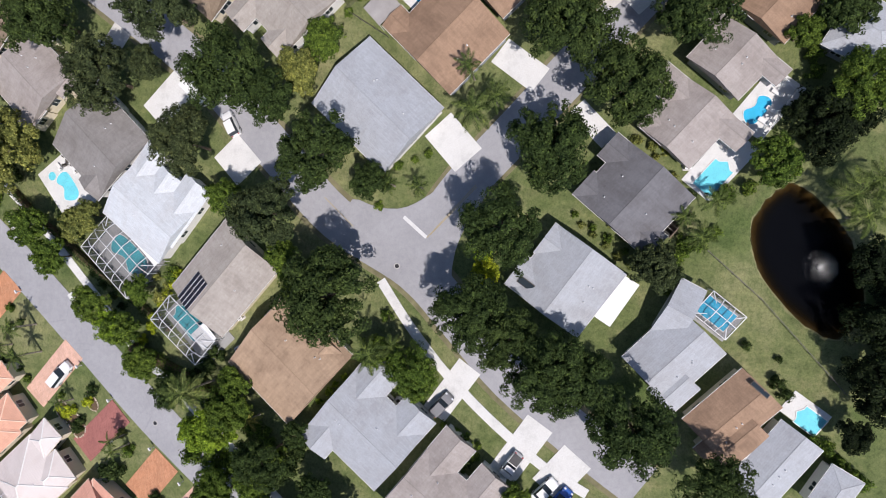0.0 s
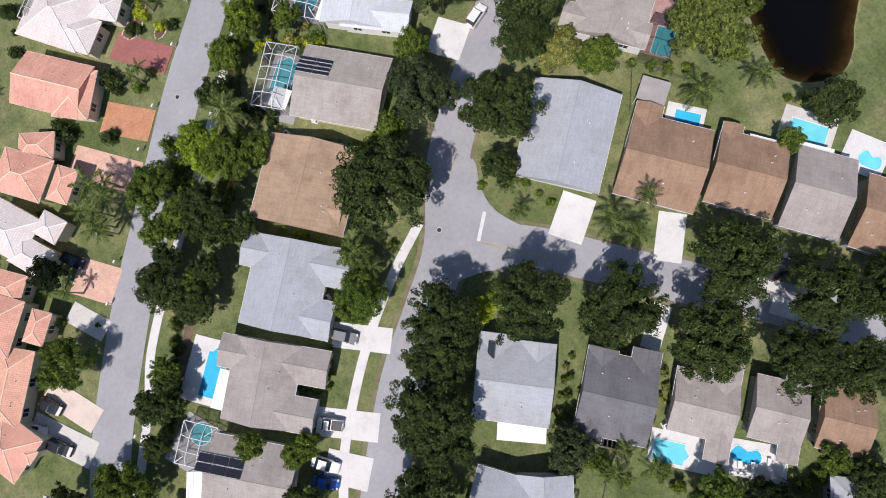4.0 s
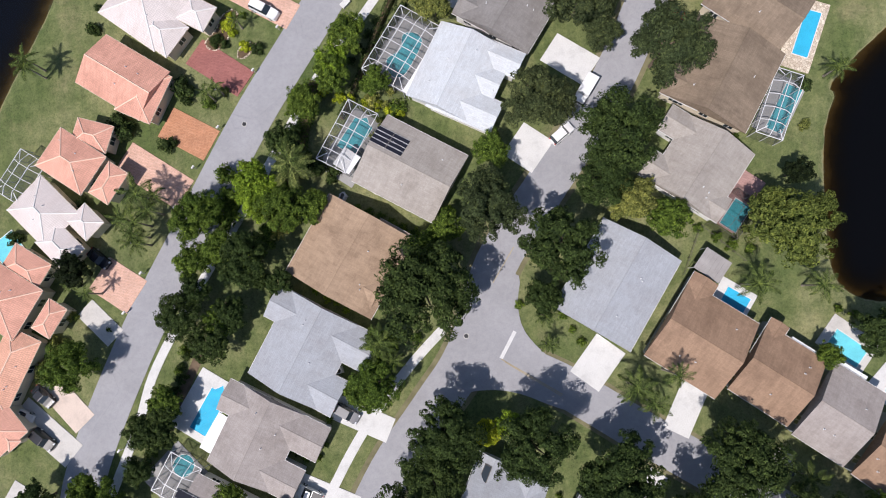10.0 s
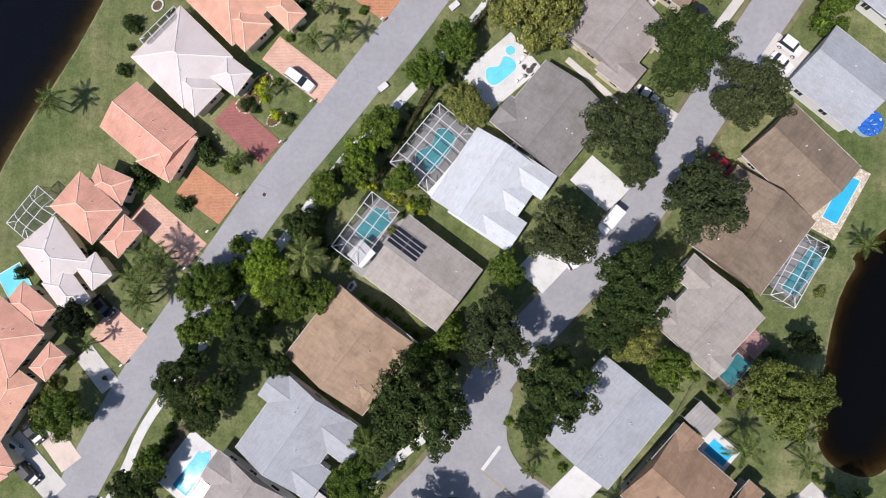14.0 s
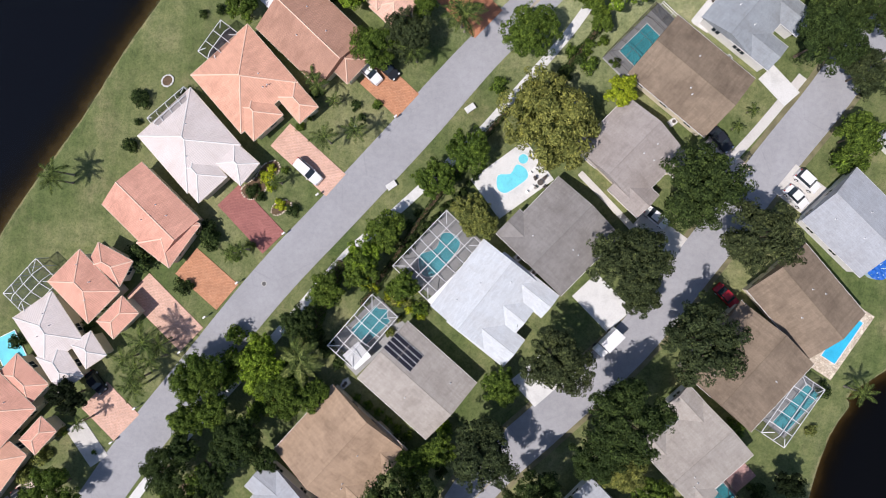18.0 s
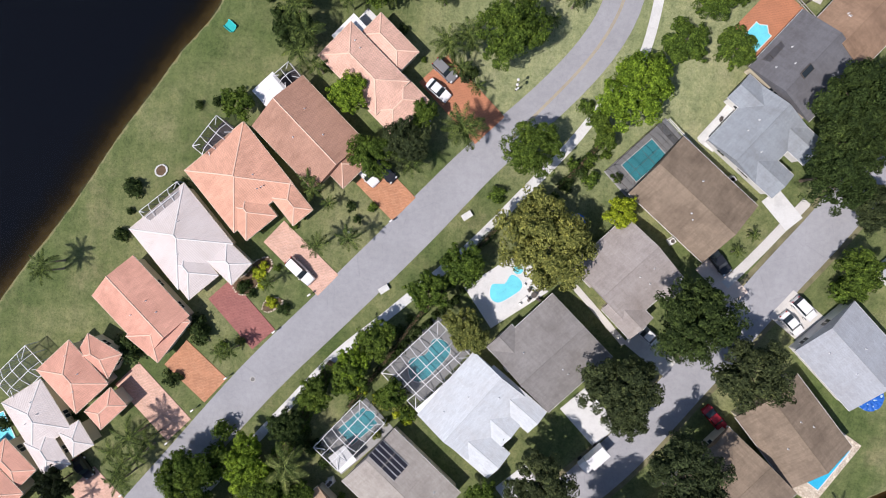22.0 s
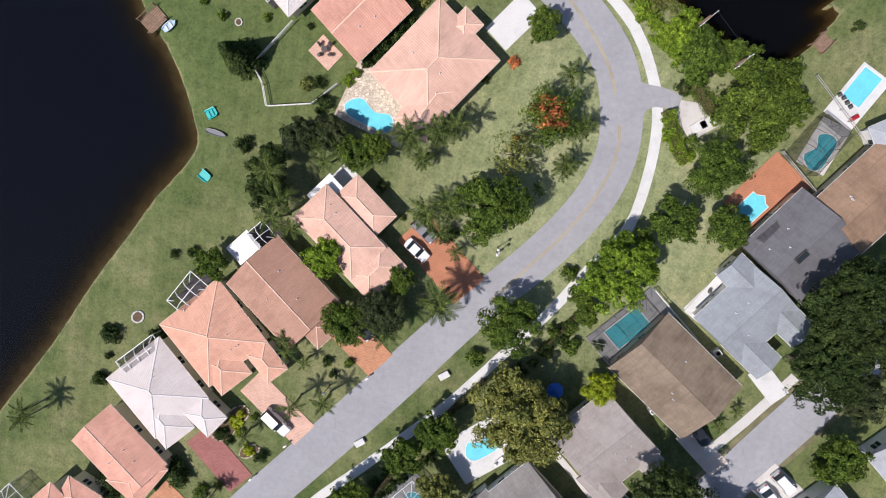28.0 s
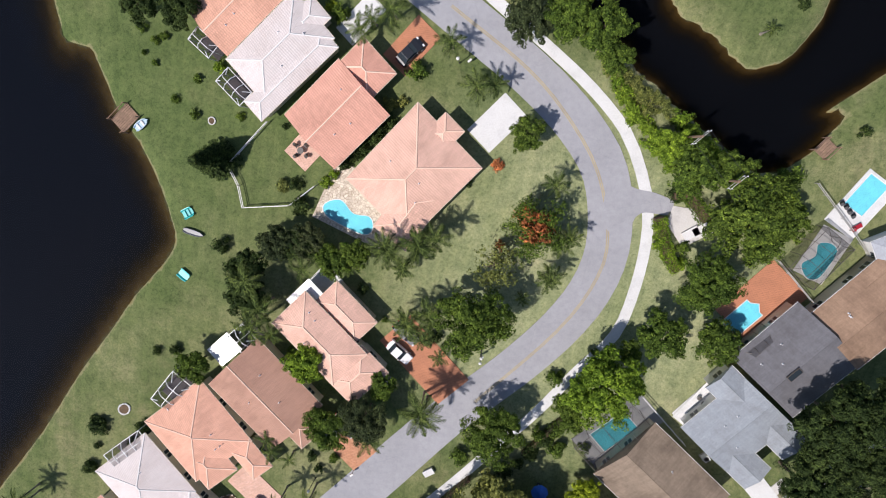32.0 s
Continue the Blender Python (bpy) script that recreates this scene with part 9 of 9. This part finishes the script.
shrub(31.69, -72.08, 1.5, 1.9, LEAF_GREEN, 'rounded green garden shrub on the lawn', 181, 3)
shrub(33.74, -71.75, 1.59, 1.8, LEAF_GREEN, 'rounded green garden shrub on the lawn', 248, 0)
shrub(35.87, -71.12, 1.84, 2.2, LEAF_GREEN, 'rounded green garden shrub on the lawn', 315, 1)
shrub(5.02, -59.38, 1.44, 1.6, LEAF_GREEN, 'rounded green garden shrub on the lawn', 22, 2)
shrub(3.05, -58.57, 1.48, 2.4, LEAF_GREEN, 'rounded green garden shrub on the lawn', 89, 3)
shrub(1.05, -58.25, 1.68, 1.9, LEAF_GREEN, 'rounded green garden shrub on the lawn', 156, 0)
shrub(-1.08, -57.32, 1.86, 2.4, LEAF_GREEN, 'rounded green garden shrub on the lawn', 223, 1)
shrub(10.74, -45.23, 0.67, 0.8, LEAF_OLIVE, 'olive-green garden shrub on the lawn', 290, 2)
shrub(8.59, -47.56, 0.92, 0.8, LEAF_OLIVE, 'olive-green garden shrub on the lawn', 357, 3)
shrub(6.33, -49.3, 0.63, 0.9, LEAF_OLIVE, 'olive-green garden shrub on the lawn', 64, 0)
shrub(4.63, -51.5, 0.75, 0.9, LEAF_OLIVE, 'olive-green garden shrub on the lawn', 131, 1)
shrub(2.59, -53.63, 0.86, 0.9, LEAF_OLIVE, 'olive-green garden shrub on the lawn', 198, 2)
shrub(-8.27, -68.99, 0.95, 1.1, LEAF_OAK, 'dark green garden shrub on the lawn', 265, 3)
shrub(-9.48, -73.33, 0.64, 1.1, LEAF_OAK, 'dark green garden shrub on the lawn', 332, 0)
shrub(-12.48, -73.38, 1.22, 2.0, LEAF_OAK, 'dark green garden shrub on the lawn', 39, 1)
shrub(-13.94, -74.72, 1.27, 1.5, LEAF_OAK, 'dark green garden shrub on the lawn', 106, 2)
shrub(-19.56, -78.3, 1.29, 1.9, LEAF_GREEN, 'rounded green garden shrub on the lawn', 173, 3)
shrub(-20.34, -80.31, 1.51, 1.8, LEAF_GREEN, 'rounded green garden shrub on the lawn', 240, 0)
shrub(-21.84, -81.77, 1.27, 2.0, LEAF_GREEN, 'rounded green garden shrub on the lawn', 307, 1)
shrub(-22.94, -83.85, 1.11, 1.5, LEAF_GREEN, 'rounded green garden shrub on the lawn', 14, 2)
shrub(-24.09, -85.42, 1.4, 1.5, LEAF_GREEN, 'rounded green garden shrub on the lawn', 81, 3)
shrub(-16.17, 28.57, 0.97, 1.5, LEAF_OAK, 'dark green garden shrub on the lawn', 148, 0)
shrub(-14.52, 30.42, 0.97, 1.6, LEAF_OAK, 'dark green garden shrub on the lawn', 215, 1)
shrub(-12.95, 32.49, 1.28, 1.4, LEAF_OAK, 'dark green garden shrub on the lawn', 282, 2)
shrub(-11.47, 34.59, 0.98, 1.2, LEAF_OAK, 'dark green garden shrub on the lawn', 349, 3)
shrub(3.44, 51.52, 1.12, 2.1, LEAF_OAK, 'dark green garden shrub on the lawn', 56, 0)
shrub(5.17, 53.15, 1.17, 1.8, LEAF_OAK, 'dark green garden shrub on the lawn', 123, 1)
shrub(6.28, 55.66, 1.6, 2.4, LEAF_OAK, 'dark green garden shrub on the lawn', 190, 2)
shrub(7.91, 57.27, 1.09, 2.3, LEAF_OAK, 'dark green garden shrub on the lawn', 257, 3)
shrub(9.48, 59.25, 1.57, 2.4, LEAF_OAK, 'dark green garden shrub on the lawn', 324, 0)
shrub(11.26, 61.54, 1.41, 1.8, LEAF_OAK, 'dark green garden shrub on the lawn', 31, 1)
shrub(10.13, 62.57, 1.3, 2.5, LEAF_GREEN, 'rounded green garden shrub on the lawn', 98, 2)
shrub(12.56, 63.64, 1.6, 1.8, LEAF_GREEN, 'rounded green garden shrub on the lawn', 165, 3)
shrub(14.92, 64.82, 1.08, 1.7, LEAF_GREEN, 'rounded green garden shrub on the lawn', 232, 0)
shrub(-40.66, 82.12, 1.58, 2.2, LEAF_OAK, 'dark green garden shrub on the lawn', 299, 1)
shrub(-38.42, 79.08, 1.85, 2.2, LEAF_OAK, 'dark green garden shrub on the lawn', 6, 2)
shrub(-37.16, 76.67, 2.22, 3.0, LEAF_OAK, 'dark green garden shrub on the lawn', 73, 3)
shrub(-35.45, 74.56, 1.56, 2.8, LEAF_OAK, 'dark green garden shrub on the lawn', 140, 0)
shrub(-29.97, 72.2, 1.32, 2.0, LEAF_OAK, 'dark green garden shrub on the lawn', 207, 1)
shrub(-26.75, 70.37, 1.3, 1.5, LEAF_OAK, 'dark green garden shrub on the lawn', 274, 2)
shrub(-12.4, -3.05, 0.97, 1.2, LEAF_GREEN, 'rounded green garden shrub on the lawn', 341, 3)
shrub(-18.27, -8.29, 1.2, 1.3, LEAF_GREEN, 'rounded green garden shrub on the lawn', 48, 0)
shrub(-23.67, -14.12, 1.2, 1.1, LEAF_GREEN, 'rounded green garden shrub on the lawn', 115, 1)
shrub(-11.12, -2.23, 1.89, 2.1, LEAF_OAK, 'dark green garden shrub on the lawn', 182, 2)
shrub(-8.84, -4.04, 1.78, 2.3, LEAF_OAK, 'dark green garden shrub on the lawn', 249, 3)
shrub(-6.48, -4.5, 1.84, 2.9, LEAF_OAK, 'dark green garden shrub on the lawn', 316, 0)
shrub(-3.59, -6.16, 1.36, 2.6, LEAF_OAK, 'dark green garden shrub on the lawn', 23, 1)
shrub(-39.12, 5.07, 2.74, 3.4, LEAF_GREEN, 'rounded green garden shrub on the lawn', 90, 2)
shrub(-38.7, 8.3, 2.69, 3.5, LEAF_GREEN, 'rounded green garden shrub on the lawn', 157, 3)
shrub(-38.68, 12.4, 2.13, 3.7, LEAF_GREEN, 'rounded green garden shrub on the lawn', 224, 0)
shrub(-25.76, 13.52, 1.33, 2.2, LEAF_OAK, 'dark green garden shrub on the lawn', 291, 1)
shrub(-23.98, 11.3, 1.69, 1.8, LEAF_OAK, 'dark green garden shrub on the lawn', 358, 2)
shrub(-21.8, 9.06, 1.1, 1.5, LEAF_OAK, 'dark green garden shrub on the lawn', 65, 3)
shrub(-66.38, -7.42, 0.76, 0.9, LEAF_GREEN, 'rounded green garden shrub on the lawn', 132, 0)
shrub(-61.05, -10.18, 0.56, 0.7, LEAF_GREEN, 'rounded green garden shrub on the lawn', 199, 1)
shrub(5.79, -45.31, 0.72, 0.8, LEAF_OLIVE, 'olive-green garden shrub on the lawn', 266, 2)
shrub(4.53, -47.15, 0.74, 1.2, LEAF_OLIVE, 'olive-green garden shrub on the lawn', 333, 3)
shrub(3.35, -49.11, 0.84, 1.0, LEAF_OLIVE, 'olive-green garden shrub on the lawn', 40, 0)
shrub(2.0, -50.93, 0.93, 1.2, LEAF_OLIVE, 'olive-green garden shrub on the lawn', 107, 1)
shrub(0.92, -52.58, 0.8, 1.2, LEAF_OLIVE, 'olive-green garden shrub on the lawn', 174, 2)
shrub(18.45, -51.69, 0.68, 1.3, LEAF_OLIVE, 'olive-green garden shrub on the lawn', 241, 3)
shrub(16.38, -54.28, 0.65, 1.2, LEAF_OLIVE, 'olive-green garden shrub on the lawn', 308, 0)
shrub(13.86, -56.87, 0.84, 1.2, LEAF_OLIVE, 'olive-green garden shrub on the lawn', 15, 1)
shrub(11.66, -59.46, 0.66, 1.4, LEAF_OLIVE, 'olive-green garden shrub on the lawn', 82, 2)
shrub(3.31, -58.57, 1.45, 1.3, LEAF_GREEN, 'rounded green garden shrub on the lawn', 149, 3)
shrub(3.79, -59.67, 1.08, 1.5, LEAF_GREEN, 'rounded green garden shrub on the lawn', 216, 0)
shrub(4.74, -61.08, 1.36, 1.8, LEAF_GREEN, 'rounded green garden shrub on the lawn', 283, 1)
shrub(6.05, -62.05, 1.17, 1.7, LEAF_GREEN, 'rounded green garden shrub on the lawn', 350, 2)
shrub(6.81, -63.2, 1.25, 1.3, LEAF_GREEN, 'rounded green garden shrub on the lawn', 57, 3)
shrub(12.25, -63.76, 1.71, 2.1, LEAF_GREEN, 'rounded green garden shrub on the lawn', 124, 0)
shrub(13.32, -66.49, 1.37, 2.3, LEAF_GREEN, 'rounded green garden shrub on the lawn', 191, 1)
shrub(14.77, -69.22, 1.44, 1.9, LEAF_GREEN, 'rounded green garden shrub on the lawn', 258, 2)
shrub(-67.04, -7.23, 1.28, 1.4, LEAF_OLIVE, 'olive-green garden shrub on the lawn', 325, 3)
shrub(-69.71, -11.75, 2.08, 2.0, LEAF_OLIVE, 'olive-green garden shrub on the lawn', 32, 0)
shrub(-72.02, -15.4, 1.92, 2.0, LEAF_OLIVE, 'olive-green garden shrub on the lawn', 99, 1)
shrub(-56.18, 24.05, 2.24, 2.5, LEAF_OAK, 'dark green garden shrub on the lawn', 166, 2)
shrub(-47.72, 19.35, 1.12, 1.2, LEAF_OAK, 'dark green garden shrub on the lawn', 233, 3)
shrub(-59.66, 40.84, 1.12, 1.4, LEAF_OAK, 'dark green garden shrub on the lawn', 300, 0)
shrub(-59.24, 48.99, 1.44, 1.6, LEAF_OAK, 'dark green garden shrub on the lawn', 7, 1)
shrub(-63.6, 11.14, 1.28, 1.8, LEAF_OAK, 'dark green garden shrub on the lawn', 74, 2)
shrub(-44.21, 26.91, 2.08, 2.4, LEAF_OAK, 'dark green garden shrub on the lawn', 141, 3)
shrub(-47.08, -3.44, 1.6, 1.8, LEAF_OAK, 'dark green garden shrub on the lawn', 208, 0)
shrub(35.97, -23.98, 0.64, 0.8, LEAF_GREEN, 'rounded green garden shrub on the lawn', 275, 1)
shrub(26.35, -26.41, 0.8, 0.9, LEAF_GREEN, 'rounded green garden shrub on the lawn', 342, 2)
shrub(14.14, -21.88, 0.96, 1.1, LEAF_GREEN, 'rounded green garden shrub on the lawn', 49, 3)
shrub(13.06, -19.77, 0.8, 0.9, LEAF_GREEN, 'rounded green garden shrub on the lawn', 116, 0)
shrub(17.97, -55.24, 0.8, 0.9, LEAF_YELLOW, 'yellow-green garden shrub on the lawn', 183, 1)
shrub(-11.31, -17.93, 1.28, 1.4, LEAF_GREEN, 'rounded green garden shrub on the lawn', 250, 2)
shrub(-3.86, 0.7, 1.76, 2.0, LEAF_BRIGHT, 'bright green garden shrub on the lawn', 317, 3)
shrub(-3.72, 5.91, 1.28, 1.6, LEAF_GREEN, 'rounded green garden shrub on the lawn', 24, 0)
shrub(39.03, -10.21, 1.12, 1.2, LEAF_GREEN, 'rounded green garden shrub on the lawn', 91, 1)
shrub(35.41, -11.88, 0.64, 0.8, LEAF_GREEN, 'rounded green garden shrub on the lawn', 158, 2)
shrub(53.36, 7.1, 0.96, 1.1, LEAF_OLIVE, 'olive-green garden shrub on the lawn', 225, 3)
ac_unit(34.41, 63.78, 45)
ac_unit(34.32, 63.73, 45)
ac_unit(-20.52, 5.83, 45)
ac_unit(-20.25, 6.3, 30)
ac_unit(46.99, 84.02, 45)
ac_unit(46.0, 85.09, 45)
ac_unit(-15.03, 6.54, 45)
ac_unit(7.89, 27.31, 45)
ac_unit(5.24, 29.34, 45)
ac_unit(27.08, 53.13, 40)
ac_unit(15.45, -58.5, 5)
ac_unit(-24.04, -21.38, 10)
